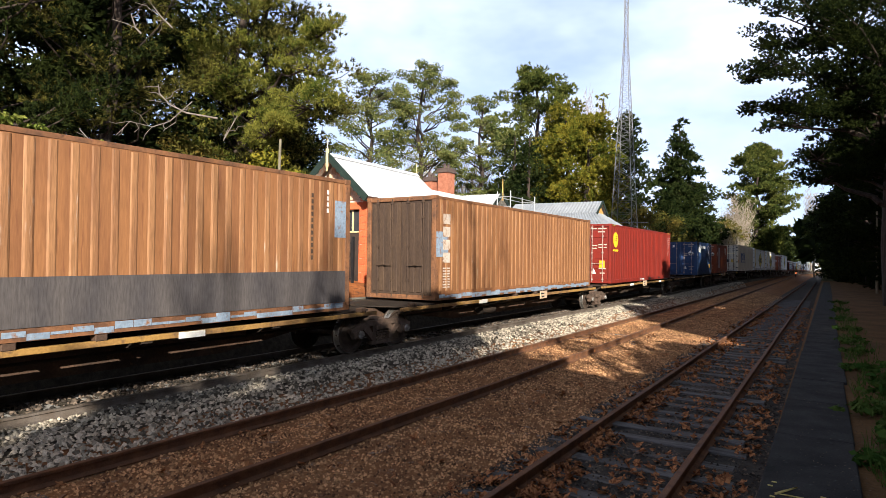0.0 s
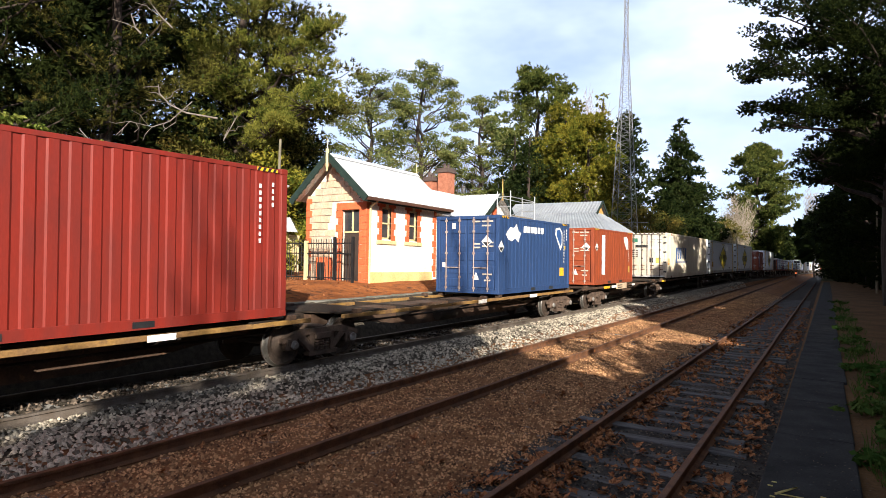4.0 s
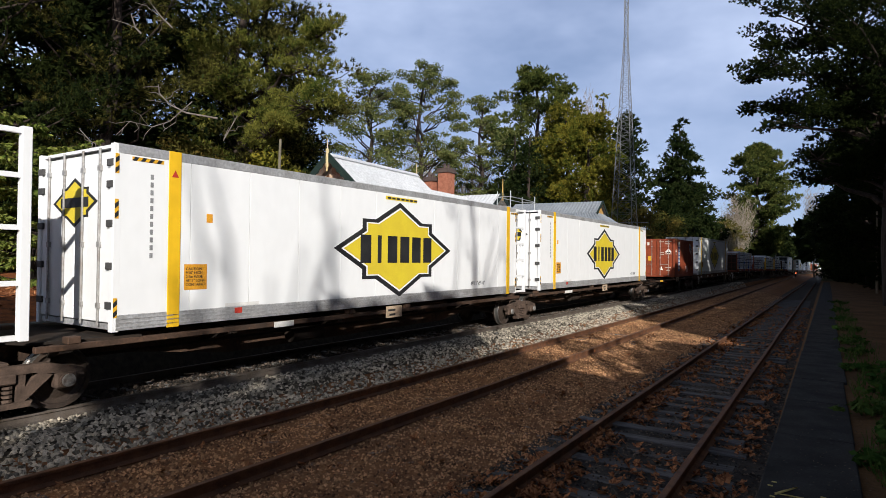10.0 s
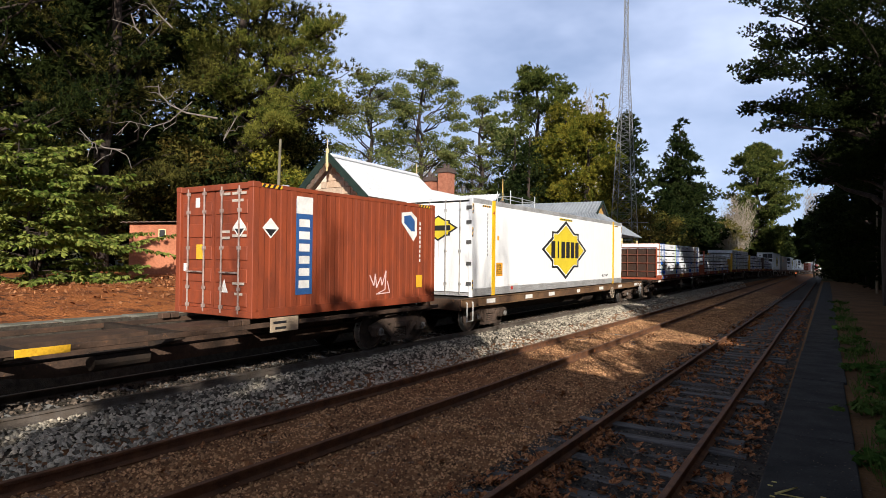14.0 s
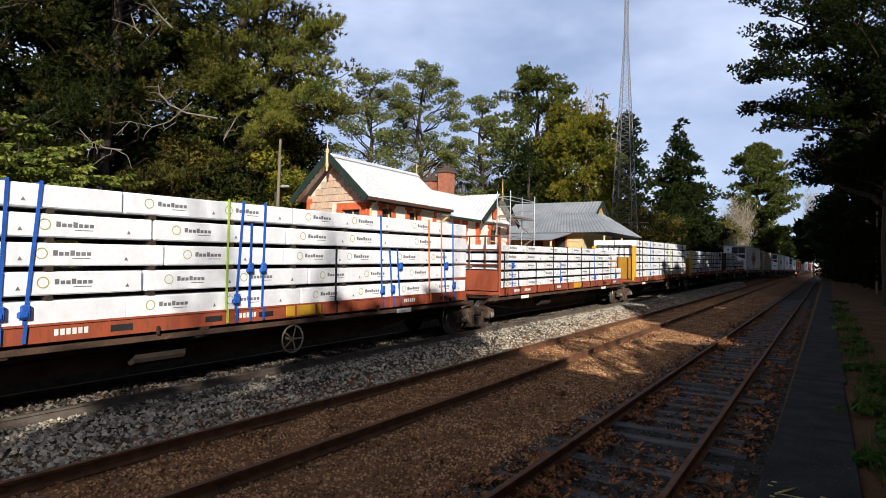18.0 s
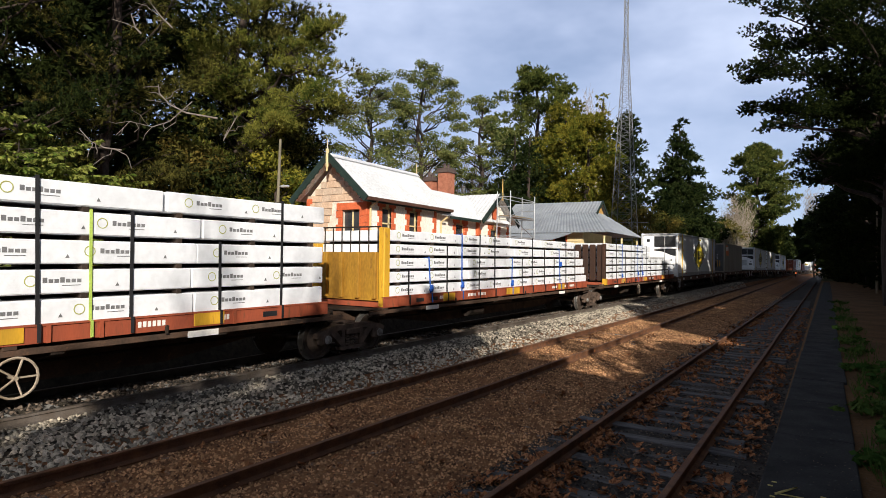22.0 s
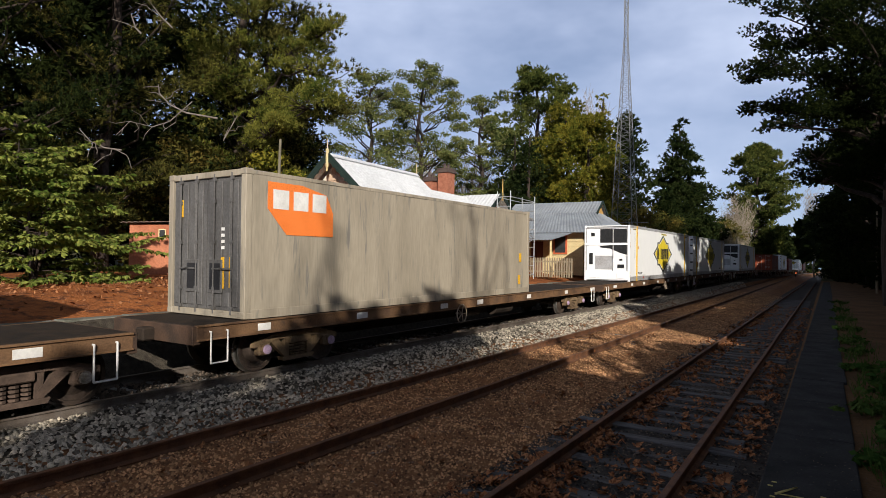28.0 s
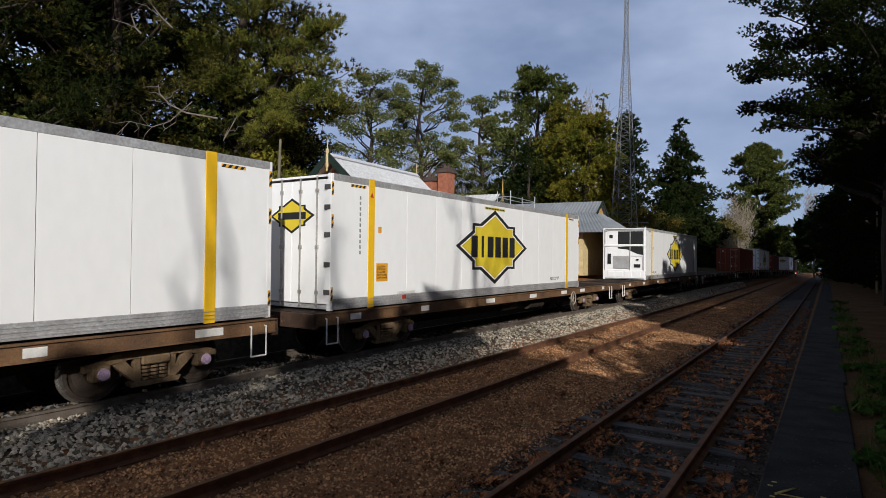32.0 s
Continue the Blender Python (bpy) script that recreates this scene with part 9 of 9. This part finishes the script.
def platform_mark():
    bm = bmesh.new()
    z = 0.6555
    pts = [(-0.30, 5.02), (-0.17, 5.28), (-0.30, 5.05), (-0.12, 5.06), (-0.22, 4.98), (-0.05, 5.08), (-0.2, 4.93), (-0.05, 4.95)]
    for (a, b), (c, d) in zip(pts, pts[1:]):
        beam(bm, (a, b, z), (c, d, z), 0.014, 0.004)
    for a, b in ((-0.36, 5.2), (-0.34, 5.3), (-0.33, 4.96), (-0.02, 5.15), (0.0, 5.05)):
        box(bm, a, b, z - 0.002, a + 0.035, b + 0.02, z + 0.002)
    tagged(part("paint_mark", bm, mat("yellow_chalk", (0.62, 0.50, 0.18), (0.5, 0.4, 0.14), rough=0.8)), "yellow sprayed survey mark on the dark coping", "paint mark")


platform_mark()


def signal_post():
    p = thing("wire_post", "slender timber post with a stay wire at the platform", "pole", m=pose(3.33, 55.4, 0.6))
    part("pole", tube(bmesh.new(), (0, 0, 0), (0, 0, 7.4), 0.09, 0.06, n=8), TIMBER_PALE, p)
    part("insulator", tube(bmesh.new(), (-0.12, 0, 7.2), (0.12, 0, 7.2), 0.05, n=8), WHITE_MARK, p)
    s = thing("track_signal", "small red-lit signal lamp far beside the line", "signal", m=pose(-5.2, 150.0, 0.4))
    part("post", tube(bmesh.new(), (0, 0, 0), (0, 0, 1.0), 0.07, n=8), IRON_BLACK, s)
    red = bpy.data.materials.new("red_signal_light")
    red.use_nodes = True
    b = red.node_tree.nodes["Principled BSDF"]
    b.inputs["Base Color"].default_value = (0.8, 0.1, 0.04, 1)
    b.inputs["Emission Color"].default_value = (1.0, 0.15, 0.05, 1)
    b.inputs["Emission Strength"].default_value = 5.0
    part("lamp", tube(bmesh.new(), (0, -0.12, 1.1), (0, 0.1, 1.1), 0.11, n=12), red, s, "glowing red lamp")


signal_post()


def platform_debris(rng, n):
    y = near_first(rng, n, 4.5, 30, 1.8)
    x = rng.uniform(-0.35, 2.6, n)
    z = np.where(x < 0.22, 0.653, 0.625) + rng.uniform(-0.004, 0.004, n)
    return np.stack([x, y, z], -1)


scatter_stones("platform_grit", "fine grit and crumbs on the old platform", CINDERS, 5200, platform_debris, 0.006, 17, 0.6)
scatter_stones("bank_stones", "loose stones and clods on the red bank", mat("red_clods", (0.42, 0.17, 0.075), (0.12, 0.055, 0.035), rough=0.95, islands=True, fine=30, lo=0.2, hi=0.8), 7000,
               lambda rng, n: (lambda x, y: np.stack([x, y, np.array([ground_z(a - 0.016 * b, b) for a, b in zip(x, y)])], -1))(rng.uniform(-24, -12.8, n), rng.uniform(2, 26, n)), 0.024, 18, 0.5)


def bank_litter():
    """Dead leaves and bark on the red bank, thickest under the young tree."""
    rng = np.random.default_rng(21)
    n = 2600
    x, y = rng.normal(-19.0, 2.6, n), rng.normal(9.5, 3.6, n)
    keep = (x < -13.0) & (x > -26)
    x, y = x[keep], y[keep]
    n = len(x)
    z = np.array([ground_z(a - 0.016 * b, b) for a, b in zip(x, y)]) + rng.uniform(0.01, 0.05, n)
    c = np.stack([x, y, z], -1)
    a = np.stack([rng.normal(0, 0.036, n), rng.normal(0, 0.036, n), rng.normal(0, 0.02, n)], -1)
    b = np.stack([-a[:, 1] * 0.6, a[:, 0] * 0.6, rng.normal(0, 0.02, n)], -1)
    me = quads_mesh("bank_litter", np.stack([c - a, c - b, c + a, c + b], 1), LEAF_LITTER)
    tagged(new("bank_litter", me), "dead leaves scattered on the red earth bank", "leaf litter", kind="stuff")


bank_litter()


def motions():
    """The train rolls past: every wagon and load along the track, and the wheels turn with it."""
    times = [k * 1.0 for k in range(33)]
    for ob, place, z in MOVERS:
        rows = []
        for t in times:
            m = on_track(place + train_shift(t))
            rows.append((t, m @ Matrix.Translation((0, 0, z))))
        walk(ob, rows)
    # all wheels have one radius, so one turning serves every leading and every trailing wheelset
    spin = []
    k = 0
    while True:
        t = min(32.0, k / 15.0)
        spin.append((t, (train_shift(0) - train_shift(t)) / 0.46))
        if t >= 32.0:
            break
        k += 1
    for store, y in ((LEADING, -0.875), (TRAILING, 0.875)):
        first = store[0]
        walk(first, [(t, Matrix.Translation((0, y, 0.46)) @ Matrix.Rotation(a % math.tau, 4, "X")) for t, a in spin])
        for w in store[1:]:
            w.rotation_mode = "QUATERNION"
            w.animation_data_create()
            w.animation_data.action = first.animation_data.action
            w.animation_data.action_slot = first.animation_data.action_slot


motions()
